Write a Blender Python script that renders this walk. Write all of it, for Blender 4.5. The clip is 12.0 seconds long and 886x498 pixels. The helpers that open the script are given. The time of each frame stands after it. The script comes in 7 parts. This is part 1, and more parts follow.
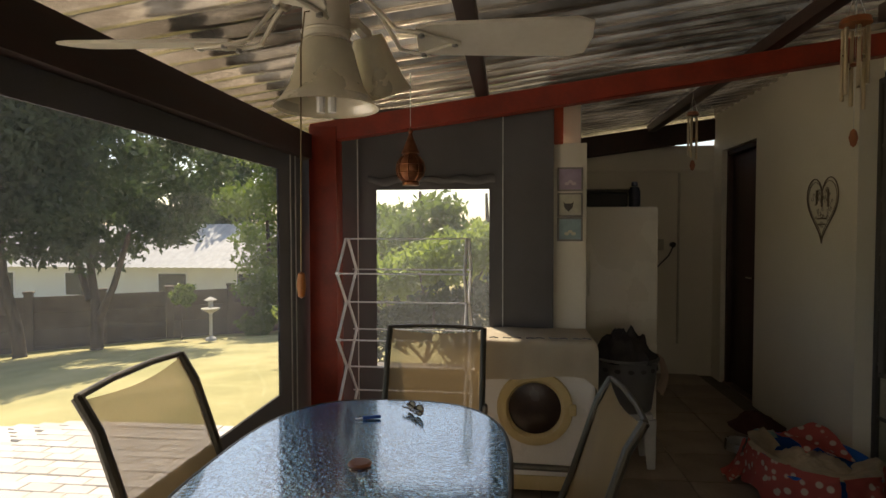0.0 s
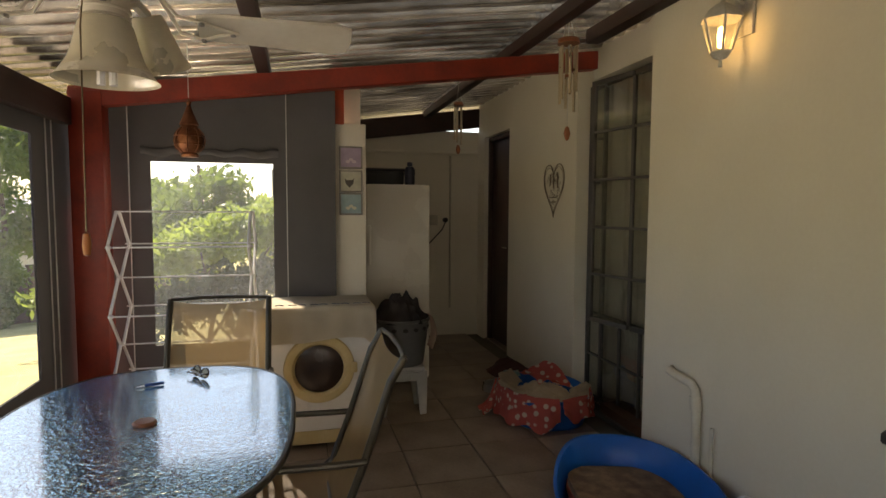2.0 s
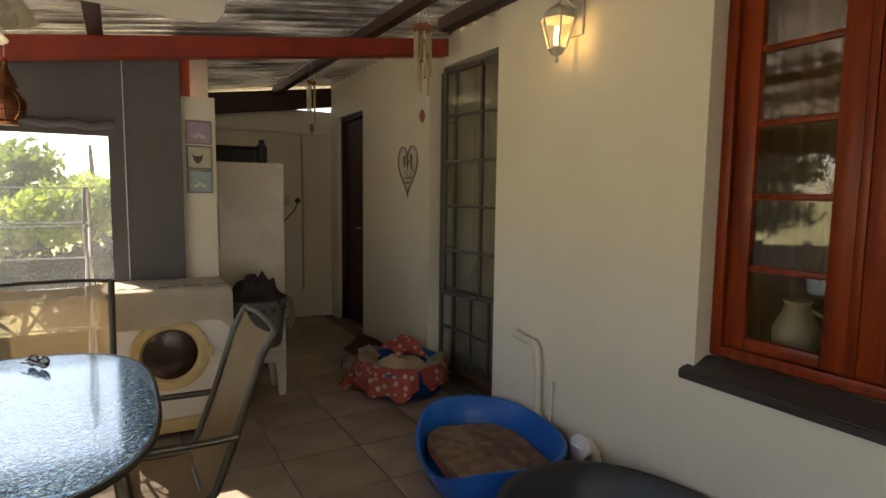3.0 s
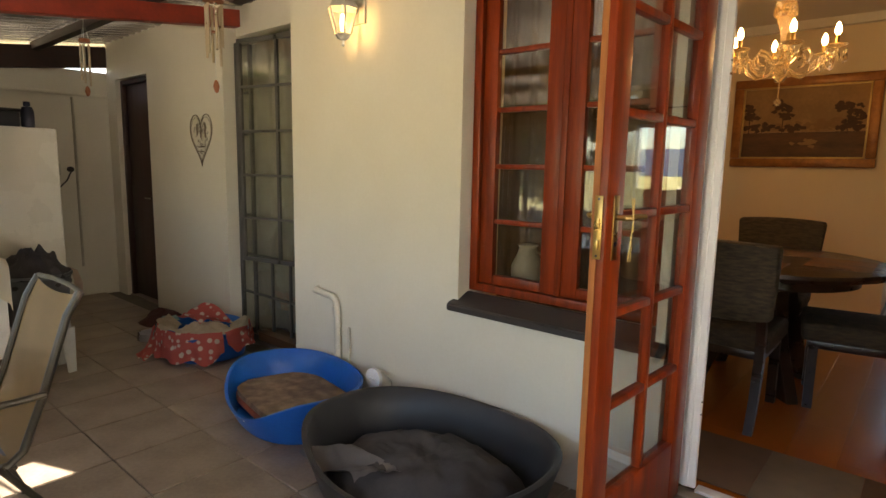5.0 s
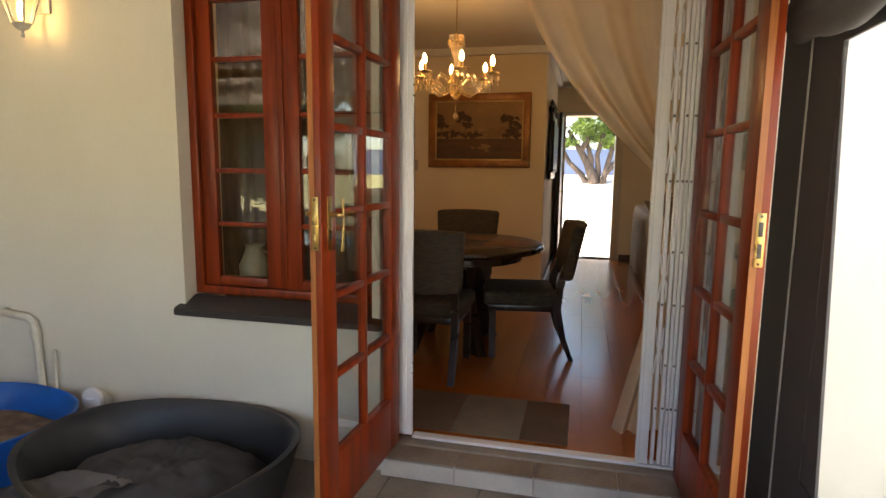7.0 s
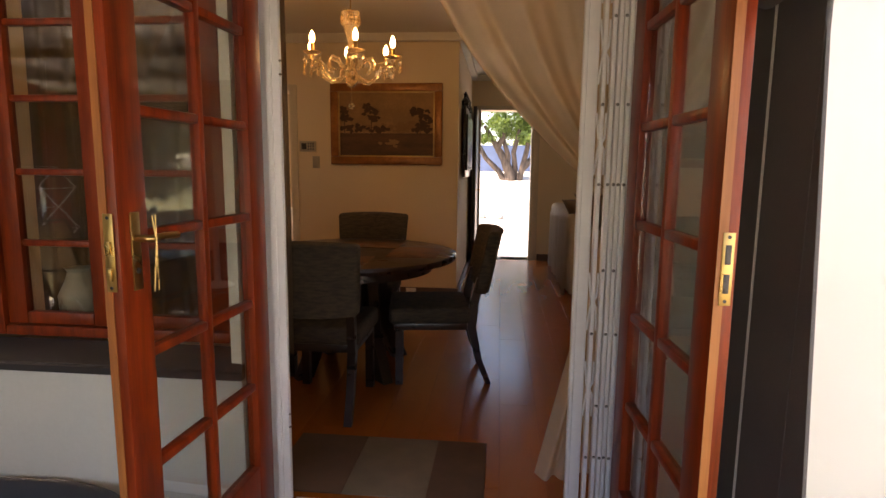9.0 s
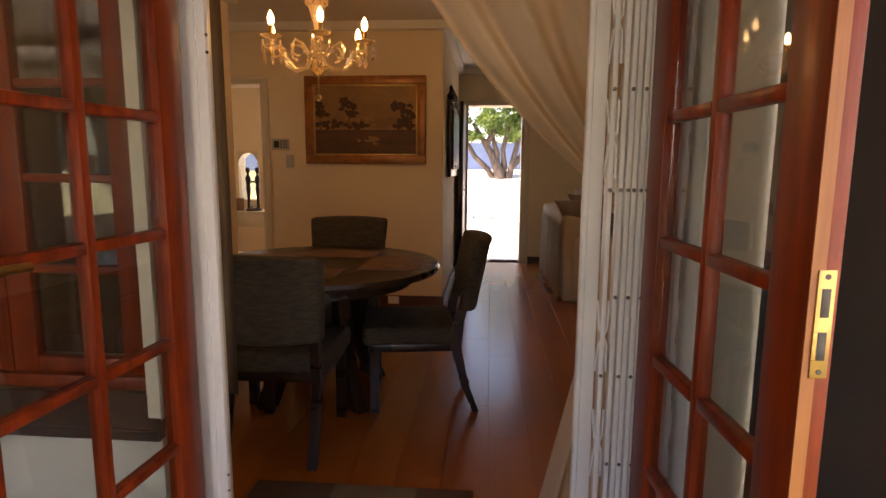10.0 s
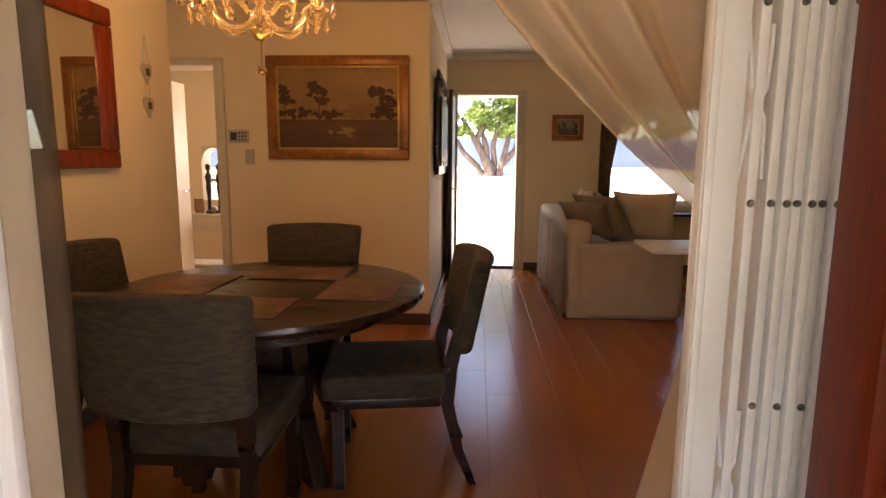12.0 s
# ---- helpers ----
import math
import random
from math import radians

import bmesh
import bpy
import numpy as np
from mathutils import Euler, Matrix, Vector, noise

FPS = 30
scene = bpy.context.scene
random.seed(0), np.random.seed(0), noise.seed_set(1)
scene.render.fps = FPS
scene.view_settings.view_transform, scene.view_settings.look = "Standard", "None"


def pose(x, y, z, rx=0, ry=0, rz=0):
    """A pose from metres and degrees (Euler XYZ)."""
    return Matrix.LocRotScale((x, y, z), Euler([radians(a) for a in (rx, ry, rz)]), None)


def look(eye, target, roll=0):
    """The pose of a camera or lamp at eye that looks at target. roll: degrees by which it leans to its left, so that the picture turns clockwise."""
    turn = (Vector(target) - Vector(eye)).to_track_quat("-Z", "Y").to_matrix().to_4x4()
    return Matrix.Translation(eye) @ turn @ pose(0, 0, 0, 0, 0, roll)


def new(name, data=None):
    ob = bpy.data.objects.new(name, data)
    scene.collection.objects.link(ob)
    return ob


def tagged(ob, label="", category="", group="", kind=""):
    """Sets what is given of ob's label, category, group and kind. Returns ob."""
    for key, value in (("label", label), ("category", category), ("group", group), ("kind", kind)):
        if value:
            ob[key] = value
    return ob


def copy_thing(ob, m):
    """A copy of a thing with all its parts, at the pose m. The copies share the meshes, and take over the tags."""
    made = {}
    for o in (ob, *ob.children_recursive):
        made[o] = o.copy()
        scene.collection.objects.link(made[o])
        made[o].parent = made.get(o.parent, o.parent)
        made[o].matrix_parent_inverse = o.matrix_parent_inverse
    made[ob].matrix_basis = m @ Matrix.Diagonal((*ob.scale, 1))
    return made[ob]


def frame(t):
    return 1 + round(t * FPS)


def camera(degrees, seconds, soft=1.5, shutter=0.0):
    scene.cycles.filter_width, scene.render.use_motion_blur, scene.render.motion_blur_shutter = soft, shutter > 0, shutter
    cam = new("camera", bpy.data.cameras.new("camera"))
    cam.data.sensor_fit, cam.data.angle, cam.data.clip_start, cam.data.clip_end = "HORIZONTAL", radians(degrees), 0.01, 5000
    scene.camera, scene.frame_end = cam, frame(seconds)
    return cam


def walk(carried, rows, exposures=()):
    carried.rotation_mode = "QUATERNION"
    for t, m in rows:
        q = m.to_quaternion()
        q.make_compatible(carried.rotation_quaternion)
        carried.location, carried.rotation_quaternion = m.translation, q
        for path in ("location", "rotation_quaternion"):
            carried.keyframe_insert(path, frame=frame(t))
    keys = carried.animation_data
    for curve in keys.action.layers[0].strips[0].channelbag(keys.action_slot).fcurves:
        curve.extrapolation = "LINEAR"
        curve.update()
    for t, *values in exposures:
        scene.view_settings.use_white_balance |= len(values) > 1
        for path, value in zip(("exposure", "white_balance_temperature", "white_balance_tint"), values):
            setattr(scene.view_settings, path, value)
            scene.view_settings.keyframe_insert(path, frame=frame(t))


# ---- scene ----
cam = camera(75.7, 12.0)
PATH = [
    (0, (0.078, 0.006, 1.397), (-0.15, 1.991, 1.331), -0.1),
    (0.5, (0.11, -0.06, 1.39), (0.055, 1.938, 1.316), -0.0),
    (1, (0.133, -0.141, 1.385), (0.256, 1.853, 1.297), 0.1),
    (1.5, (0.128, -0.211, 1.379), (0.422, 1.765, 1.27), 0.1),
    (2, (0.108, -0.251, 1.372), (0.6, 1.682, 1.232), 0.3),
    (2.5, (0.058, -0.268, 1.361), (0.803, 1.581, 1.195), 0.5),
    (3, (0.009, -0.325, 1.345), (0.99, 1.407, 1.152), 0.7),
    (3.2, (-0.007, -0.358, 1.336), (1.066, 1.318, 1.134), 0.6),
    (4.8, (-0.173, -0.625, 1.337), (1.279, 0.722, 1.052), 1.2),
    (5, (-0.206, -0.655, 1.337), (1.295, 0.636, 1.055), 1.1),
    (5.5, (-0.3, -0.68, 1.329), (1.362, 0.396, 1.05), 1.0),
    (6, (-0.374, -0.716, 1.333), (1.418, 0.128, 1.056), 1.0),
    (6.5, (-0.421, -0.765, 1.342), (1.458, -0.135, 1.07), 0.8),
    (7, (-0.439, -0.796, 1.359), (1.487, -0.33, 1.087), 0.7),
    (7.5, (-0.388, -0.823, 1.378), (1.564, -0.485, 1.104), 0.8),
    (7.7, (-0.351, -0.822, 1.375), (1.61, -0.529, 1.11), 0.9),
    (9.5, (0.293, -0.814, 1.383), (2.264, -0.635, 1.095), 0.5),
    (10, (0.488, -0.824, 1.389), (2.461, -0.664, 1.099), 0.4),
    (10.5, (0.665, -0.813, 1.377), (2.638, -0.661, 1.084), 0.5),
    (11, (0.844, -0.777, 1.382), (2.817, -0.635, 1.087), 0.5),
    (11.5, (1.016, -0.771, 1.371), (2.99, -0.641, 1.075), 0.4),
    (12, (1.228, -0.771, 1.379), (3.202, -0.654, 1.08), 0.4),
]
walk(cam, [(t, look(eye, target, roll)) for t, eye, target, roll in PATH], exposures=[(0, 0.45, 7600, 12), (0.8, 0.68, 7500, 12), (1.6, 1.0, 7600, 13), (2.5, 1.28, 7600, 13), (3.5, 1.75, 7600, 13), (5, 2.3, 7500, 13), (6, 2.38, 7400, 13), (7.5, 2.04, 7100, 14), (9.5, 1.9, 7500, 25), (11, 2.52, 7500, 25), (12, 2.8, 7300, 23)])

# ---- world, sun, lights ----
SUN_EL, SUN_AZ = radians(48), radians(-22)      # azimuth from +y towards +x
world = bpy.data.worlds.new("sky")
scene.world = world
world.use_nodes = True
wn = world.node_tree
sky = wn.nodes.new("ShaderNodeTexSky")
sky.sky_type, sky.sun_disc = "NISHITA", False
sky.sun_elevation, sky.sun_rotation = SUN_EL, SUN_AZ
wn.links.new(sky.outputs["Color"], wn.nodes["Background"].inputs["Color"])
wn.nodes["Background"].inputs["Strength"].default_value = 0.15
sun_data = bpy.data.lights.new("sun", "SUN")
sun_data.energy, sun_data.angle, sun_data.color = 5.0, radians(0.6), (1.0, 0.93, 0.82)
sun = new("sun", sun_data)
sun_way = Vector((math.sin(SUN_AZ) * math.cos(SUN_EL), math.cos(SUN_AZ) * math.cos(SUN_EL), math.sin(SUN_EL)))
sun.matrix_basis = look(sun_way * 40, (0, 0, 0))


def lamp(name, kind, energy, colour, m, size=0.03, size_y=None):
    d = bpy.data.lights.new(name, kind)
    d.energy, d.color = energy, colour
    if kind == "AREA":
        d.shape, d.size, d.size_y = "RECTANGLE", size, size_y or size
    else:
        d.shadow_soft_size = size
    ob = new(name, d)
    ob.matrix_basis = m
    return ob


# ---- materials ----
MATS = {}


def mat(name, c1, c2=None, rough=0.6, metal=0.0, scale=8.0, fine=90.0, bump=0.1, spec=0.5, stretch=(1, 1, 1), emit=None, power=0.0, vary=0.0, coat=0.0, mix=(0.35, 0.65), transmission=0.0, rvary=0.12):
    """Two scales of variation: broad patches between two colours, fine grain in relief and gloss."""
    m = bpy.data.materials.new(name)
    m.use_nodes = True
    n, l = m.node_tree.nodes, m.node_tree.links
    b = n["Principled BSDF"]
    c2 = c2 or tuple(v * 0.82 for v in c1)
    tc = n.new("ShaderNodeTexCoord")
    mp = n.new("ShaderNodeMapping")
    mp.inputs["Scale"].default_value = stretch
    l.new(tc.outputs["Object"], mp.inputs["Vector"])
    n1 = n.new("ShaderNodeTexNoise")
    n1.inputs["Scale"].default_value, n1.inputs["Detail"].default_value = scale, 6
    l.new(mp.outputs["Vector"], n1.inputs["Vector"])
    n2 = n.new("ShaderNodeTexNoise")
    n2.inputs["Scale"].default_value, n2.inputs["Detail"].default_value = fine, 3
    l.new(mp.outputs["Vector"], n2.inputs["Vector"])
    add = n.new("ShaderNodeMath")
    add.operation = "MULTIPLY_ADD"
    l.new(n2.outputs["Fac"], add.inputs[0])
    add.inputs[1].default_value = 0.3
    l.new(n1.outputs["Fac"], add.inputs[2])
    sub = n.new("ShaderNodeMath")
    sub.operation = "SUBTRACT"
    l.new(add.outputs[0], sub.inputs[0])
    sub.inputs[1].default_value = 0.15
    ramp = n.new("ShaderNodeValToRGB")
    ramp.color_ramp.elements[0].position, ramp.color_ramp.elements[1].position = mix
    ramp.color_ramp.elements[0].color, ramp.color_ramp.elements[1].color = (*c2, 1), (*c1, 1)
    l.new(sub.outputs[0], ramp.inputs["Fac"])
    out = ramp.outputs["Color"]
    if vary:
        oi = n.new("ShaderNodeObjectInfo")
        mr = n.new("ShaderNodeMapRange")
        mr.inputs["To Min"].default_value, mr.inputs["To Max"].default_value = 1 - vary, 1 + vary
        l.new(oi.outputs["Random"], mr.inputs["Value"])
        mul = n.new("ShaderNodeVectorMath")
        mul.operation = "SCALE"
        l.new(out, mul.inputs[0])
        l.new(mr.outputs[0], mul.inputs["Scale"])
        out = mul.outputs[0]
    l.new(out, b.inputs["Base Color"])
    rr = n.new("ShaderNodeMapRange")
    rr.inputs["To Min"].default_value, rr.inputs["To Max"].default_value = max(0.0, rough - rvary), min(1.0, rough + rvary)
    l.new(n1.outputs["Fac"], rr.inputs["Value"])
    l.new(rr.outputs[0], b.inputs["Roughness"])
    b.inputs["Metallic"].default_value = metal
    b.inputs["Specular IOR Level"].default_value = spec
    b.inputs["Coat Weight"].default_value = coat
    b.inputs["Coat Roughness"].default_value = 0.12
    b.inputs["Transmission Weight"].default_value = transmission
    if emit:
        b.inputs["Emission Color"].default_value = (*emit, 1)
        b.inputs["Emission Strength"].default_value = power
    if bump:
        bp = n.new("ShaderNodeBump")
        bp.inputs["Strength"].default_value, bp.inputs["Distance"].default_value = bump, 0.004
        l.new(add.outputs[0], bp.inputs["Height"])
        l.new(bp.outputs["Normal"], b.inputs["Normal"])
    MATS[name] = m
    return m


def glass(name, tint=(1, 1, 1), gloss=1.0, rough=0.0, haze=0.0, ripple=0.0):
    """A thin pane: clear straight through, with a Fresnel gloss on it and a little dust."""
    m = bpy.data.materials.new(name)
    m.use_nodes = True
    n, l = m.node_tree.nodes, m.node_tree.links
    n.remove(n["Principled BSDF"])
    out = n["Material Output"]
    tr = n.new("ShaderNodeBsdfTransparent")
    tr.inputs["Color"].default_value = (*tint, 1)
    gl = n.new("ShaderNodeBsdfGlossy")
    gl.inputs["Roughness"].default_value = rough
    df = n.new("ShaderNodeBsdfTranslucent")
    df.inputs["Color"].default_value = (0.75, 0.77, 0.8, 1)
    fr = n.new("ShaderNodeLayerWeight")
    fr.inputs["Blend"].default_value = 0.5
    pw = n.new("ShaderNodeMath")
    pw.operation = "POWER"
    pw.inputs[1].default_value = 5
    l.new(fr.outputs["Facing"], pw.inputs[0])
    mul = n.new("ShaderNodeMath")
    mul.operation = "MULTIPLY_ADD"
    mul.inputs[1].default_value, mul.inputs[2].default_value = 0.85 * gloss, 0.045 * gloss
    l.new(pw.outputs[0], mul.inputs[0])
    m1, m2 = n.new("ShaderNodeMixShader"), n.new("ShaderNodeMixShader")
    ns = n.new("ShaderNodeTexNoise")
    ns.inputs["Scale"].default_value = 2.5
    hz = n.new("ShaderNodeMath")
    hz.operation = "MULTIPLY"
    hz.inputs[1].default_value = 2 * haze
    l.new(ns.outputs["Fac"], hz.inputs[0])
    l.new(hz.outputs[0], m1.inputs["Fac"])
    l.new(tr.outputs[0], m1.inputs[1])
    l.new(df.outputs[0], m1.inputs[2])
    l.new(mul.outputs[0], m2.inputs["Fac"])
    l.new(m1.outputs[0], m2.inputs[1])
    l.new(gl.outputs[0], m2.inputs[2])
    l.new(m2.outputs[0], out.inputs["Surface"])
    if ripple:
        tc = n.new("ShaderNodeTexCoord")
        vo = n.new("ShaderNodeTexNoise")
        vo.inputs["Scale"].default_value = 6
        l.new(tc.outputs["Object"], vo.inputs["Vector"])
        bp = n.new("ShaderNodeBump")
        bp.inputs["Strength"].default_value, bp.inputs["Distance"].default_value = ripple, 0.004
        l.new(vo.outputs["Fac"], bp.inputs["Height"])
        l.new(bp.outputs["Normal"], gl.inputs["Normal"])
    MATS[name] = m
    return m


plaster = mat("cream_plaster", (0.74, 0.7, 0.6), (0.68, 0.635, 0.53), 0.85, scale=1.6, fine=60, bump=0.25, mix=(0.3, 0.7))
plaster_in = mat("beige_wall_paint", (0.8, 0.66, 0.46), (0.76, 0.62, 0.42), 0.8, scale=1.2, fine=70, bump=0.1)
plaster_out = mat("white_outdoor_plaster", (0.8, 0.8, 0.76), (0.74, 0.73, 0.69), 0.9, scale=1.5, fine=50, bump=0.3)
ceiling_paint = mat("ceiling_paint", (0.8, 0.76, 0.68), (0.77, 0.73, 0.65), 0.85, scale=1, fine=60, bump=0.05)
white_gloss = mat("white_gloss_paint", (0.84, 0.84, 0.85), (0.78, 0.78, 0.8), 0.35, scale=5, fine=60, bump=0.06)
tile_m = mat("patio_tile", (0.31, 0.25, 0.195), (0.2, 0.155, 0.118), 0.42, scale=4, fine=60, bump=0.12, vary=0.12)
grout_m = mat("grout", (0.16, 0.14, 0.12), None, 0.9, scale=8, fine=90)
step_tile = mat("pale_step_tile", (0.55, 0.52, 0.47), (0.45, 0.42, 0.38), 0.45, scale=6, fine=60)
canvas = mat("grey_canvas", (0.105, 0.1, 0.102), (0.085, 0.081, 0.083), 0.8, scale=3, fine=180, bump=0.3)
cord_m = mat("pale_cord", (0.6, 0.6, 0.58), None, 0.7, fine=200)
red_paint = mat("red_oxide_paint", (0.3, 0.03, 0.012), (0.2, 0.022, 0.01), 0.5, scale=6, fine=50, bump=0.2)
dark_beam = mat("dark_stained_timber", (0.04, 0.015, 0.011), (0.025, 0.01, 0.008), 0.6, scale=4, fine=40, stretch=(6, 0.6, 6), bump=0.2)
zinc = mat("galvanised_sheet", (0.56, 0.51, 0.435), (0.22, 0.195, 0.16), 0.16, metal=0.94, scale=3.0, fine=18, bump=0.1, stretch=(0.5, 1.4, 1), rvary=0.08)
wood_orange = mat("varnished_meranti", (0.25, 0.033, 0.0055), (0.13, 0.016, 0.0035), 0.36, scale=5, fine=45, stretch=(5, 5, 0.35), bump=0.08, coat=0.06, spec=0.28)
wood_pale = mat("bare_edge_wood", (0.42, 0.15, 0.035), (0.27, 0.085, 0.018), 0.5, scale=5, fine=45, stretch=(5, 5, 0.3))
sill_m = mat("dark_sill_paint", (0.035, 0.03, 0.03), None, 0.4, scale=5, fine=60, bump=0.2)
steel_grey = mat("grey_steel_frame", (0.09, 0.085, 0.08), None, 0.5, metal=0.2, scale=8, fine=80)
brass = mat("brass", (0.5, 0.34, 0.13), None, 0.3, metal=1.0, scale=8, fine=80)
chrome = mat("chrome", (0.75, 0.75, 0.75), None, 0.15, metal=1.0, scale=8, fine=80, bump=0)
pane_m = glass("window_glass", (0.88, 0.9, 0.89), 1.9, 0.0, 0.004)
pvc_m = glass("clear_pvc", (0.97, 0.985, 1.0), 0.3, 0.05, 0.022, ripple=0.2)
pvc_dusty = glass("dusty_clear_pvc", (0.97, 0.985, 1.0), 0.3, 0.05, 0.03, ripple=0.2)
frosted = mat("frosted_glass", (0.42, 0.41, 0.36), None, 0.35, scale=6, fine=140, bump=0.3, transmission=0.5)
laminate = mat("orange_laminate", (0.39, 0.115, 0.019), (0.345, 0.1, 0.016), 0.24, scale=2, fine=22, stretch=(0.4, 2.5, 1), bump=0.0, vary=0.025, coat=0.2, rvary=0.03)
skirting_m = mat("dark_skirting", (0.09, 0.04, 0.02), None, 0.4, scale=5, fine=50)
dark_wood = mat("espresso_wood", (0.026, 0.011, 0.006), (0.014, 0.006, 0.004), 0.3, scale=5, fine=40, stretch=(4, 0.5, 4), coat=0.2)
chair_fab = mat("charcoal_linen", (0.075, 0.055, 0.035), (0.028, 0.021, 0.014), 0.92, scale=26, fine=240, bump=0.6, stretch=(0.8, 0.8, 3.2))
sofa_fab = mat("beige_slipcover", (0.52, 0.42, 0.29), (0.45, 0.36, 0.245), 0.9, scale=5, fine=220, bump=0.35)
curtain_m = mat("sheer_curtain", (0.62, 0.5, 0.36), (0.56, 0.44, 0.31), 0.85, scale=5, fine=160, bump=0.15)

# ---- building tools ----
def where(ob):
    m = ob.matrix_basis.copy()
    while ob.parent:
        ob = ob.parent
        m = ob.matrix_basis @ m
    return m


def mesh_of(name, bm, material, smooth=None):
    me = bpy.data.meshes.new(name)
    bmesh.ops.recalc_face_normals(bm, faces=bm.faces)
    bm.to_mesh(me)
    bm.free()
    for m in material if isinstance(material, (list, tuple)) else [material]:
        me.materials.append(m)
    if smooth:
        for p in me.polygons:
            p.use_smooth = True
        me.set_sharp_from_angle(angle=radians(smooth))
    return me


def thing(name, label, category, at=(0, 0, 0), group="", kind=""):
    """An empty at the thing's base; its parts are given in world places."""
    ob = new(name)
    ob.empty_display_size = 0.05
    ob.matrix_basis = at if isinstance(at, Matrix) else pose(*at)
    return tagged(ob, label, category, group, kind)


def part(name, bm, material, parent, label="", smooth=35, local=False):
    """One mesh under a thing or a part. Places are the world's unless local."""
    if not local:
        bm.transform(where(parent).inverted())
    ob = new(name, mesh_of(name, bm, material, smooth))
    ob.parent = parent
    return tagged(ob, label)


def solid(name, bm, material, label, category, group="", kind="", smooth=35):
    ob = new(name, mesh_of(name, bm, material, smooth))
    return tagged(ob, label, category, group, kind)


def box(x0, x1, y0, y1, z0, z1, bevel=0.0, bm=None, seg=2):
    mine = bmesh.new()
    bmesh.ops.create_cube(mine, size=1, matrix=Matrix.LocRotScale(((x0 + x1) / 2, (y0 + y1) / 2, (z0 + z1) / 2), None, (abs(x1 - x0), abs(y1 - y0), abs(z1 - z0))))
    if bevel:
        bmesh.ops.bevel(mine, geom=mine.edges[:], offset=bevel, segments=seg, affect="EDGES", profile=0.5)
    return join(bm, mine)


def join(bm, other):
    if bm is None:
        return other
    me = bpy.data.meshes.new("tmp")
    other.to_mesh(me)
    other.free()
    bm.from_mesh(me)
    bpy.data.meshes.remove(me)
    return bm


def obox(m, sx, sy, sz, bevel=0.0, bm=None):
    """A box of that size, centred on the pose m."""
    mine = box(-sx / 2, sx / 2, -sy / 2, sy / 2, -sz / 2, sz / 2, bevel)
    mine.transform(m)
    return join(bm, mine)


def tube(pts, r, seg=8, bm=None, closed=False, r2=None):
    """A round rod along points; r2: its radius at the far end."""
    bm = bm or bmesh.new()
    pts = [Vector(p) for p in pts]
    n = len(pts)
    rings = []
    up = None
    for i, p in enumerate(pts):
        a = pts[(i - 1) % n] if (closed or i > 0) else p
        b = pts[(i + 1) % n] if (closed or i < n - 1) else p
        d = (b - a).normalized()
        if up is None:
            up = Vector((0, 0, 1)) if abs(d.z) < 0.9 else Vector((1, 0, 0))
        s = d.cross(up)
        if s.length < 1e-5:
            s = d.orthogonal()
        s.normalize()
        up = s.cross(d).normalized()
        rad = r if r2 is None else r + (r2 - r) * i / max(1, n - 1)
        rings.append([bm.verts.new(p + rad * (math.cos(2 * math.pi * k / seg) * s + math.sin(2 * math.pi * k / seg) * up)) for k in range(seg)])
    for i in range(n if closed else n - 1):
        r0, r1 = rings[i], rings[(i + 1) % n]
        for k in range(seg):
            bm.faces.new((r0[k], r0[(k + 1) % seg], r1[(k + 1) % seg], r1[k]))
    if not closed:
        bm.faces.new(rings[0][::-1])
        bm.faces.new(rings[-1])
    return bm


def lathe(profile, at=(0, 0, 0), seg=24, bm=None, squash=(1, 1)):
    """A turned shape from (radius, height) pairs."""
    bm = bm or bmesh.new()
    rings = []
    for r, z in profile:
        if r < 1e-5:
            rings.append([bm.verts.new((at[0], at[1], at[2] + z))])
        else:
            rings.append([bm.verts.new((at[0] + r * squash[0] * math.cos(2 * math.pi * k / seg), at[1] + r * squash[1] * math.sin(2 * math.pi * k / seg), at[2] + z)) for k in range(seg)])
    for a, b in zip(rings, rings[1:]):
        for k in range(seg):
            f = [a[k % len(a)], a[(k + 1) % len(a)], b[(k + 1) % len(b)], b[k % len(b)]]
            f = list(dict.fromkeys(f))
            if len(f) > 2:
                bm.faces.new(f)
    return bm


def prism(outline, z0, z1, bm=None, bevel=0.0, m=None):
    """A flat outline of (x, y) raised from z0 to z1."""
    mine = bmesh.new()
    lo = [mine.verts.new((x, y, z0)) for x, y in outline]
    hi = [mine.verts.new((x, y, z1)) for x, y in outline]
    n = len(lo)
    mine.faces.new(lo[::-1])
    mine.faces.new(hi)
    for k in range(n):
        mine.faces.new((lo[k], lo[(k + 1) % n], hi[(k + 1) % n], hi[k]))
    if bevel:
        bmesh.ops.bevel(mine, geom=[e for e in mine.edges if abs(e.verts[0].co.z - e.verts[1].co.z) < 1e-6], offset=bevel, segments=2, affect="EDGES")
    if m is not None:
        mine.transform(m)
    return join(bm, mine)


def oval(cx, cy, rx, ry, n=40, power=2.0):
    out = []
    for k in range(n):
        a = 2 * math.pi * k / n
        c, s = math.cos(a), math.sin(a)
        out.append((cx + rx * math.copysign(abs(c) ** (2 / power), c), cy + ry * math.copysign(abs(s) ** (2 / power), s)))
    return out


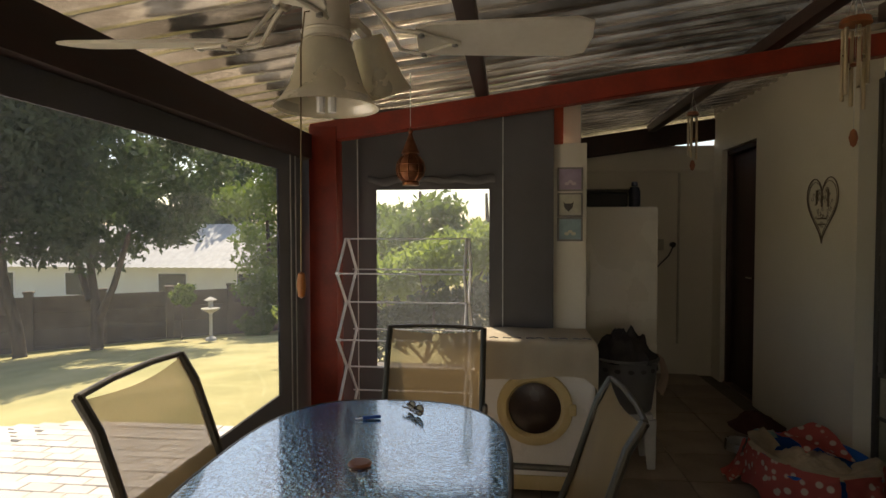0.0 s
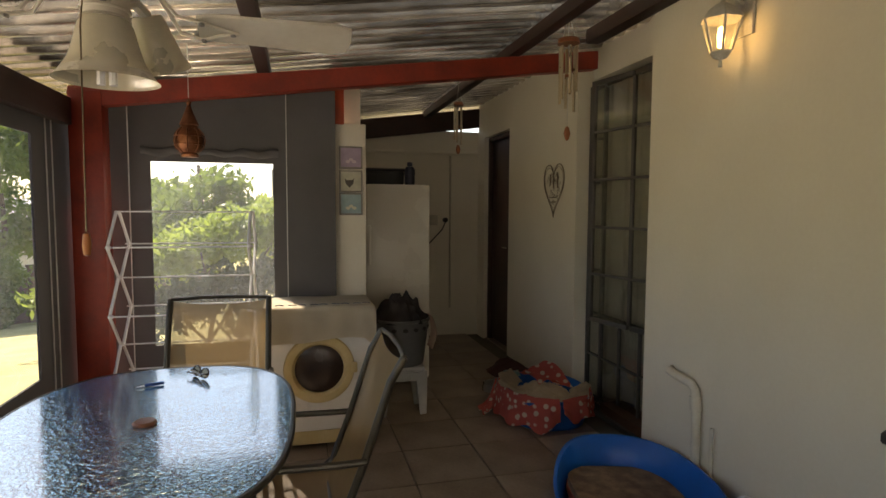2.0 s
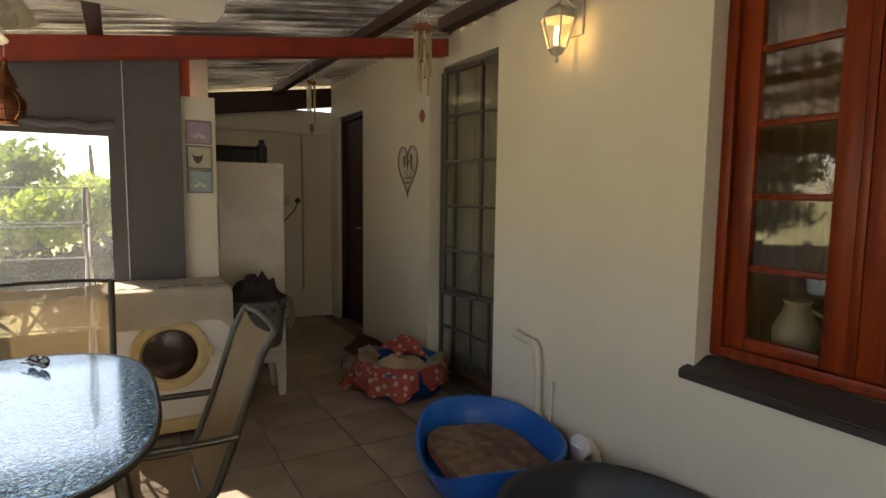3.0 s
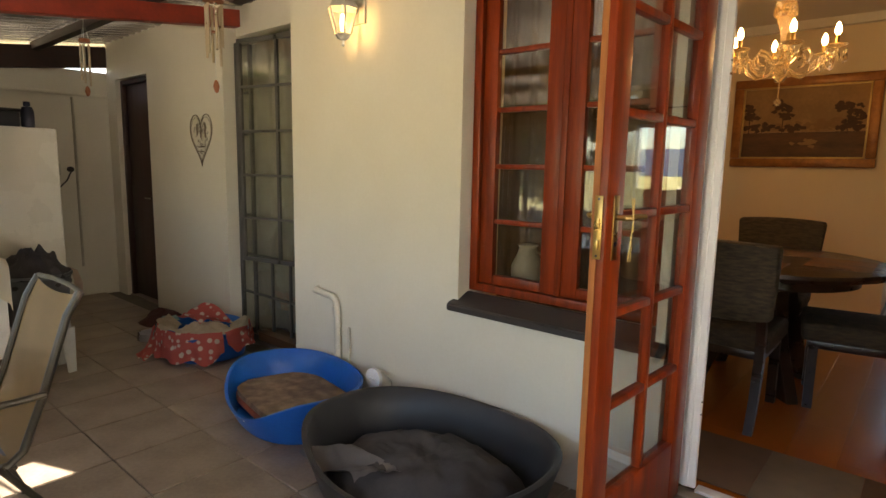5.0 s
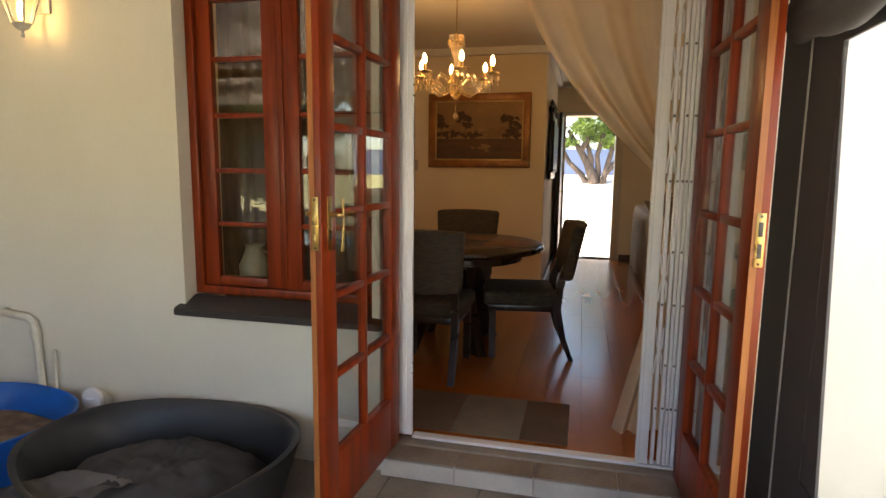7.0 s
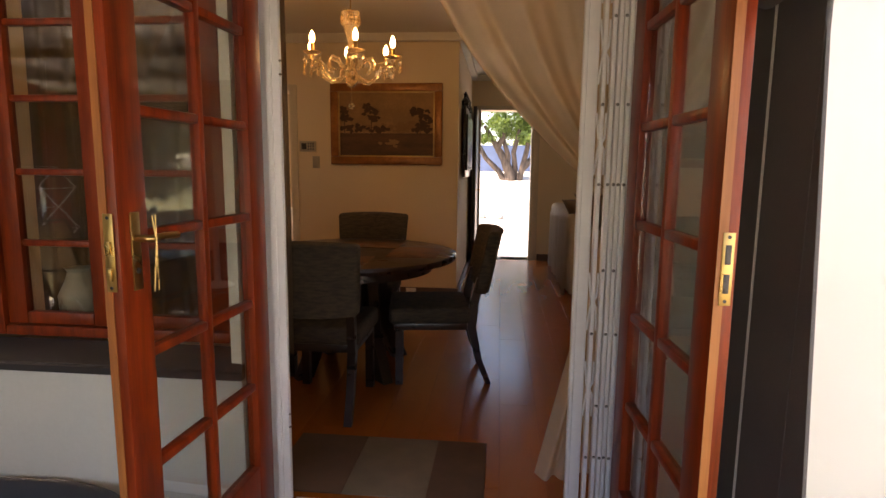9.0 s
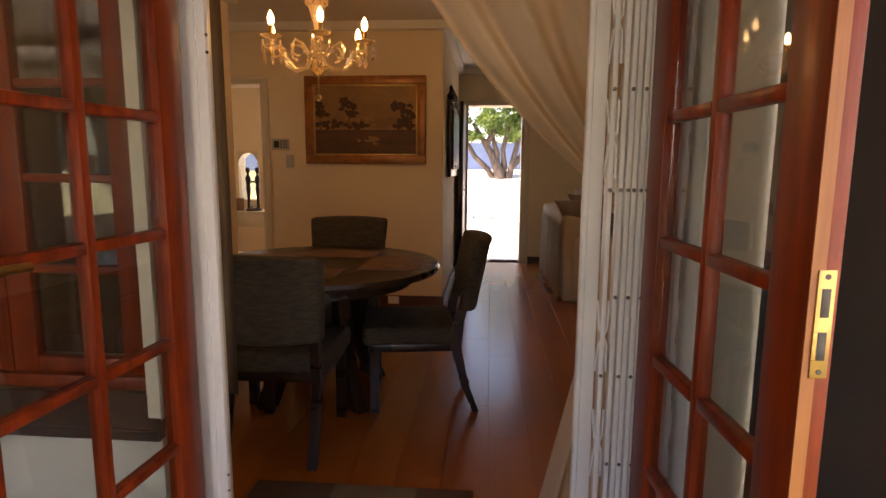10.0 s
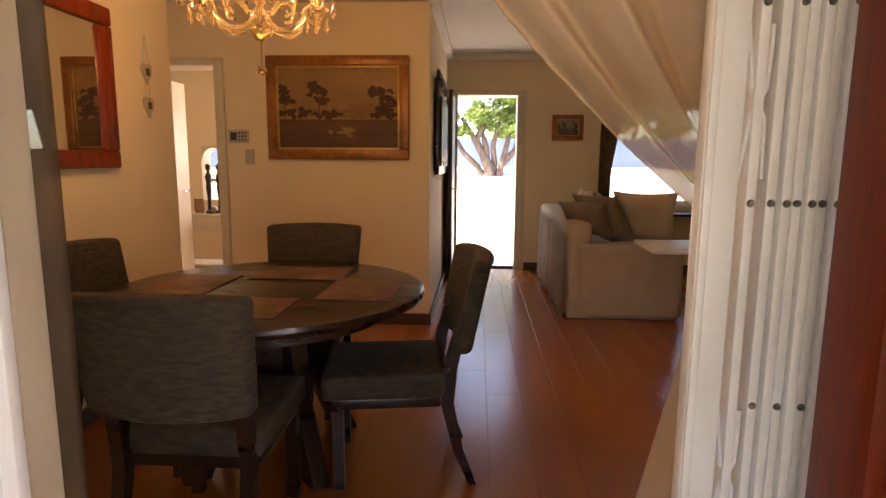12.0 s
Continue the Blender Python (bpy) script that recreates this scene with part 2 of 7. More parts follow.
def sheet(fn, nu, nv, thick=0.0, bm=None):
    """A surface from fn(u, v), thickened along its normals."""
    mine = bmesh.new()
    g = [[mine.verts.new(fn(i / nu, j / nv)) for j in range(nv + 1)] for i in range(nu + 1)]
    for i in range(nu):
        for j in range(nv):
            mine.faces.new((g[i][j], g[i + 1][j], g[i + 1][j + 1], g[i][j + 1]))
    if thick:
        bmesh.ops.solidify(mine, geom=mine.faces[:], thickness=thick)
    return join(bm, mine)


def wall(name, x0, x1, y0, y1, z0, z1, holes, material, label, along):
    """A wall box with rectangular openings (a0, a1, z0, z1) along x or y."""
    bm = bmesh.new()
    lo, hi = (x0, x1) if along == "x" else (y0, y1)
    cuts = sorted({lo, hi, *[h[0] for h in holes], *[h[1] for h in holes]})
    levels = sorted({z0, z1, *[h[2] for h in holes], *[h[3] for h in holes]})
    solid_at = lambda a, z: not any(h[0] < a < h[1] and h[2] < z < h[3] for h in holes)
    for a0, a1 in zip(cuts, cuts[1:]):
        run = None
        for c0, c1 in zip(levels, levels[1:]):
            if solid_at((a0 + a1) / 2, (c0 + c1) / 2):
                run = (run[0], c1) if run else (c0, c1)
            else:
                if run:
                    box(*((a0, a1, y0, y1) if along == "x" else (x0, x1, a0, a1)), *run, bm=bm)
                run = None
        if run:
            box(*((a0, a1, y0, y1) if along == "x" else (x0, x1, a0, a1)), *run, bm=bm)
    bmesh.ops.remove_doubles(bm, verts=bm.verts, dist=1e-5)
    twin = {}
    for f in bm.faces:
        twin.setdefault(tuple(round(c, 4) for c in f.calc_center_median()), []).append(f)
    bmesh.ops.delete(bm, geom=[f for fs in twin.values() if len(fs) > 1 for f in fs], context="FACES")
    return solid(name, bm, material, label, "wall", kind="structure", smooth=None)


# ---- the patio: floor, roof, walls, screens ----
IN = 0.10                                        # the indoor floor's height


def roof_z(x):
    return 2.21 + 0.13 * x


floor_bed = solid("floor", box(-1.3, 2.05, -1.6, 5.95, -0.12, -0.012), grout_m, "grey grout bed under the patio floor tiles", "floor", kind="structure")
wall("wall_house", 1.87, 2.12, -1.62, 2.36, -0.1, 2.75, [(0.08, 1.03, 0.7, 2.26), (-1.32, 0.045, -0.02, 2.24)], plaster, "cream-painted plaster house wall with window and door openings", "y")
wall("wall_house_far", 2.02, 2.3, 3.45, 5.72, -0.1, 2.75, [(4.78, 5.5, -0.02, 2.12)], plaster, "cream-painted plaster wall beyond the steel gate", "y")
wall("wall_house_jog", 2.14, 2.3, 2.36, 3.45, -0.1, 2.75, [(2.37, 3.45, 0.0, 2.28)], plaster, "cream-painted plaster recess round the steel gate", "y")
solid("wall_jog_end", box(2.12, 2.14, 2.3, 2.36, -0.1, 2.75), plaster, "cream plaster wall end", "wall", kind="structure")
wall("wall_back", 0.3, 2.3, 5.72, 5.9, -0.1, 2.2, [], plaster, "cream-painted plaster back wall of the laundry corner", "x")
solid("wall_laundry_side", box(0.40, 0.52, 3.62, 5.72, -0.1, 2.2), plaster, "cream-painted plaster side wall", "wall", kind="structure")
solid("pillar", box(0.343, 0.537, 3.46, 3.62, -0.1, 1.91, 0.004), plaster, "cream-painted square masonry pillar", "pillar", kind="structure")
# dark rooms behind the gate and the back door
solid("wall_gate_room", box(3.3, 3.4, 2.2, 4.2, -0.1, 2.6), plaster_in, "plain wall behind the steel gate", "wall", kind="structure")
solid("wall_gate_room_side", box(2.3, 3.3, 2.2, 2.3, -0.1, 2.6), plaster_in, "plain side wall behind the steel gate", "wall", kind="structure")
solid("wall_gate_room_end", box(2.3, 3.3, 4.1, 4.2, -0.1, 2.6), plaster_in, "plain end wall behind the steel gate", "wall", kind="structure")
solid("floor_gate_room", box(2.05, 3.4, 2.2, 5.9, -0.12, 0.0), tile_m, "dark floor behind the steel gate", "floor", kind="structure")
solid("ceiling_gate_room", box(2.3, 3.4, 2.2, 5.9, 2.6, 2.7), ceiling_paint, "plain ceiling behind the steel gate", "ceiling", kind="structure")
solid("wall_back_room", box(3.3, 3.4, 4.2, 5.9, -0.1, 2.6), plaster_in, "plain wall behind the back door", "wall", kind="structure")
solid("wall_back_room_end", box(2.3, 3.3, 5.8, 5.9, -0.1, 2.6), plaster_in, "plain end wall behind the back door", "wall", kind="structure")


def corrugated(name, x0, x1, y0, y1, label, material, lift=0.0):
    """Corrugated sheets that run along x, on a slope."""
    n = int((y1 - y0) / 0.0095)

    def fn(u, v):
        y = y0 + (y1 - y0) * v
        x = x0 + (x1 - x0) * u
        w = max(-1.0, min(1.0, 1.3 * math.sin(2 * math.pi * y / 0.136) + 0.15 * math.sin(6 * math.pi * y / 0.136)))
        return (x, y, roof_z(x) + 0.017 + lift + 0.017 * w + 0.004 * math.sin(3.1 * x + 1.7 * y) + 0.0015 * math.sin(11 * x + 2 * math.sin(17 * y)))
    return solid(name, sheet(fn, 12, n, 0.0015), material, label, "roof", kind="structure", smooth=60)


corrugated("roof", -1.32, 2.3, -1.75, 3.76, "corrugated galvanised roof sheets on dark purlins", zinc)
corrugated("roof", 0.3, 2.3, 3.7, 5.95, "corrugated galvanised roof sheets over the laundry corner", zinc, 0.003)


def sloped_beam(y0, y1, x0, x1, drop, depth, bm=None):
    mine = bmesh.new()
    v = [mine.verts.new((x, y, roof_z(x) - drop - d)) for x in (x0, x1) for y in (y0, y1) for d in (0, depth)]
    for f in ((0, 1, 3, 2), (4, 6, 7, 5), (0, 4, 5, 1), (2, 3, 7, 6), (0, 2, 6, 4), (1, 5, 7, 3)):
        mine.faces.new([v[k] for k in f])
    bmesh.ops.recalc_face_normals(mine, faces=mine.faces)
    bmesh.ops.bevel(mine, geom=mine.edges[:], offset=0.004, segments=1, affect="EDGES")
    return join(bm, mine)


solid("roof_beam", sloped_beam(3.16, 3.24, -1.05, 2.01, 0.07, 0.115), red_paint, "red-oxide painted timber cross beam under the roof", "beam", kind="structure")
solid("roof_beam", sloped_beam(-1.52, -1.44, -1.05, 1.86, 0.07, 0.115), red_paint, "red-oxide painted timber cross beam under the roof", "beam", kind="structure")
for px in (-0.07, 1.43):
    solid("roof_purlin", box(px - 0.035, px + 0.035, -1.7, 3.5 if px < 0 else 5.7, roof_z(px) - 0.07, roof_z(px) - 0.004, 0.003), dark_beam, "dark stained timber purlin under the roof sheets", "beam", group="purlins", kind="structure")
solid("roof_plate", box(-1.12, -1.03, -1.6, 3.15, 1.8, 1.94, 0.003), dark_beam, "dark stained timber edge beam along the garden side", "beam", kind="structure")
solid("roof_plate_house", box(1.78, 1.865, -1.6, 2.9, roof_z(1.82) - 0.09, roof_z(1.82) - 0.01, 0.003), dark_beam, "dark timber beam along the house wall", "beam", kind="structure")
solid("back_wall_beam", sloped_beam(5.66, 5.715, 0.53, 2.01, 0.025, 0.2), dark_beam, "dark timber beam on top of the back wall", "beam", kind="structure")
solid("corner_post", box(-1.05, -0.89, 3.15, 3.27, -0.01, roof_z(-0.97) - 0.1, 0.004), red_paint, "red-oxide painted square timber corner post", "post", kind="structure")
solid("corner_post", box(-1.05, -0.93, -1.55, -1.43, -0.01, roof_z(-0.97) - 0.1, 0.004), red_paint, "red-oxide painted square timber corner post", "post", kind="structure")
solid("short_post", box(0.34, 0.40, 3.46, 3.54, 1.9, roof_z(0.37) - 0.004, 0.003), mat("orange_red_paint", (0.5, 0.07, 0.02), (0.4, 0.05, 0.015), 0.5), "bright red timber stub post on the pillar", "post", kind="structure")


def screen(name, plane, at, a0, a1, z1, win, label, cords=(), inward=1, clear=pvc_m):
    """A canvas drop screen with a clear window; plane: 'x' or 'y'."""
    root = thing(name, label, "awning screen", (at, (a0 + a1) / 2, 0) if plane == "x" else ((a0 + a1) / 2, at, 0))
    w0, w1, wz0, wz1 = win
    t = 0.004

    def slab(p0, p1, q0, q1, th=t, off=0.0, bm=None, bevel=0.0):
        if plane == "x":
            return box(at - th + off, at + th + off, p0, p1, q0, q1, bevel, bm)
        return box(p0, p1, at - th + off, at + th + off, q0, q1, bevel, bm)
    for q in ((a0, w0, 0.01, z1), (w1, a1, 0.01, z1), (w0, w1, 0.01, wz0), (w0, w1, wz1, z1)):
        part("canvas", slab(*q), canvas, root, smooth=None)
    for q in ((w0 - 0.025, w0, wz0, wz1), (w1, w1 + 0.025, wz0, wz1), (w0 - 0.025, w1 + 0.025, wz0 - 0.025, wz0)):
        part("hem", slab(*q, 0.006), canvas, root, smooth=None)
    p = part("window", slab(w0, w1, wz0, wz1, 0.0008), clear, root, "clear plastic window")
    p.visible_shadow = False
    for c in cords:
        s = 0.012 * inward
        pts = [(at + s, c, 0.03), (at + s, c, z1 - 0.02)] if plane == "x" else [(c, at + s, 0.03), (c, at + s, z1 - 0.02)]
        part("cord", tube(pts, 0.0035, 6), cord_m, root, "pale pull cord")
    return root


screen("garden_screen", "x", -1.085, -1.4, 3.262, 1.83, (-0.95, 2.79, 0.555, 1.71), "dark grey canvas drop screen with a wide clear window", (3.0, 2.93))
far = screen("end_screen", "y", 3.40, -0.98, 0.338, 2.13, (-0.718, -0.035, 0.555, 1.64), "dark grey canvas drop screen with a clear window and rolled flap", (-0.83, 0.045), -1, pvc_dusty)
near = screen("end_screen", "y", -1.47, -0.92, 1.86, 2.25, (-0.4, 1.37, 0.45, 1.72), "dark grey canvas drop screen with a clear window and rolled flap", (1.58,), 1)


def rolled_flap(parent, x0, x1, y, z, r, name):
    def fn(u, v):
        a = 2 * math.pi * v
        x = x0 + (x1 - x0) * u
        rr = r * (1 + 0.14 * math.sin(9 * u) + 0.1 * math.sin(31 * u + 3 * math.sin(a)) + 0.12 * noise.noise(Vector((u * 14, 2 * math.cos(a), 2 * math.sin(a)))))
        sag = 0.35 * r * math.cos(26 * u)
        return (x, y + rr * 0.8 * math.cos(a), z + rr * math.sin(a) + sag)
    part(name, sheet(fn, 60, 20), canvas, parent, "rolled-up canvas flap", smooth=60)


part("loose_edge", prism([(1.371, 1.715), (1.371, 0.452), (1.255, 0.452)], -0.004, 0.004, m=Matrix(((1, 0, 0, 0), (0, 0, 1, -1.47), (0, 1, 0, 0), (0, 0, 0, 1)))), canvas, near, smooth=None)
part("side_return", box(0.333, 0.341, 3.405, 3.47, 0.01, 2.13), canvas, far, smooth=None)
rolled_flap(far, -0.76, 0.0, 3.372, 1.695, 0.022, "rolled_flap")
rolled_flap(near, -0.5, 1.5, -1.40, 1.79, 0.06, "rolled_flap")

# step at the door
step = thing("door_step", "tiled door step below the french doors", "step", (1.93, -0.65, 0), kind="structure")
part("riser", box(1.835, 2.05, -1.33, 0.03, 0.0, 0.082), step_tile, step, smooth=None)
for k in range(4):
    y0 = -1.33 + k * 0.34
    part("tile", box(1.826, 1.96, y0 + 0.002, y0 + 0.338, 0.083, 0.091, 0.002), tile_m, step, smooth=None)
    part("tile", box(1.826, 1.834, y0 + 0.002, y0 + 0.338, 0.004, 0.081, 0.002), step_tile, step, smooth=None)
part("threshold", box(1.962, 2.035, -1.3, 0.0, 0.084, 0.1, 0.004), mat("worn_threshold", (0.3, 0.25, 0.2), None, 0.5), step, "worn wooden threshold strip")

# ---- indoors ----
wall("wall_dining_left", 2.12, 4.74, 1.12, 1.3, 0, 2.75, [], plaster_in, "warm beige painted dining room wall", "x")
wall("wall_picture", 5.63, 5.85, -0.4, 3.0, 0, 2.75, [(1.25, 1.98, IN, 2.1)], plaster_in, "warm beige painted wall that carries the landscape painting", "y")
wall("wall_front", 8.1, 8.35, -4.2, 3.0, 0, 2.75, [(-1.26, -0.5, IN, 2.16), (-3.6, -2.3, 0.9, 2.05), (2.33, 2.61, 0.9, 1.56), (0.3, 1.6, 0.95, 2.1)], plaster_in, "warm beige painted front wall with door and window", "y")
solid("wall_passage", box(4.56, 4.74, 1.3, 3.0, 0, 2.75), plaster_in, "warm beige passage wall", "wall", kind="structure")
solid("wall_passage_end", box(4.56, 8.35, 3.0, 3.15, 0, 2.75), plaster_in, "warm beige wall at the passage end", "wall", kind="structure")
solid("wall_hall_side", box(5.85, 8.1, -0.4, -0.25, 0, 2.75), plaster_in, "warm beige wall beside the front passage", "wall", kind="structure")
solid("wall_lounge", box(2.12, 8.35, -4.35, -4.2, 0, 2.75), plaster_in, "warm beige lounge end wall", "wall", kind="structure")
solid("wall_lounge_side", box(1.95, 2.12, -4.35, -1.62, 0, 2.75), plaster_out, "white plastered wall of the lounge", "wall", kind="structure")
solid("floor_indoor_bed", box(2.05, 8.35, -4.3, 3.1, -0.12, IN - 0.011), skirting_m, "floor bed under the laminate planks", "floor", kind="structure")
CEIL = 2.62
solid("ceiling", box(2.12, 8.1, -4.2, 3.0, CEIL, CEIL + 0.1), ceiling_paint, "pale painted plaster ceiling", "ceiling", kind="structure")
bm = box(5.56, 5.63, -0.47, 3.0, CEIL - 0.07, CEIL)
box(2.12, 4.74, 1.05, 1.12, CEIL - 0.07, CEIL, bm=bm)
box(8.03, 8.1, -4.2, -0.4, CEIL - 0.07, CEIL, bm=bm)
box(5.63, 8.03, -0.47, -0.4, CEIL - 0.07, CEIL, bm=bm)
solid("cornice", bm, ceiling_paint, "pale plaster cornice along the ceiling", "cornice", kind="structure")
bm = box(5.612, 5.63, -0.4, 1.2, IN, IN + 0.09)
box(5.612, 8.1, -0.418, -0.4, IN, IN + 0.09, bm=bm)
box(2.12, 4.74, 1.102, 1.12, IN, IN + 0.09, bm=bm)
box(8.082, 8.1, -4.2, -1.34, IN, IN + 0.09, bm=bm)
solid("baseboard", bm, skirting_m, "dark wooden skirting board", "skirting", kind="structure")

# ---- outdoors ----
def ground_z(x, y):
    if x > 8.4:
        return min(1.25, -0.06 + 0.165 * max(0.0, x - 9.5))
    d = max(0.0, math.hypot(min(0, x + 1.2), max(0, y - 3.4)) - 2.2)
    return -0.14 - min(1.3, 0.112 * d)


lawn_m = mat("dry_lawn", (0.52, 0.44, 0.19), (0.34, 0.31, 0.11), 0.95, scale=1.1, fine=60, bump=0.6)
pave_m = mat("pale_brick_paving", (0.74, 0.67, 0.58), (0.66, 0.58, 0.5), 0.9, scale=3, fine=60, bump=0.3, vary=0.12)
yard_m = mat("pale_concrete_yard", (0.72, 0.66, 0.57), (0.62, 0.56, 0.48), 0.9, scale=1.5, fine=50, bump=0.3)


def ground_fn(u, v):
    s = lambda q: math.copysign(abs(q) ** 2.8, q)
    x, y = 1.0 + 900 * s(2 * u - 1), 1.0 + 900 * s(2 * v - 1)
    return (x, y, ground_z(x, y) - (0.25 if 1.5 < x < 8.6 and -4.6 < y < 6 else 0) - (0.12 if -1.4 < x < 2.2 and -1.8 < y < 6 else 0))


solid("ground", sheet(ground_fn, 160, 160), lawn_m, "sunlit dry lawn grass around the house", "lawn", kind="structure", smooth=60)
solid("yard", sheet(lambda u, v: (8.36 + 9 * u, -6 + 9 * v, ground_z(8.45 + 9 * u, 0) + 0.03), 24, 6), yard_m, "pale sunlit concrete front yard", "paving", kind="structure")
pv = solid("paving", sheet(lambda u, v: (-5.1 + 3.88 * u, -3.0 + 7.18 * v, ground_z(-5.1 + 3.88 * u, -3.0 + 7.18 * v) + 0.004), 18, 26), grout_m, "sand bed under the brick paving", "paving", kind="structure")
brick_me = mesh_of("brick", box(-0.107, 0.107, -0.052, 0.052, -0.03, 0.0, 0.005, seg=1), pave_m)
rest = bmesh.new()
for i in range(17):
    for j in range(66):
        x, y = -4.98 + 0.22 * i + 0.11 * (j % 2), -2.9 + 0.108 * j
        if x > -1.35:
            continue
        if 1.1 < y and x > -3.6:
            ob = new("brick", brick_me)
            ob.parent = pv
            ob.matrix_basis = pose(x, y, ground_z(x, y) + 0.02 + 0.003 * math.sin(i * 7 + j * 3), math.sin(i + j), math.cos(3 * i), 0.6 * math.sin(5 * i + j))
        else:
            box(x - 0.107, x + 0.107, y - 0.052, y + 0.052, ground_z(x, y) - 0.01, ground_z(x, y) + 0.02, bm=rest)
tagged(part("bricks", rest, pave_m, pv, smooth=None), kind="stuff")

# leaf_dark has shade painted into its colour, leaf_lit has sunlight
leaf_dark = mat("shade_toned_foliage", (0.055, 0.08, 0.042), (0.03, 0.048, 0.026), 0.6, scale=2, fine=20, bump=0)
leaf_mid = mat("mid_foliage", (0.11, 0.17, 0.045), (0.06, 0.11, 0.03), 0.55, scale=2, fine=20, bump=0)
leaf_lit = mat("sunlit_toned_foliage", (0.2, 0.26, 0.06), (0.1, 0.16, 0.04), 0.5, scale=2, fine=20, bump=0)
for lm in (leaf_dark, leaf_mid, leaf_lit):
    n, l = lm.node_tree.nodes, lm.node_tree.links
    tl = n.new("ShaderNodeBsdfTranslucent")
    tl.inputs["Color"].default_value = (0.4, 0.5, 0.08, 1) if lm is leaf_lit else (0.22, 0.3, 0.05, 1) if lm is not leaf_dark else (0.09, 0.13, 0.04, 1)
    mx = n.new("ShaderNodeMixShader")
    mx.inputs["Fac"].default_value = 0.4
    l.new(n["Principled BSDF"].outputs[0], mx.inputs[1])
    l.new(tl.outputs[0], mx.inputs[2])
    l.new(mx.outputs[0], n["Material Output"].inputs["Surface"])
bark = mat("rough_bark", (0.12, 0.09, 0.07), (0.06, 0.045, 0.035), 0.95, scale=6, fine=40, bump=1.0, stretch=(3, 3, 0.5))


def leaves(clumps, n, size, seed, droop=0.3):
    """Many small leaf blades scattered through uneven clumps (x, y, z, rx, ry, rz)."""
    rng = np.random.default_rng(seed)
    vol = np.array([c[3] * c[4] * c[5] for c in clumps])
    pick = rng.choice(len(clumps), n, p=vol / vol.sum())
    d = rng.normal(size=(n, 3))
    d /= np.linalg.norm(d, axis=1)[:, None]
    rad = rng.random(n) ** 0.45
    rad *= 1 + 0.28 * np.sin(5 * d[:, 0] + 3 * d[:, 2] + pick) * np.cos(4 * d[:, 1] - pick)
    c = np.array(clumps)[pick]
    p = c[:, :3] + d * rad[:, None] * c[:, 3:]
    a = rng.normal(size=(n, 3))
    a[:, 2] -= droop * 2
    a /= np.linalg.norm(a, axis=1)[:, None]
    b = np.cross(a, rng.normal(size=(n, 3)))
    b /= np.linalg.norm(b, axis=1)[:, None]
    s = size * (0.6 + 0.8 * rng.random(n))[:, None]
    v = np.stack([p - a * s, p + b * s * 0.42, p + a * s, p - b * s * 0.42], 1).reshape(-1, 3)
    me = bpy.data.meshes.new("crown")
    me.from_pydata(v.tolist(), [], (np.arange(n * 4).reshape(n, 4)).tolist())
    return me


def tree(at, trunks, clumps, n, size, seed, material, label, name="tree", r=0.14):
    root = thing(name, label, "tree" if name == "tree" else "hedge", at)
    inv = root.matrix_basis.inverted()
    for k, pts in enumerate(trunks):
        part("trunk" if k == 0 else "limb", tube([(at[0] + x, at[1] + y, at[2] + z) for x, y, z in pts], r * (1 if k == 0 else 0.55), 10, r2=r * 0.3), bark, root, smooth=70)
    me = leaves([(c[0] + at[0], c[1] + at[1], c[2] + at[2], *c[3:]) for c in clumps], n, size, seed)
    me.transform(inv)
    me.materials.append(material)
    ob = new("crown", me)
    ob.parent = root
    return root


def crown_clumps(seed, n, sx, sy, z0, z1, r):
    g = random.Random(seed)
    out = []
    for _ in range(n):
        a, q = g.uniform(0, 6.28), math.sqrt(g.random())
        z = g.uniform(z0, z1)
        f = 1 - 0.5 * abs((z - (z0 + z1) / 2) / ((z1 - z0) / 2)) ** 2
        s = r * g.uniform(0.6, 1.25)
        out.append((sx * q * math.cos(a) * f, sy * q * math.sin(a) * f, z, s, s, s * 0.75))
    return out


# two dark trees before the garden wall, shade put into their leaf colour, more behind
gz = -1.42
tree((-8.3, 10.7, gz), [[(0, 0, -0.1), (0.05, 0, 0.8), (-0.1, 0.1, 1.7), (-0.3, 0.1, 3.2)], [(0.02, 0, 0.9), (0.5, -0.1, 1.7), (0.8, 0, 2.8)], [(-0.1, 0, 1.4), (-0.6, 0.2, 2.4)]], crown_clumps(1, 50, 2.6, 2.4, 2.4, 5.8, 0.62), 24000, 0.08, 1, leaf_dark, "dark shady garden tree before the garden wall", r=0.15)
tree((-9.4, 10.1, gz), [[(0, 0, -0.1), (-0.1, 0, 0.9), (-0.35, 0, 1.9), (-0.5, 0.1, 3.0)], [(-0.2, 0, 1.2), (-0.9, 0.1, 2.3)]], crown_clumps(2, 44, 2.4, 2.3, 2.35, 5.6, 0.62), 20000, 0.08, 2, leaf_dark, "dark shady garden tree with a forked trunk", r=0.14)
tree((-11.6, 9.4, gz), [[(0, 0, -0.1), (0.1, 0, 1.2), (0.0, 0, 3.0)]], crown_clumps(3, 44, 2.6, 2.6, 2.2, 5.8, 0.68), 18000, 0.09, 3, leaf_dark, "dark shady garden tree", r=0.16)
tree((-6.6, 15.2, -1.5), [[(0, 0, -0.1), (0.1, 0, 1.4), (0.0, 0, 3.6)]], crown_clumps(4, 36, 1.7, 1.9, 1.9, 5.0, 0.62), 9000, 0.09, 4, leaf_mid, "sunlit green tree behind the garden wall", r=0.12)
tree((-5.75, 13.0, -1.45), [[(0, 0, -0.05), (0.05, 0, 0.5), (0.0, 0, 1.1)]], crown_clumps(5, 20, 0.5, 0.5, 0.5, 1.75, 0.3), 3500, 0.06, 5, leaf_mid, "round garden shrub before the wall", r=0.05)
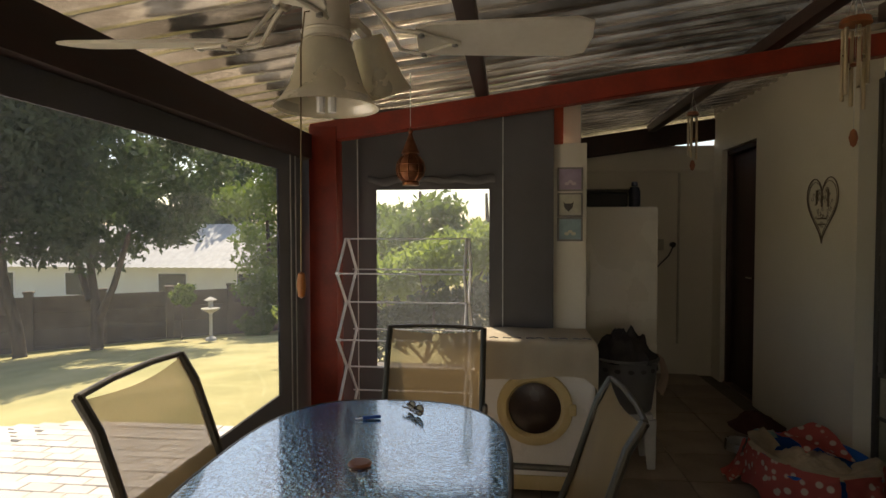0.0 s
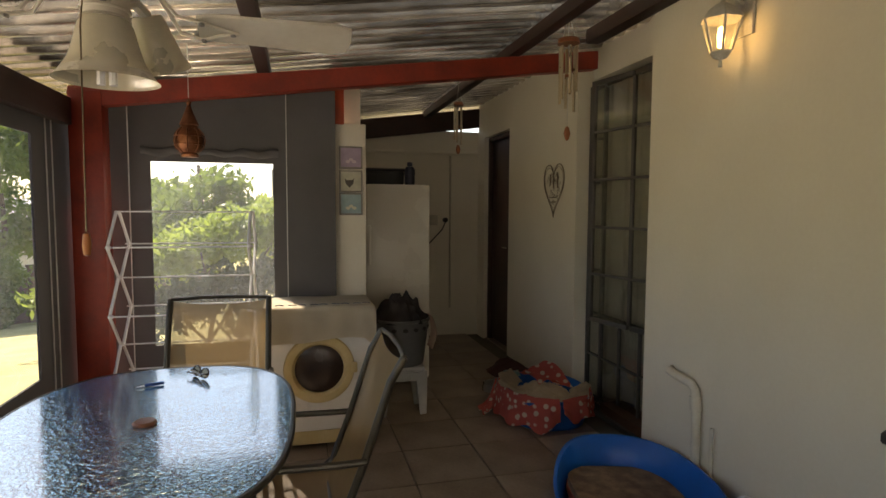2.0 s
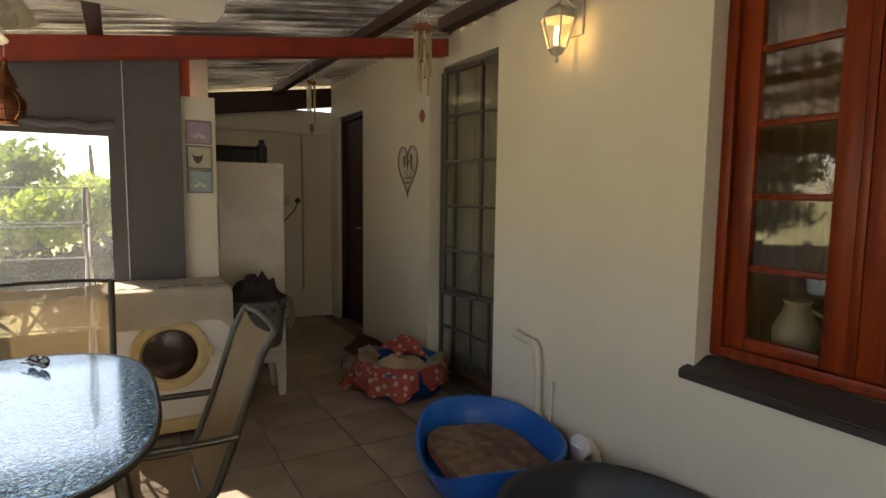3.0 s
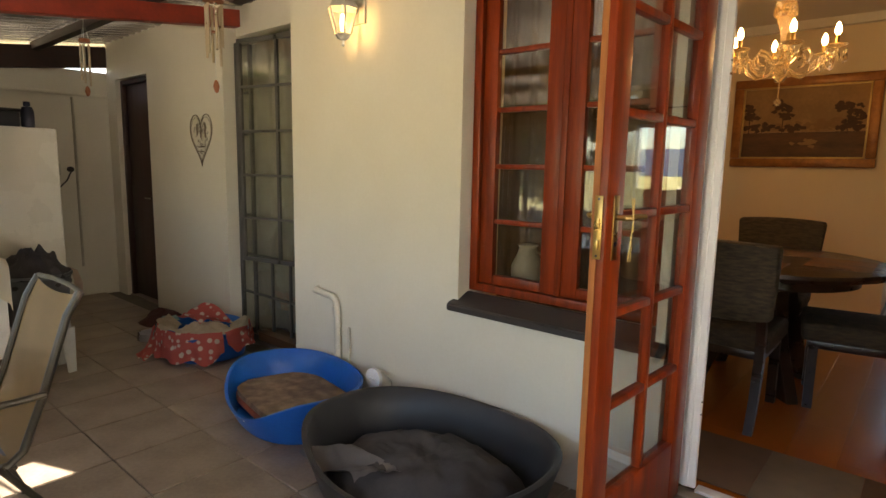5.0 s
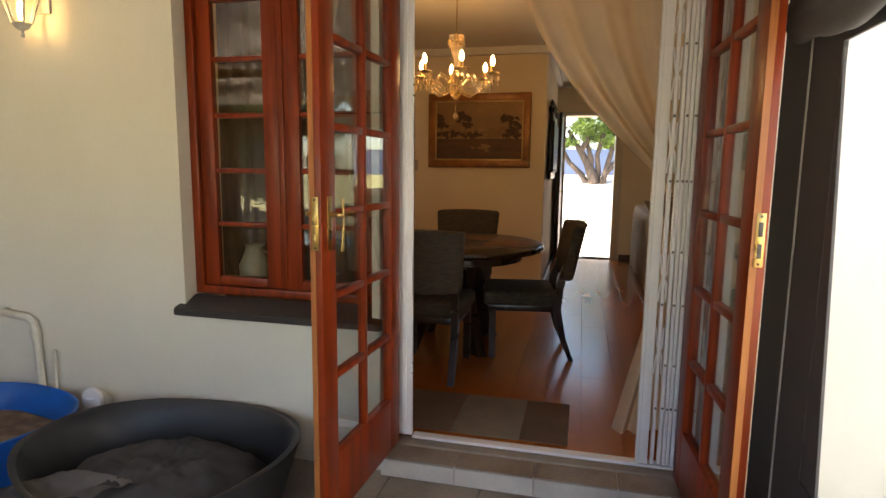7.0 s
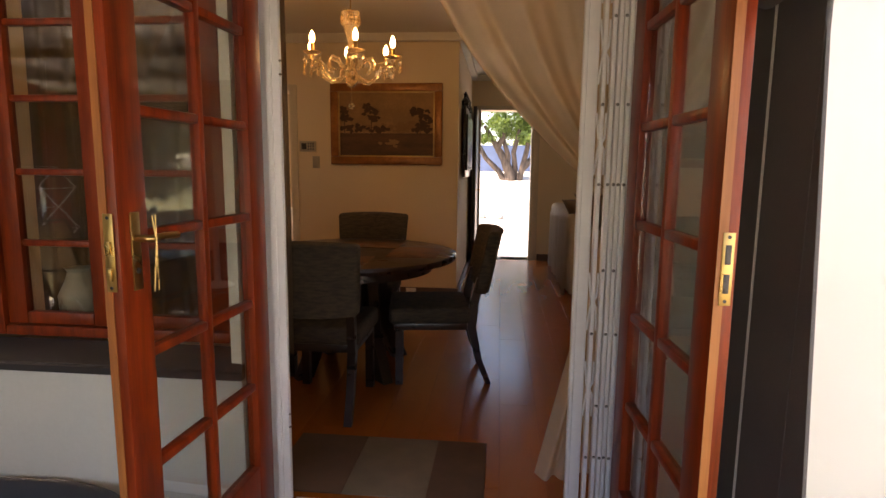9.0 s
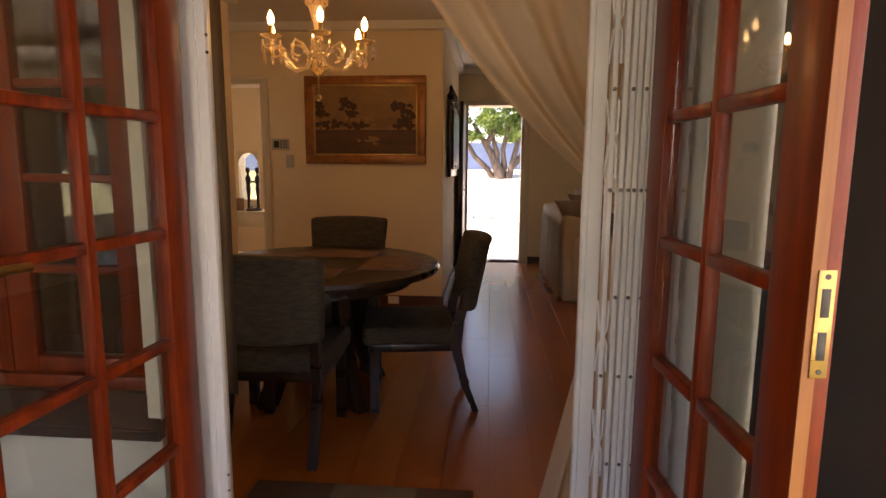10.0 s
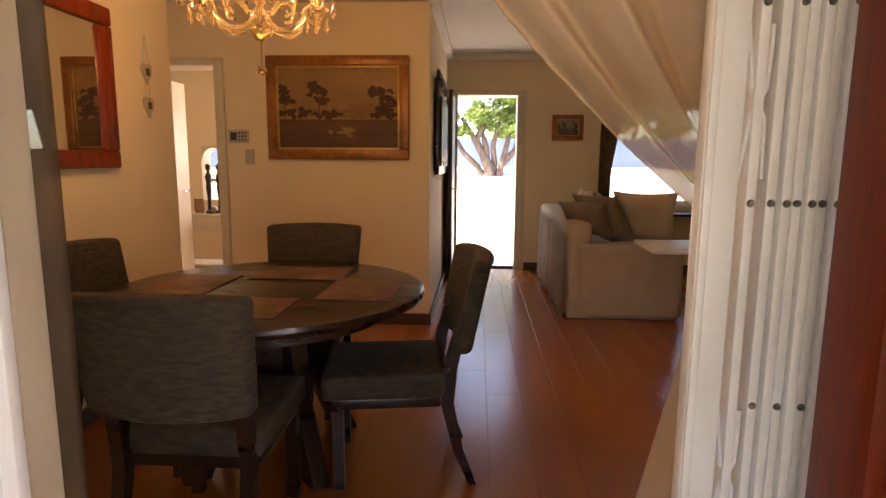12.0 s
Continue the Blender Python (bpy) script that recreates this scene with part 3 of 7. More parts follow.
tree((-7.35, 12.2, -1.45), [[(0, 0, -0.05), (0.03, 0, 0.7), (0.0, 0, 1.2)]], crown_clumps(6, 9, 0.28, 0.28, 1.1, 1.65, 0.14), 700, 0.05, 6, leaf_mid, "thin young shrub before the wall", r=0.025)
for q in range(7):
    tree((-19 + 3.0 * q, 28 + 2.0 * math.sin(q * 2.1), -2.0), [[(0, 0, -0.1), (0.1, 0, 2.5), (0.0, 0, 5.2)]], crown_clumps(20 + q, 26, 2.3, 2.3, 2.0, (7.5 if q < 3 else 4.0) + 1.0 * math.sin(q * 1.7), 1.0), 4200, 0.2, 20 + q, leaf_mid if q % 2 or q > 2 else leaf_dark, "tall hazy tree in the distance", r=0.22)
# hedge behind the end screen: lit leaf colour above, shaded leaf colour below
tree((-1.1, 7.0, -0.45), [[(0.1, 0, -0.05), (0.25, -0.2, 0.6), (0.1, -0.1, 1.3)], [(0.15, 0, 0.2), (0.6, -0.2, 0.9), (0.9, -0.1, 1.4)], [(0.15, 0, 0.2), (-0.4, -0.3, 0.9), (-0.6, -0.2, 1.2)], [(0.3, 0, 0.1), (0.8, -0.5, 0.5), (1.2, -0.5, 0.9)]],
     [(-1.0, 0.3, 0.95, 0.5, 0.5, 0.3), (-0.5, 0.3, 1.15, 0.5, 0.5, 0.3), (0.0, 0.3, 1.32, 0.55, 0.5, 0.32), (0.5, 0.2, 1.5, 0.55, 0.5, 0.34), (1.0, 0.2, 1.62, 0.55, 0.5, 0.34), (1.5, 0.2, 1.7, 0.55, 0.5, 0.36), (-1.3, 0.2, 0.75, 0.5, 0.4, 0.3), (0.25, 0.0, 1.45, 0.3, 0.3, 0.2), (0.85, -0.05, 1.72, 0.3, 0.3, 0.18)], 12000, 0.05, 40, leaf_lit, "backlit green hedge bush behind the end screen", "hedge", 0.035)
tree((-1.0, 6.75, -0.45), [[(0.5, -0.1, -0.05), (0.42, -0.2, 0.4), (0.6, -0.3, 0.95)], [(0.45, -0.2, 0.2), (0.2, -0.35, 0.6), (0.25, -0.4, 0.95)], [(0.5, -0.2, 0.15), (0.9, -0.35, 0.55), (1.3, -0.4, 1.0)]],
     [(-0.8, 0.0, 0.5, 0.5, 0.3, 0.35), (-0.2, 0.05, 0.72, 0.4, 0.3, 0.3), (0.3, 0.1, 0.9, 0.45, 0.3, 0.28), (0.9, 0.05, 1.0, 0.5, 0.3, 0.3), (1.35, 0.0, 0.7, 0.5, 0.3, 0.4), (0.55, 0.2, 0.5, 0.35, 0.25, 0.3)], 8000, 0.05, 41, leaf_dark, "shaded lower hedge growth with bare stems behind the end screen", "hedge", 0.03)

# garden wall of precast panels
wall_brown = mat("brown_precast", (0.16, 0.125, 0.1), (0.11, 0.085, 0.07), 0.95, scale=2.5, fine=40, bump=0.4)
gw = thing("garden_wall", "brown precast concrete garden wall with posts", "wall", (-8.7, 12.4, -1.45), kind="structure")
fa, fb = Vector((-15.0, 8.3, -1.5)), Vector((-2.2, 16.6, -1.5))
fd = (fb - fa)
yaw = math.degrees(math.atan2(fd.y, fd.x))
nb = 11
for k in range(nb + 1):
    p = fa + fd * k / nb
    post = part("post", obox(pose(p.x, p.y, p.z + 0.74, 0, 0, yaw), 0.16, 0.18, 1.58, 0.01), wall_brown, gw)
    part("post_cap", obox(pose(p.x, p.y, p.z + 1.55, 0, 0, yaw), 0.2, 0.22, 0.05, 0.008), wall_brown, post)
    if k < nb:
        c = fa + fd * (k + 0.5) / nb
        for j in range(4):
            part("panel", obox(pose(c.x, c.y, c.z + 0.17 + 0.365 * j, 0, 0, yaw), fd.length / nb - 0.165, 0.05, 0.36, 0.008), wall_brown, gw)

# the neighbour's white-roofed house
nh = thing("neighbour_house", "white neighbour house with a pale tiled roof behind the garden wall", "house", (-15, 22, -2.2))
part("wall", box(-22, -6.5, 20, 25, -2.2, 0.15), plaster_out, nh, smooth=None)
white_tile = mat("pale_roof_tile", (0.62, 0.6, 0.56), (0.5, 0.48, 0.45), 0.7, scale=4, fine=30)
roof_bm = bmesh.new()
for r in range(14):
    y0, z0 = 19.5 + 0.23 * r, 0.0 + 0.115 * r
    sheet(lambda u, v: (-22.5 + 16.5 * u, y0 + 0.26 * v, z0 + 0.13 * v + 0.03 * abs(math.sin(u * 165)) + 0.03), 330, 1, bm=roof_bm)
rf = part("roof", roof_bm, white_tile, nh, "pale tiled roof", smooth=None)
part("roof_back", box(-22.5, -6.0, 22.7, 25.5, 0.15, 1.6), white_tile, nh, smooth=None)
for wx in (-19.5, -16.2, -12.4, -9.3):
    w = part("window", box(wx - 0.6, wx + 0.6, 19.97, 20.02, -1.1, -0.15), white_gloss, nh)
    part("pane", box(wx - 0.54, wx + 0.54, 19.955, 19.968, -1.04, -0.21), mat("far_pane_%d" % int(-wx), (0.05, 0.06, 0.07), None, 0.15), w)

# bird bath
bb = thing("bird_bath", "pale stone bird bath standing on the lawn", "bird bath", (-6.3, 11.6, -1.4))
stone = mat("pale_stone", (0.5, 0.47, 0.42), None, 0.9, scale=12, fine=80)
bz = ground_z(-6.3, 11.6)
part("column", lathe([(0, 0), (0.12, 0.0), (0.11, 0.05), (0.035, 0.1), (0.03, 0.55), (0.05, 0.6), (0, 0.6)], (-6.3, 11.6, bz), 14), stone, bb)
part("bowl", lathe([(0, 0.61), (0.07, 0.61), (0.19, 0.68), (0.2, 0.7), (0.17, 0.69), (0, 0.65)], (-6.3, 11.6, bz), 18), stone, bb)
part("feeder", lathe([(0, 0.7), (0.05, 0.71), (0.05, 0.85), (0.14, 0.88), (0, 0.95)], (-6.3, 11.6, bz), 14), stone, bb)

# white yard wall beyond the near end screen
solid("yard_wall", box(-4.5, 1.95, -3.5, -3.3, -0.4, 2.6), plaster_out, "white plastered yard wall beyond the end screen", "wall", kind="structure")

# front yard
tree((16.0, -1.1, 1.02), [[(0, 0.0, -0.08), (0.0, 0.06, 0.25), (0.05, 0.2, 0.6), (0.0, 0.42, 0.95), (0.1, 0.75, 1.5)],
     [(0.05, -0.06, -0.05), (0.1, -0.1, 0.35), (0.0, -0.05, 0.8), (0.05, -0.2, 1.4)], [(0.0, -0.2, -0.05), (0.0, -0.3, 0.4), (0.1, -0.42, 0.9), (0.0, -0.5, 1.5)],
     [(0, 0.14, -0.05), (0.05, 0.35, 0.28), (0.0, 0.7, 0.62), (0.1, 1.0, 1.15)], [(0.1, 0.12, 0.3), (0.0, 0.1, 0.7), (0.1, 0.25, 1.2)], [(0, -0.3, 0.35), (0.1, -0.62, 0.7), (0.1, -0.8, 1.3)], [(0.0, 0.4, 0.9), (0.0, 0.25, 1.2), (0.1, 0.15, 1.6)]],
     crown_clumps(61, 20, 0.7, 1.5, 1.3, 2.6, 0.36) + [(0, 0.8, 1.15, 0.5, 0.4, 0.14), (0, -0.5, 1.2, 0.5, 0.4, 0.16)], 9000, 0.055, 60, leaf_mid, "gnarled front yard tree with several leaning stems", r=0.17)
solid("street_wall", box(17.4, 17.6, -9, 9, 0.6, 2.05), mat("blue_wall_paint", (0.11, 0.16, 0.3), (0.09, 0.13, 0.25), 0.85, scale=2), "blue painted front boundary wall", "wall", kind="structure")
for q in range(5):
    heap_at = (11.8 + 0.35 * (q % 3), -0.45 - 0.12 * q, ground_z(11.8, 0) + 0.03)
    solid("garden_stone", lathe([(0, 0.0), (0.09, 0.01), (0.11, 0.05), (0.07, 0.1), (0, 0.115)], heap_at, 9, squash=(1, 0.8)), stone, "pale stone edging a flower bed in the yard", "stone", group="yard stones")
for q in range(4):
    tree((21 + q, -7 + 4.2 * q, 0.8), [[(0, 0, -0.05), (0.1, 0, 2.0), (0.0, 0, 3.2)]], crown_clumps(70 + q, 18, 1.8, 1.8, 1.6, 4.6, 0.9), 2600, 0.16, 70 + q, leaf_mid, "green street tree behind the blue wall", r=0.18)

# ---- patio: doors, windows and fixtures of the house wall ----
def bars(m, w, h, cols, rows, stile, rail, low, bar, thick, root, wood, z_in=0.0):
    """A glazed leaf in its own x-z plane, x from 0 to w, z from 0 to h: stiles, rails, glazing bars, panes."""
    def piece(name, x0, x1, z0, z1, t=thick, material=wood, bevel=0.004):
        bm = box(x0, x1, -t / 2, t / 2, z0, z1, bevel)
        bm.transform(m)
        return part(name, bm, material, root)
    piece("stile", 0, stile, 0, h)
    piece("stile", w - stile, w, 0, h)
    piece("top_rail", stile + 0.0005, w - stile - 0.0005, h - rail, h - 0.001)
    piece("bottom_rail", stile + 0.0005, w - stile - 0.0005, 0.001, low)
    pw, ph = (w - 2 * stile) / cols, (h - rail - low) / rows
    for c in range(1, cols):
        x = stile + pw * c
        piece("glazing_bar", x - bar / 2, x + bar / 2, low + 0.0005, h - rail - 0.0005, thick * 0.8, bevel=0.006)
    for r in range(1, rows):
        z = low + ph * r
        for c in range(cols):
            piece("glazing_bar", stile + pw * c + bar * 0.5 * (c > 0) + 0.0005, stile + pw * (c + 1) - bar * 0.5 * (c < cols - 1) - 0.0005, z - bar / 2, z + bar / 2, thick * 0.78, bevel=0.006)
    for r in range(rows):
        for c in range(cols):
            p = piece("pane", stile + pw * c + 0.004, stile + pw * (c + 1) - 0.004, low + ph * r + 0.004, low + ph * (r + 1) - 0.004, 0.003, pane_m, 0)
            p.visible_shadow = False


def leaf(hinge, free, label, side):
    """A french door leaf from its hinge to its free edge."""
    h, f = Vector(hinge), Vector(free)
    yaw = math.degrees(math.atan2(f.y - h.y, f.x - h.x))
    m = pose(h.x, h.y, 0.105, 0, 0, yaw)
    w = (f - h).length
    root = thing("french_door", label, "door", (h.x, h.y, 0.105))
    bars(m, w, 2.075, 2, 6, 0.1, 0.1, 0.24, 0.026, 0.042, root, wood_orange)
    e = box(w + 0.0005, w + 0.003, -0.021, -0.002, 0.002, 2.073)
    e.transform(m)
    part("bare_edge", e, wood_pale, root, "paler bare wood edge")
    lever = side == "lever"
    for s in (-1, 1) if lever else ():
        b = box(w - 0.066, w - 0.036, s * 0.0215, s * 0.0255, 0.985, 1.165, 0.001)
        b.transform(m)
        pl = part("lock_plate", b, brass, root, "brass lock plate")
        g = tube([(w - 0.05, s * 0.025, 1.105), (w - 0.05, s * 0.055, 1.105), (w - 0.06, s * 0.064, 1.105), (w - 0.1, s * 0.066, 1.107), (w - 0.15, s * 0.062, 1.104)], 0.0085, 10)
        g.transform(m)
        part("handle", g, brass, pl, "brass lever handle")
        k = tube([(w - 0.05, s * 0.0256, 1.03), (w - 0.05, s * 0.028, 1.03)], 0.007, 10)
        k.transform(m)
        part("keyhole", k, sill_m, pl)
    if lever:
        for e in (-1, 1):
            b = tube([(w - 0.05 + 0.006 * e, 0.072, 1.16), (w - 0.05, 0.076, 1.1), (w - 0.05 - 0.008 * e, 0.07, 0.985)], 0.0018, 6)
            b.transform(m)
            part("brass_strip", b, brass, root, "thin brass strip hanging from the handle")
    z0, z1 = (0.99, 1.165) if lever else (1.0, 1.15)
    b = box(w + 0.003, w + 0.0055, -0.012, 0.012, z0, z1, 0.0008)
    b.transform(m)
    fp = part("faceplate", b, brass, root, "brass lock faceplate")
    for z in (z0 + 0.025, z0 + 0.085):
        b = box(w + 0.0056, w + (0.012 if lever else 0.0062), -0.006, 0.006, z, z + (0.028 if lever else 0.04), 0.0004)
        b.transform(m)
        part("latch", b, brass if lever else sill_m, fp)
    for z in (z0 + 0.009, z1 - 0.009):
        b = tube([(w + 0.0056, 0, z), (w + 0.0066, 0, z)], 0.004, 8)
        b.transform(m)
        part("screw", b, sill_m, fp)
    return root


leaf((1.965, 0.004), (1.256, 0.04), "varnished reddish-brown wooden french door leaf standing open", "lever")
leaf((1.965, -1.236), (1.277, -1.274), "varnished reddish-brown wooden french door leaf standing open, with a keep plate", "plain")

frame_d = thing("door_frame", "varnished reddish-brown wooden french door frame", "door frame", (2.0, -0.65, 0.1), kind="structure")
part("jamb", box(1.968, 2.008, 0.014, 0.044, 0.1, 2.2, 0.003), wood_orange, frame_d)
part("jamb", box(1.968, 2.01, -1.318, -1.262, 0.1, 2.2, 0.004), wood_orange, frame_d)
part("head", box(1.93, 2.045, -1.318, 0.018, 2.201, 2.238, 0.004), wood_orange, frame_d)

gate_s = thing("security_gate", "white powder-coated folding security gate, pushed aside", "security gate", (2.08, -0.65, 0.1))
part("left_channel", box(2.05, 2.074, -0.06, 0.012, 0.115, 2.2, 0.004), white_gloss, gate_s)
part("left_channel", box(2.042, 2.0495, -0.035, -0.012, 0.118, 2.2, 0.002), white_gloss, gate_s)
part("bottom_track", box(2.05, 2.1, -1.31, -0.061, 0.101, 0.114, 0.002), white_gloss, gate_s)
part("top_track", box(2.05, 2.1, -1.31, -0.061, 2.17, 2.2, 0.002), white_gloss, gate_s)
part("leading_post", box(2.046, 2.075, -1.118, -1.068, 0.118, 2.168, 0.004), white_gloss, gate_s)
part("post_lip", box(2.04, 2.0455, -1.082, -1.070, 0.12, 2.166, 0.002), white_gloss, gate_s)
rivet = mat("rivet_steel", (0.3, 0.29, 0.28), None, 0.3, metal=0.9)
for k, y in enumerate((-1.137, -1.166, -1.184, -1.2, -1.217, -1.233, -1.25, -1.265)):
    xf = 2.052 + 0.005 * (k % 2)
    b = part("upright", box(xf, 2.095, y - 0.0066, y + 0.0066, 0.118, 2.168, 0.0015), white_gloss, gate_s)
    for z in (0.37, 0.56, 0.82, 1.04, 1.328, 1.585, 1.86):
        if z in (0.37, 1.328) or k % 2 == (z in (0.56, 1.04, 1.86)):
            part("rivet", lathe([(0.0, 0.005), (0.003, 0.0045), (0.0055, 0.001), (0.0055, 0.0)], (0, 0, 0), 10), rivet, b, local=True).matrix_basis = Matrix.Translation((xf - where(b).translation.x, y - where(b).translation.y, z - where(b).translation.z)) @ pose(0, 0, 0, 0, -90, 0)
for z in (0.62, 0.93, 1.46, 1.75, 2.0):
    for e in (-1, 1):
        part("lattice_link", tube([(2.064, -1.121, z + 0.1 * e), (2.06, -1.129, z + 0.02 * e), (2.064, -1.15, z - 0.02 * e), (2.064, -1.152, z - 0.1 * e)], 0.0042, 6), white_gloss, gate_s)
for z in (0.42, 0.47, 1.685, 1.73):
    part("rivet", tube([(2.055, -0.061, z), (2.05, -0.061, z)], 0.005, 8, r2=0.003), rivet, gate_s)

gate_s.matrix_basis = pose(2.045, -0.65, 0.1)

win = thing("window_1", "reddish-brown varnished wooden cottage-pane window", "window", (1.95, 0.55, 0.75), kind="structure")
WXF = 1.95
for q in ((0.985, 1.028, 0.752, 2.2), (0.084, 0.125, 0.752, 2.2)):
    part("window_frame", box(WXF, WXF + 0.09, q[0], q[1], q[2], q[3], 0.004), wood_orange, win)
part("window_frame", box(WXF, WXF + 0.09, 0.126, 0.984, 2.16, 2.2, 0.004), wood_orange, win)
part("window_frame", box(WXF, WXF + 0.09, 0.126, 0.984, 0.752, 0.79, 0.004), wood_orange, win)
for y0, y1 in ((0.57, 0.982), (0.128, 0.54)):
    c = new("casement")
    c.parent = win
    bars(pose(WXF + 0.035, y0, 0.792, 0, 0, 90), y1 - y0, 1.366, 1, 5, 0.075, 0.045, 0.045, 0.024, 0.035, c, wood_orange)
part("mullion", box(WXF + 0.015, WXF + 0.08, 0.541, 0.569, 0.79, 2.16, 0.003), wood_orange, win)
bm = prism([(1.835, 0.66), (1.835, 0.692), (1.85, 0.702), (1.948, 0.748), (1.948, 0.701), (1.868, 0.701), (1.868, 0.66)], 0.03, 1.075, m=Matrix(((1, 0, 0, 0), (0, 0, 1, 0), (0, 1, 0, 0), (0, 0, 0, 1))))
for v in bm.verts:
    if v.co.x > 1.869:
        v.co.y = 0.083 if v.co.y < 0.5 else 1.027
bmesh.ops.bevel(bm, geom=bm.edges[:], offset=0.005, segments=2, affect="EDGES")
solid("window_sill", bm, sill_m, "black painted sloping window sill", "window sill", kind="structure")

# white plastic drain pipes
pvc = mat("cream_pvc_pipe", (0.7, 0.66, 0.56), None, 0.4, scale=4, fine=60, bump=0.05)
pipe = thing("waste_pipe", "cream plastic waste pipe bent down the house wall", "pipe", (1.84, 1.9, 0))
part("tube", tube([(1.868, 2.12, 0.6), (1.835, 2.1, 0.6), (1.83, 1.99, 0.592), (1.838, 1.945, 0.585), (1.845, 1.925, 0.56), (1.848, 1.915, 0.45), (1.848, 1.905, 0.0)], 0.021, 12), pvc, pipe)
part("collar", tube([(1.8465, 1.923, 0.53), (1.848, 1.916, 0.47)], 0.026, 12), pvc, pipe)
pipe2 = thing("thin_pipe", "thin cream pipe standing beside the waste pipe", "pipe", (1.85, 1.8, 0))
part("tube", tube([(1.85, 1.815, 0.0), (1.85, 1.815, 0.36), (1.85, 1.815, 0.42)], 0.009, 8), pvc, pipe2)
gully = thing("drain_gully", "white plastic drain inlet with a ribbed cap on the wall", "drain", (1.82, 1.5, 0.0))
part("elbow", tube([(1.84, 1.5, 0.0), (1.84, 1.5, 0.12), (1.825, 1.5, 0.18), (1.79, 1.5, 0.22), (1.765, 1.5, 0.225)], 0.043, 14), pvc, gully)
part("cap", tube([(1.769, 1.5, 0.225), (1.748, 1.5, 0.226)], 0.055, 18), white_gloss, gully)
part("cap_handle", box(1.74, 1.749, 1.475, 1.525, 0.219, 0.232, 0.002), white_gloss, gully)

# wall lantern
lamp_white = mat("weathered_white_metal", (0.62, 0.6, 0.55), (0.5, 0.48, 0.43), 0.5, scale=30, fine=120)
lant_glass = glass("lantern_glass", (1, 0.97, 0.9), 1.0, 0.03, 0.06)
bulb_glow = mat("warm_bulb", (1, 0.8, 0.5), None, 0.4, bump=0, emit=(1.0, 0.62, 0.22), power=6)
wl = thing("wall_lantern", "white metal outdoor wall lantern with a lit bulb", "wall lamp", (1.87, 1.735, 2.05))
LX, LY, LZ = 1.755, 1.735, 1.972
part("wall_plate", box(1.855, 1.87, LY - 0.05, LY + 0.05, LZ + 0.1, LZ + 0.32, 0.004), lamp_white, wl)
part("arm", tube([(1.856, LY, LZ + 0.23), (1.81, LY, LZ + 0.26), (1.77, LY, LZ + 0.26), (LX, LY, LZ + 0.225)], 0.009, 8), lamp_white, wl)
hexa = lambda r, z: [(LX + r * math.cos(math.pi / 3 * k), LY + r * math.sin(math.pi / 3 * k), z) for k in range(6)]
part("roof", lathe([(0.085, 0.155), (0.08, 0.165), (0.062, 0.19), (0.03, 0.215), (0.012, 0.225), (0, 0.235)], (LX, LY, LZ), 6), lamp_white, wl)
part("base", lathe([(0, -0.03), (0.01, -0.025), (0.006, 0.0), (0.03, 0.012), (0.042, 0.03), (0.04, 0.035), (0, 0.035)], (LX, LY, LZ), 6), lamp_white, wl)
for a, b in zip(hexa(0.042, LZ + 0.033), hexa(0.078, LZ + 0.156)):
    part("rib", tube([a, b], 0.005, 6), lamp_white, wl)
lo, hi = hexa(0.039, LZ + 0.036), hexa(0.074, LZ + 0.154)
for k in range(6):
    bm = bmesh.new()
    bm.faces.new([bm.verts.new(v) for v in (lo[k], lo[(k + 1) % 6], hi[(k + 1) % 6], hi[k])])
    p = part("pane", bm, lant_glass, wl, smooth=None)
    p.visible_shadow = False
bulb = part("bulb", lathe([(0, 0.045), (0.012, 0.05), (0.016, 0.09), (0.012, 0.125), (0, 0.135)], (LX, LY, LZ), 12), bulb_glow, wl, "glowing warm bulb")
bulb.visible_shadow = False
lamp("wall_lantern_light", "POINT", 0.045, (1.0, 0.65, 0.3), pose(LX, LY, LZ + 0.09), 0.012)

# steel gate in its recess
gate_glass = glass("rippled_glass", (0.92, 0.93, 0.9), 2.4, 0.02, 0.05, ripple=0.6)
sg = thing("steel_gate", "grey steel-framed gate with rippled panes, closed in its recess", "gate", (2.12, 2.95, 0.0))


def gate_bar(name, y0, y1, z0, z1, x=2.105, t=0.014):
    part(name, box(x - t, x + t, y0, y1, z0, z1, 0.003), steel_grey, sg)


gate_bar("stile", 2.372, 2.402, 0.03, 2.23, 2.13)
gate_bar("stile", 3.42, 3.45, 0.03, 2.23, 2.13)
gate_bar("stile", 3.24, 3.262, 0.061, 2.199, 2.13)
for q0, q1 in ((2.403, 3.239), (3.263, 3.419)):
    gate_bar("rail", q0, q1, 0.03, 0.06, 2.13)
    gate_bar("rail", q0, q1, 2.2, 2.23, 2.13)
gate_bar("transom", 2.403, 3.239, 0.63, 0.656, 2.13)
for z in (0.34, 0.64, 0.945, 1.25, 1.55, 1.85):
    gate_bar("side_rail", 3.263, 3.419, z, z + 0.016, 2.13, 0.01)
for y in (2.56, 2.79, 3.02):
    gate_bar("low_bar", y - 0.009, y + 0.009, 0.061, 0.629, 2.13, 0.01)
    part("pane", box(2.129, 2.132, y + 0.01, y + 0.219, 0.062, 0.628), gate_glass, sg, "rippled pane")
part("pane", box(2.129, 2.132, 2.404, 2.55, 0.062, 0.628), gate_glass, sg, "rippled pane")
for y0, y1 in ((2.403, 2.55), (2.57, 2.78), (2.80, 3.01), (3.03, 3.239)):
    gate_bar("low_rail", y0, y1, 0.34, 0.356, 2.13, 0.009)
part("side_pane", box(2.129, 2.132, 3.264, 3.418, 0.062, 2.199), gate_glass, sg, "rippled side light")
CM = pose(2.108, 2.405, 0.645, 0, 0, 101.5)
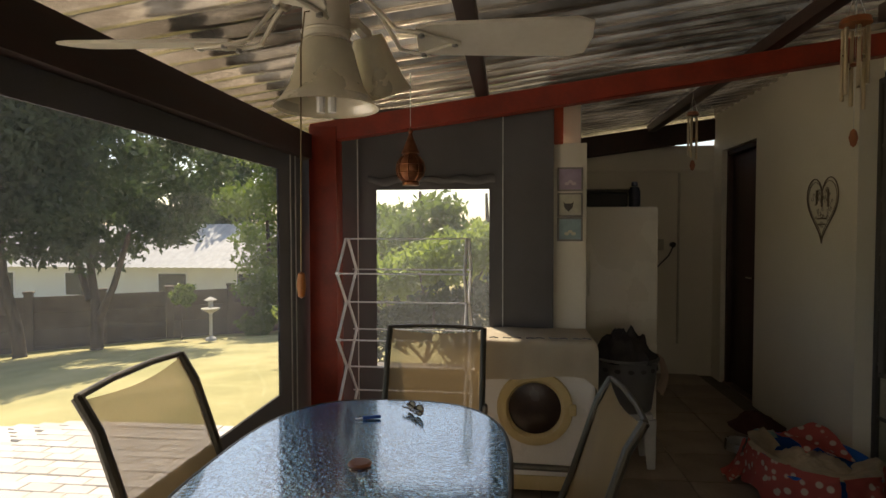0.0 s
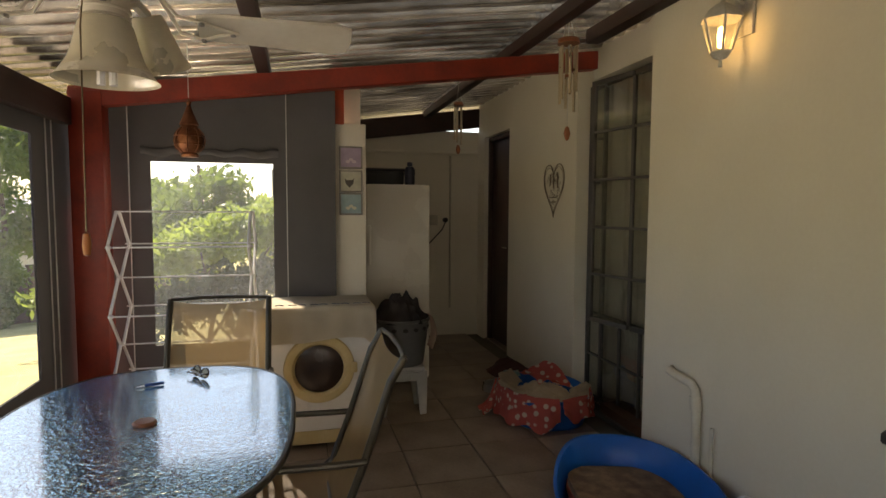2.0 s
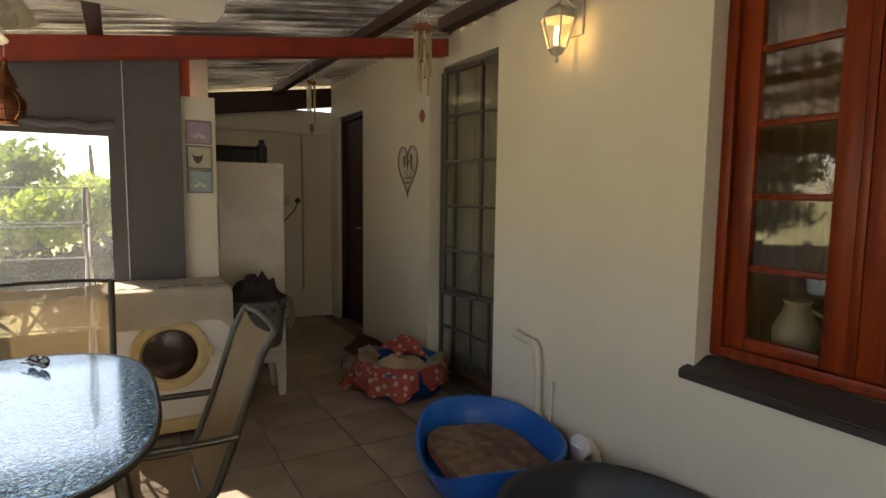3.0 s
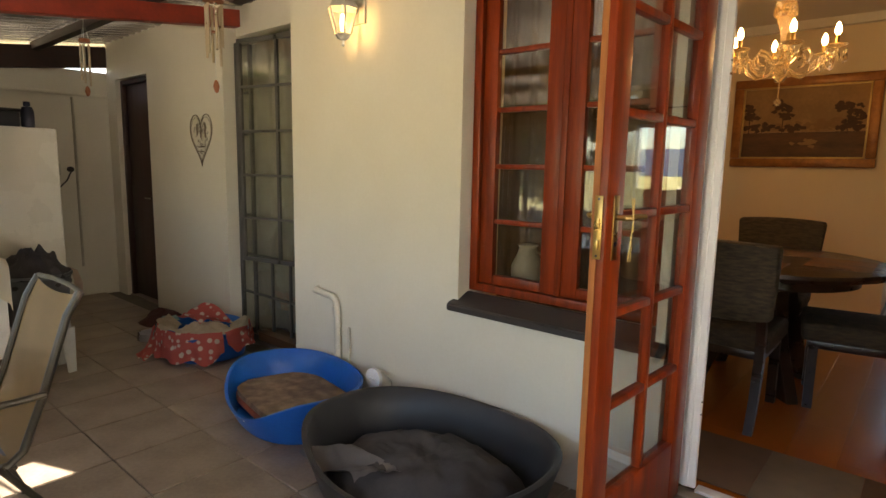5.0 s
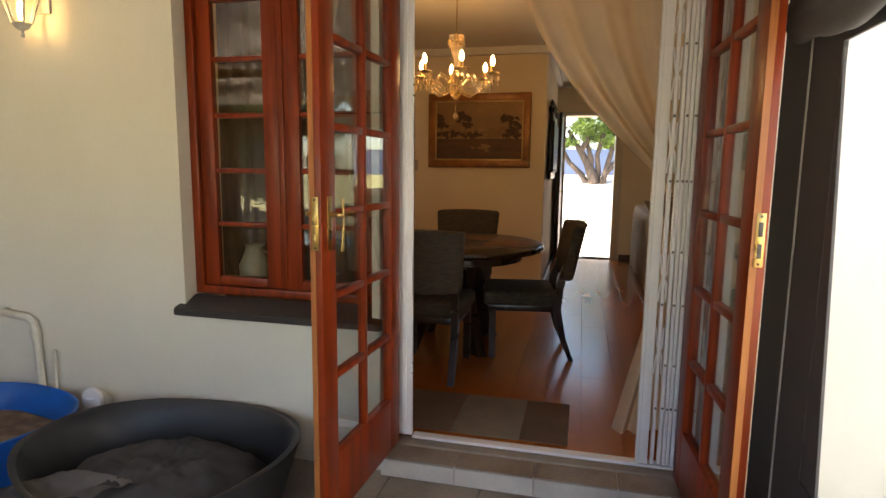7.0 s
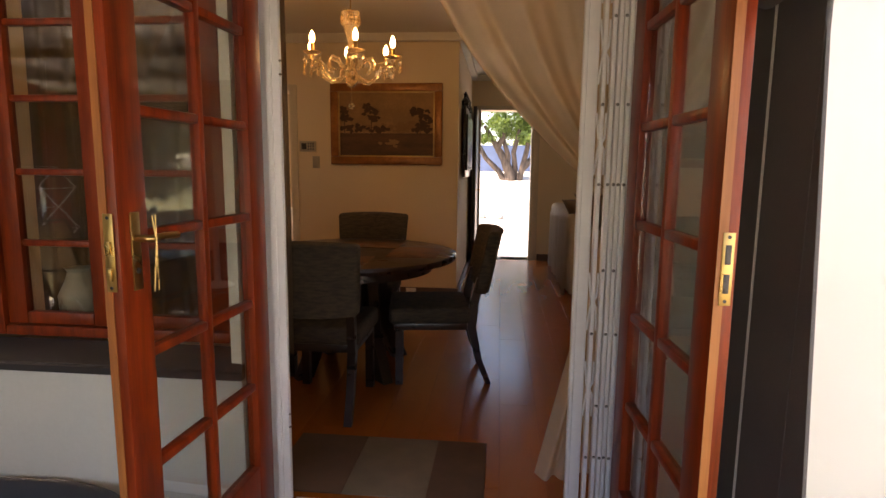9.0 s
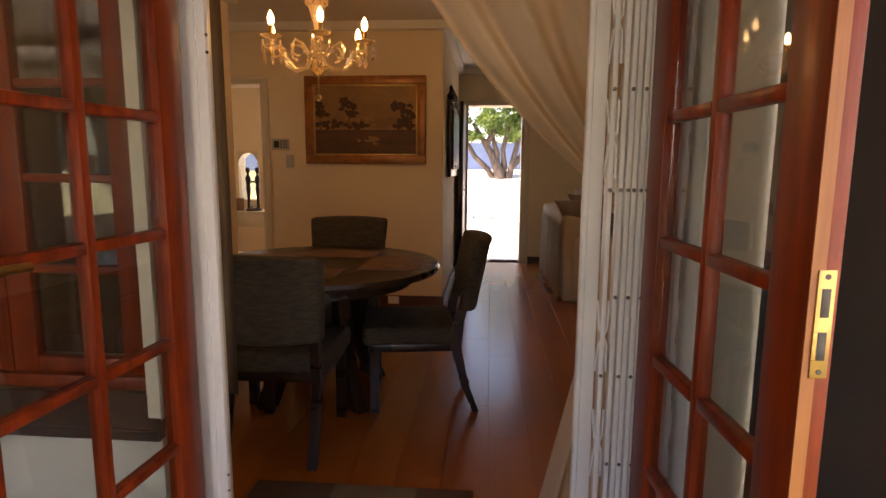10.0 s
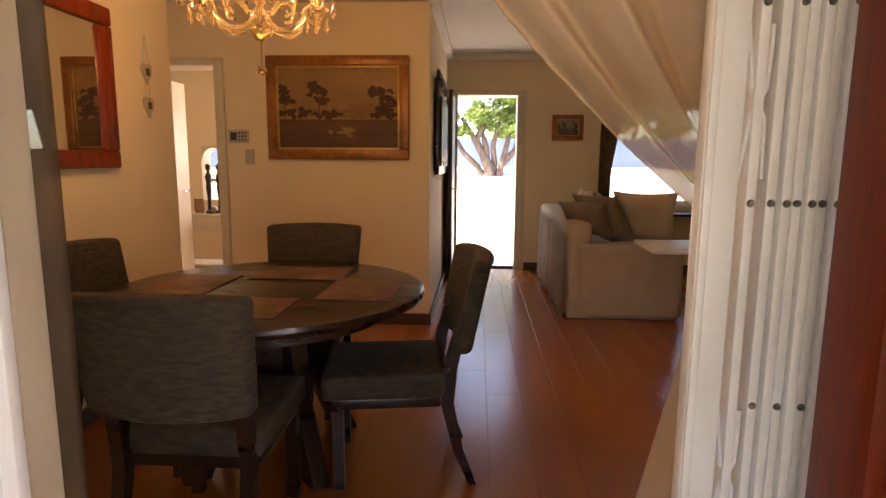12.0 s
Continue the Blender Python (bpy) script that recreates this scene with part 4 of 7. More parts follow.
CW, CH = 0.735, 1.545


def casement_bar(name, u0, u1, z0, z1, t=0.013):
    b = box(u0, u1, -t, t, z0, z1, 0.003)
    b.transform(CM)
    return part(name, b, steel_grey, sg)


casement_bar("casement_stile", 0, 0.03, 0, CH)
casement_bar("casement_stile", CW - 0.03, CW, 0, CH)
casement_bar("casement_bar", CW / 2 - 0.011, CW / 2 + 0.011, 0.031, CH - 0.031, 0.011)
for k in range(6):
    z = (CH - 0.03) * k / 5
    for u0, u1 in ((0.031, CW / 2 - 0.012), (CW / 2 + 0.012, CW - 0.031)):
        casement_bar("casement_rail", u0, u1, z, z + (0.03 if k in (0, 5) else 0.018), 0.012)
        if k < 5:
            b = box(u0, u1, -0.002, 0.002, z + (0.031 if k == 0 else 0.019), z + (CH - 0.03) / 5 - 0.001)
            b.transform(CM)
            part("pane", b, gate_glass, sg, "rippled pane")
b = tube([(CW - 0.015, 0.02, 0.02), (CW - 0.02, -0.03, 0.02), (CW - 0.1, -0.12, 0.02)], 0.006, 6)
b.transform(CM)
part("casement_stay", b, steel_grey, sg)
gate_bar("gate_step", 2.37, 3.448, -0.005, 0.029, 2.07, 0.04)

# net curtain behind the gate's panes
net_m = mat("grey_net_curtain", (0.5, 0.47, 0.39), (0.4, 0.375, 0.31), 0.9, scale=6, fine=180, bump=0.2)
gc = thing("gate_curtain", "greyish net curtain hanging behind the steel gate", "curtain", (2.2, 2.9, 0.1))
part("fabric", sheet(lambda u, v: (2.23 + 0.022 * math.sin(44 * u + 2 * math.sin(5 * u)) + 0.01 * math.sin(19 * u + v), 2.38 + 1.06 * u, 0.05 + 2.2 * v), 120, 10), net_m, gc, smooth=80)
part("curtain_rod", tube([(2.23, 2.372, 2.262), (2.23, 3.448, 2.262)], 0.008, 8), steel_grey, gc)

# back door
bd = thing("back_door", "dark brown wooden door, shut, beside the laundry corner", "door", (2.12, 5.14, 0.0))
bdm = mat("dark_brown_door", (0.055, 0.025, 0.02), None, 0.5, scale=4, fine=40, stretch=(4, 4, 0.4))
part("leaf", box(2.1, 2.14, 4.83, 5.45, 0.01, 2.07, 0.003), bdm, bd)
for q in ((4.785, 4.828), (5.452, 5.495)):
    part("door_frame", box(2.06, 2.15, q[0], q[1], 0.0, 2.115, 0.003), bdm, bd)
part("door_frame", box(2.06, 2.15, 4.829, 5.451, 2.072, 2.115, 0.003), bdm, bd)
part("handle", tube([(2.1, 4.9, 1.0), (2.05, 4.9, 1.0), (2.045, 4.92, 1.0), (2.045, 5.0, 1.0)], 0.008, 8), chrome, bd)

# heart-shaped wire wall decoration
heart_m = mat("rusty_wire", (0.2, 0.155, 0.115), None, 0.6, metal=0.5)
hw = thing("heart_decoration", "rusty wire heart wall decoration with cut-out figures", "wall decoration", (2.0, 3.8, 1.55))


def heart_pts(cy, cz, s, x, n=40, tall=1.25):
    out = []
    for k in range(n):
        a = 2 * math.pi * k / n
        out.append((x, cy + s * math.sin(a) ** 3, cz + s * tall * (13 * math.cos(a) - 5 * math.cos(2 * a) - 2 * math.cos(3 * a) - math.cos(4 * a)) / 16))
    return out


part("rim", tube(heart_pts(3.8, 1.55, 0.178, 2.012, tall=1.25), 0.0035, 8, closed=True), heart_m, hw)
part("inner_rim", tube(heart_pts(3.8, 1.55, 0.162, 2.012, tall=1.2), 0.002, 6, closed=True), heart_m, hw)
for dy, dz, h in ((-0.07, 0.04, 0.11), (0.06, 0.05, 0.09), (0.0, 0.02, 0.07)):
    part("figure", box(2.008, 2.014, 3.8 + dy - 0.009, 3.8 + dy + 0.009, 1.55 + dz - h / 2, 1.55 + dz + h / 2, 0.003), heart_m, hw)
rw = random.Random(31)
for q in range(46):
    f, a0 = math.sqrt(rw.random()), rw.uniform(0, 6.283)
    cy = 3.8 + 0.13 * f * math.sin(a0) ** 3
    cz = 1.55 + 0.16 * f * (13 * math.cos(a0) - 5 * math.cos(2 * a0) - 2 * math.cos(3 * a0)) / 16
    rr = rw.uniform(0.01, 0.02)
    part("scroll", tube([(2.012, cy + rr * (1 - 0.08 * k) * math.cos(a0 + 0.8 * k), cz + rr * (1 - 0.08 * k) * math.sin(a0 + 0.8 * k)) for k in range(9)], 0.0013, 5), heart_m, hw)
part("word_bar", box(2.008, 2.014, 3.75, 3.85, 1.46, 1.47, 0.002), heart_m, hw)
part("word_bar", box(2.008, 2.014, 3.76, 3.84, 1.425, 1.434, 0.002), heart_m, hw)


def wind_chime(at, n, length, r, disc, label, drop):
    x, y, z = at
    root = thing("wind_chime", label, "wind chime", (x, y, z - 0.3), group="wind chimes")
    cw = mat("chime_wood_%d" % n, (0.3, 0.1, 0.04), None, 0.5, scale=20)
    part("hanger", tube([(x, y, z + 0.02), (x, y, z)], 0.002, 6), cord_m, root)
    for k in range(3):
        a = 2.1 * k
        part("string", tube([(x, y, z), (x + r * math.cos(a), y + r * math.sin(a), z - 0.12)], 0.0015, 5), cord_m, root)
    part("disc", lathe([(0, -0.145), (disc, -0.145), (disc * 0.9, -0.12), (0, -0.112)], at, 16), cw, root, "wooden top disc")
    for k in range(n):
        a = 2 * math.pi * k / n + 0.3
        px, py = x + r * math.cos(a), y + r * math.sin(a)
        part("tube", tube([(px, py, z - 0.16), (px, py, z - 0.16 - length + 0.02 * k)], 0.008, 10), mat("chime_tube", (0.6, 0.5, 0.35), None, 0.3, metal=0.8) if k == 0 and "chime_tube" not in MATS else MATS["chime_tube"], root)
    part("clapper_string", tube([(x, y, z - 0.14), (x, y, z - drop)], 0.0012, 5), cord_m, root)
    part("clapper", lathe([(0, -0.02), (0.018, -0.018), (0.018, -0.008), (0, -0.006)], (x, y, z - 0.3), 12), cw, root)
    part("sail", lathe([(0, -0.04), (0.012, -0.03), (0.02, 0.0), (0.012, 0.03), (0, 0.04)], (x, y, z - drop), 10, squash=(1, 0.3)), cw, root, "wooden wind sail")


wind_chime((1.53, 2.62, 2.405), 6, 0.34, 0.045, 0.06, "brown wood wind chime with brass-coloured tubes under the roof", 0.62)
wind_chime((1.39, 4.3, 2.36), 5, 0.3, 0.03, 0.04, "small wind chime with metal tubes and a red sail", 0.5)

# ---- patio furniture ----
green_metal = mat("dark_green_bronze_metal", (0.066, 0.053, 0.034), (0.04, 0.036, 0.026), 0.38, metal=0.25, scale=10, fine=120)


def cloth_through(name, colour, clear, through_light, weave=220):
    """A woven cloth that lets light through."""
    m = mat(name, colour, tuple(v * 0.85 for v in colour), 0.9, scale=6, fine=weave, bump=0.3)
    n, l = m.node_tree.nodes, m.node_tree.links
    tl, tr = n.new("ShaderNodeBsdfTranslucent"), n.new("ShaderNodeBsdfTransparent")
    tl.inputs["Color"].default_value = (*[min(1, v * 1.3) for v in colour], 1)
    m1, m2 = n.new("ShaderNodeMixShader"), n.new("ShaderNodeMixShader")
    m1.inputs["Fac"].default_value, m2.inputs["Fac"].default_value = through_light, clear
    l.new(n["Principled BSDF"].outputs[0], m1.inputs[1])
    l.new(tl.outputs[0], m1.inputs[2])
    l.new(m1.outputs[0], m2.inputs[1])
    l.new(tr.outputs[0], m2.inputs[2])
    l.new(m2.outputs[0], n["Material Output"].inputs["Surface"])
    return m


sling_m = cloth_through("tan_sling", (0.34, 0.235, 0.115), 0.24, 0.25)
sheer_m = cloth_through("sheer_beige", (0.62, 0.5, 0.36), 0.08, 0.35, 160)


def sling_chair(m, label):
    root = thing("patio_chair", label, "chair", (0, 0, 0), group="patio chairs")
    for s in (-1, 1):
        y = 0.25 * s
        part("side_rail", tube([(0.24, y, 0.4), (0.22, y, 0.42), (0.0, y, 0.39), (-0.18, y, 0.38), (-0.23, y, 0.42), (-0.3, y, 0.6), (-0.38, y, 0.84), (-0.4, y, 0.9), (-0.45, y, 0.985)], 0.0155, 10), green_metal, root)
        part("front_leg", tube([(0.27, y * 1.08, 0.0), (0.26, y * 1.08, 0.3), (0.23, y * 1.08, 0.52), (0.15, y * 1.08, 0.6), (0.0, y * 1.08, 0.625), (-0.22, y * 1.08, 0.62), (-0.31, y * 1.06, 0.62)], 0.013, 10), green_metal, root)
        part("back_leg", tube([(-0.34, y * 1.06, 0.0), (-0.26, y * 1.05, 0.22), (-0.15, y * 1.04, 0.39)], 0.013, 10), green_metal, root)
        for fx in (0.27, -0.34):
            part("foot_cap", lathe([(0, 0), (0.018, 0.0), (0.018, 0.02), (0, 0.022)], (fx, y * 1.07, 0), 10), sill_m, root)
    part("top_rail", tube([(-0.45, -0.25, 0.985), (-0.46, -0.1, 0.992), (-0.46, 0.1, 0.992), (-0.45, 0.25, 0.985)], 0.01, 10), green_metal, root)
    for q in ((0.22, 0.4), (-0.2, 0.365)):
        part("stretcher", tube([(q[0], -0.25, q[1]), (q[0], 0.25, q[1])], 0.009, 8), green_metal, root)
    prof = [(0.24, 0.412), (0.15, 0.415), (0.0, 0.385), (-0.12, 0.37), (-0.2, 0.385), (-0.245, 0.44), (-0.31, 0.61), (-0.36, 0.76), (-0.395, 0.875), (-0.445, 0.975)]

    def fn(u, v):
        q = u * (len(prof) - 1)
        k = min(int(q), len(prof) - 2)
        f = q - k
        x, z = [prof[k][c] * (1 - f) + prof[k + 1][c] * f for c in (0, 1)]
        w = math.sin(math.pi * v)
        return (x + 0.012 * w * (u > 0.5), -0.245 + 0.49 * v, z - 0.018 * w)
    part("sling", sheet(fn, 27, 8), sling_m, root, "taut tan mesh sling", smooth=60)
    root.matrix_basis = m
    return root


first = sling_chair(pose(-0.548, 1.57, 0.001, 0, 0, 4), "patio chair with dark metal frame and tan mesh sling")
copy_thing(first, pose(-0.28, 2.36, 0.001, 0, 0, -91) @ Matrix.Diagonal((0.93, 0.93, 0.93, 1)))
copy_thing(first, pose(0.03, 1.77, 0.001, 0, 0, 181) @ Matrix.Diagonal((0.9, 0.9, 0.9, 1)))

table_glass = mat("rippled_blue_glass", (0.035, 0.25, 0.43), (0.02, 0.16, 0.3), 0.05, scale=26, fine=90, bump=0.0, spec=1.0, rvary=0.02, transmission=0.2, coat=1.0)
table_glass.node_tree.nodes["Principled BSDF"].inputs["IOR"].default_value = 2.6
table_glass.node_tree.nodes["Principled BSDF"].inputs["Coat IOR"].default_value = 2.6
for socket in ("Specular Tint", "Coat Tint"):
    table_glass.node_tree.nodes["Principled BSDF"].inputs[socket].default_value = (0.8, 0.94, 1.0, 1)
tn, tlk = table_glass.node_tree.nodes, table_glass.node_tree.links
vor = tn.new("ShaderNodeTexNoise")
vor.inputs["Scale"].default_value, vor.inputs["Detail"].default_value = 72, 1.0
tcn = tn.new("ShaderNodeTexCoord")
tlk.new(tcn.outputs["Object"], vor.inputs["Vector"])
tb = tn.new("ShaderNodeBump")
tb.inputs["Strength"].default_value, tb.inputs["Distance"].default_value = 0.85, 0.006
tlk.new(vor.outputs["Fac"], tb.inputs["Height"])
tlk.new(tb.outputs["Normal"], tn["Principled BSDF"].inputs["Normal"])
TX, TY = -0.345, 1.565
pt = thing("patio_table", "oval patio table with rippled bluish glass top and dark rim", "table", (TX, TY, 0))
part("glass_top", prism(oval(TX, TY, 0.425, 0.62, 64, 2.9), 0.722, 0.73), table_glass, pt, "rippled bluish glass")
part("rim", tube([(x, y, 0.722) for x, y in oval(TX, TY, 0.43, 0.626, 72, 2.9)], 0.0095, 10, closed=True), green_metal, pt)
for sx in (-1, 1):
    for sy in (-1, 1):
        part("leg", tube([(TX + 0.37 * sx, TY + 0.5 * sy, 0.0), (TX + 0.36 * sx, TY + 0.48 * sy, 0.5), (TX + 0.33 * sx, TY + 0.44 * sy, 0.71)], 0.018, 10), green_metal, pt)
part("cross_rail", tube([(TX - 0.36, TY, 0.69), (TX + 0.36, TY, 0.69)], 0.012, 8), green_metal, pt)
plug = solid("parasol_plug", lathe([(0, 0), (0.032, 0), (0.034, 0.006), (0.028, 0.011), (0, 0.012)], (TX + 0.005, TY + 0.0, 0.7305), 20), mat("brown_plastic", (0.25, 0.1, 0.05), None, 0.4), "brown plastic parasol hole plug in the glass table", "plug")
sg2 = thing("sunglasses", "dark tortoiseshell sunglasses lying folded on the patio table", "sunglasses", (-0.3, 2.0, 0.731))
tort = mat("tortoiseshell", (0.05, 0.025, 0.015), None, 0.2)
SM = pose(-0.255, 2.03, 0.752, 0, 0, -52) @ pose(0, 0, 0, -18)
for k, cx in enumerate((-0.029, 0.029)):
    part("rim", tube([SM @ Vector((cx + 0.025 * math.cos(a * 0.5236), 0, 0.018 * math.sin(a * 0.5236))) for a in range(12)], 0.003, 6, closed=True), tort, sg2)
    part("lens", prism(oval(0, 0, 0.024, 0.017, 16), -0.001, 0.001, m=SM @ pose(cx, 0, 0, 90)), mat("dark_lens_%d" % k, (0.03, 0.018, 0.01), None, 0.05, bump=0), sg2)
part("bridge", tube([SM @ Vector(q) for q in ((-0.005, 0, 0.004), (0, -0.004, 0.008), (0.005, 0, 0.004))], 0.0025, 6), tort, sg2)
for e in (-1, 1):
    part("temple", tube([SM @ Vector((0.055 * e, 0, 0.004)), SM @ Vector((0.05 * e, -0.012, -0.002)), SM @ Vector((-0.05 * e, -0.025, -0.012))], 0.0028, 6), tort, sg2)
pen = thing("blue_pen", "blue plastic pen on the patio table", "pen", (-0.4, 1.95, 0.731))
part("barrel", tube([(-0.43, 1.945, 0.737), (-0.37, 1.965, 0.738)], 0.006, 8), mat("blue_plastic", (0.02, 0.09, 0.35), None, 0.3), pen)
part("tip", tube([(-0.43, 1.945, 0.737), (-0.455, 1.937, 0.736)], 0.004, 8, r2=0.001), white_gloss, pen)

# ---- ceiling fan ----
fan_white = mat("aged_white_enamel", (0.66, 0.62, 0.53), (0.58, 0.53, 0.44), 0.4, scale=6, fine=60)
shade_glass = mat("frosted_shade", (0.84, 0.77, 0.6), None, 0.3, scale=8, fine=60, transmission=0.35, bump=0.05)
FX, FY, FZ = -0.26, 1.05, 1.812
fan = thing("ceiling_fan", "white ceiling fan with four blades and a bell glass shade", "ceiling fan", (FX, FY, 2.1))
part("canopy", lathe([(0, 0.335), (0.06, 0.335), (0.055, 0.3), (0.02, 0.28), (0.012, 0.275), (0, 0.275)], (FX, FY, FZ + 0.045), 20), fan_white, fan)
part("down_rod", tube([(FX, FY, FZ + 0.16), (FX, FY, FZ + 0.33)], 0.012, 10), fan_white, fan)
part("motor", lathe([(0, 0.17), (0.05, 0.168), (0.09, 0.14), (0.1, 0.1), (0.095, 0.06), (0.07, 0.03), (0.045, 0.015), (0, 0.012)], (FX, FY, FZ), 28), fan_white, fan)
for k in range(10):
    a = math.pi / 5 * k
    part("motor_ornament", tube([(FX + 0.098 * math.cos(a), FY + 0.098 * math.sin(a), FZ + 0.11), (FX + 0.102 * math.cos(a + 0.15), FY + 0.102 * math.sin(a + 0.15), FZ + 0.08), (FX + 0.085 * math.cos(a + 0.3), FY + 0.085 * math.sin(a + 0.3), FZ + 0.045)], 0.005, 6), fan_white, fan)
part("light_fitter", lathe([(0, 0.014), (0.043, 0.012), (0.044, -0.03), (0.042, -0.06), (0.047, -0.066), (0, -0.066)], (FX, FY, FZ), 24), fan_white, fan)
part("fitter_band", tube([(FX + 0.044 * math.cos(a * 0.2618), FY + 0.044 * math.sin(a * 0.2618), FZ - 0.048) for a in range(24)], 0.003, 6, closed=True), fan_white, fan)
part("glass_shade", lathe([(0.044, -0.067), (0.05, -0.078), (0.058, -0.11), (0.068, -0.145), (0.088, -0.178), (0.097, -0.187), (0.092, -0.182), (0.064, -0.143), (0.053, -0.108), (0.04, -0.067)], (FX, FY, FZ), 32), shade_glass, fan, "frosted bell glass shade")
tilted = lathe([(0.03, 0.0), (0.034, -0.01), (0.042, -0.05), (0.05, -0.09), (0.062, -0.118), (0.058, -0.114), (0.046, -0.088), (0.038, -0.05), (0.026, 0.0)], (0, 0, 0), 28)
tilted.transform(pose(FX + 0.05, FY + 0.11, FZ - 0.02, 22, -12, 0))
part("glass_shade", tilted, shade_glass, fan, "frosted bell glass shade, tilted outwards")
part("shade_arm", tube([(FX + 0.02, FY + 0.035, FZ - 0.02), (FX + 0.035, FY + 0.075, FZ - 0.005), (FX + 0.05, FY + 0.11, FZ - 0.018)], 0.012, 8), fan_white, fan)
bl = part("bulb", tube([(FX + 0.01, FY, FZ - 0.08), (FX + 0.01, FY, FZ - 0.195)], 0.008, 8), white_gloss, fan, "energy saver bulb")
tube_b = part("bulb", tube([(FX - 0.012, FY, FZ - 0.08), (FX - 0.012, FY, FZ - 0.195)], 0.008, 8), white_gloss, fan)
for k in range(4):
    r = pose(FX, FY, FZ, 0, 0, 90 * k + 4)
    b = prism([(0.17, -0.042), (0.2, -0.052), (0.455, -0.064), (0.485, -0.05), (0.492, 0.0), (0.485, 0.05), (0.455, 0.064), (0.2, 0.052), (0.17, 0.042)], -0.003, 0.003, bevel=0.0015, m=r @ pose(0, 0, -0.062, -13, 0, 0))
    blade = part("blade", b, fan_white, fan)
    for s in (-1, 1):
        part("blade_iron", tube([r @ Vector(p) for p in ((0.06, 0.0, 0.03), (0.1, 0.012 * s, -0.012), (0.135, 0.034 * s, -0.062 - 0.007 * s), (0.175, 0.038 * s, -0.07 - 0.008 * s), (0.215, 0.014 * s, -0.07 - 0.003 * s), (0.25, 0.0, -0.07))], 0.0042, 6), fan_white, blade)
    for q in ((0.18, 0.034, -0.008), (0.18, -0.034, 0.006), (0.24, 0.0, 0.0)):
        part("screw", lathe([(0, -0.078), (0.006, -0.076), (0.006, -0.07), (0, -0.07)], r @ Vector(q), 8), rivet, blade)
chain = thing("pull_chain", "bead pull chain with a wooden bead hanging from the fan", "pull chain", (FX - 0.02, FY - 0.05, 1.3))
part("chain", tube([(FX - 0.018, FY - 0.037, FZ - 0.02), (FX - 0.02, FY - 0.06, FZ - 0.03), (FX - 0.022, FY - 0.075, FZ - 0.1), (FX - 0.024, FY - 0.078, 1.325)], 0.0016, 6), mat("chain_metal", (0.2, 0.15, 0.09), None, 0.4, metal=0.8), chain)
part("bead", lathe([(0, -0.028), (0.006, -0.024), (0.0085, -0.005), (0.006, 0.016), (0, 0.02)], (FX - 0.024, FY - 0.078, 1.305), 12), mat("orange_bead", (0.42, 0.15, 0.04), None, 0.4), chain, "turned wooden bead")

# ---- hanging copper lantern ----
copper = mat("aged_copper", (0.3, 0.12, 0.06), (0.16, 0.06, 0.03), 0.38, metal=0.85, scale=20, fine=120)
hl = thing("hanging_lantern", "aged copper teardrop lantern hanging before the end screen", "lantern", (-0.395, 2.75, 1.62))
part("cord", tube([(-0.395, 2.75, 1.9), (-0.395, 2.75, roof_z(-0.395) - 0.004)], 0.002, 6), cord_m, hl)
part("body", lathe([(0, 0.0), (0.04, 0.0), (0.042, 0.012), (0.035, 0.02), (0.06, 0.045), (0.068, 0.08), (0.06, 0.115), (0.04, 0.14), (0.038, 0.15), (0.045, 0.155), (0.03, 0.19), (0.016, 0.225), (0.008, 0.25), (0.012, 0.26), (0, 0.285)], (-0.395, 2.75, 1.615), 24), copper, hl)
for k in range(8):
    a = math.pi / 4 * k
    part("rib", tube([(-0.395 + r * math.cos(a), 2.75 + r * math.sin(a), 1.615 + z) for r, z in ((0.037, 0.02), (0.063, 0.045), (0.071, 0.08), (0.063, 0.115), (0.042, 0.14))], 0.003, 6), copper, hl)
for z in (0.06, 0.1):
    part("band", tube([(-0.395 + 0.068 * math.cos(a * 0.3142), 2.75 + 0.068 * math.sin(a * 0.3142), 1.615 + z) for a in range(20)], 0.003, 6, closed=True), copper, hl)

# ---- drying rack ----
rack_white = mat("white_coated_wire", (0.75, 0.75, 0.76), None, 0.35, fine=100)
AY, AX0, AX1 = 3.08, -0.81, -0.14
dr = thing("drying_rack", "white folding concertina drying rack, opened, with bare rods", "drying rack", ((AX0 + AX1) / 2, AY, 0))
nodes = [1.35, 1.17, 1.0, 0.82, 0.64, 0.46, 0.28]
for ax in (AX0, AX1):
    for s in (-1, 1):
        for k, (z0, z1) in enumerate(zip(nodes, nodes[1:])):
            o0, o1 = (0, 0.17 * s) if k % 2 == 0 else (0.17 * s, 0)
            part("slat", tube([(ax + 0.006 * s, AY + o0, z0), (ax + 0.006 * s, AY + o1, z1)], 0.0085, 6), rack_white, dr)
        part("leg", tube([(ax + 0.006 * s, AY, 0.28), (ax + 0.006 * s, AY + 0.2 * s, 0.008)], 0.0085, 6), rack_white, dr)
for k, z in enumerate(nodes):
    for o in ((0,) if k % 2 == 0 else (-0.17, 0.17)):
        part("rod", tube([(AX0 - 0.015, AY + o, z), (AX1 + 0.015, AY + o, z)], 0.0045, 6), rack_white, dr)
for sx in (AX0, AX1):
    for z in (1.17, 0.82):
        part("joint", lathe([(0, -0.01), (0.012, -0.008), (0.012, 0.008), (0, 0.01)], (sx, AY - 0.17, z), 8), rack_white, dr)

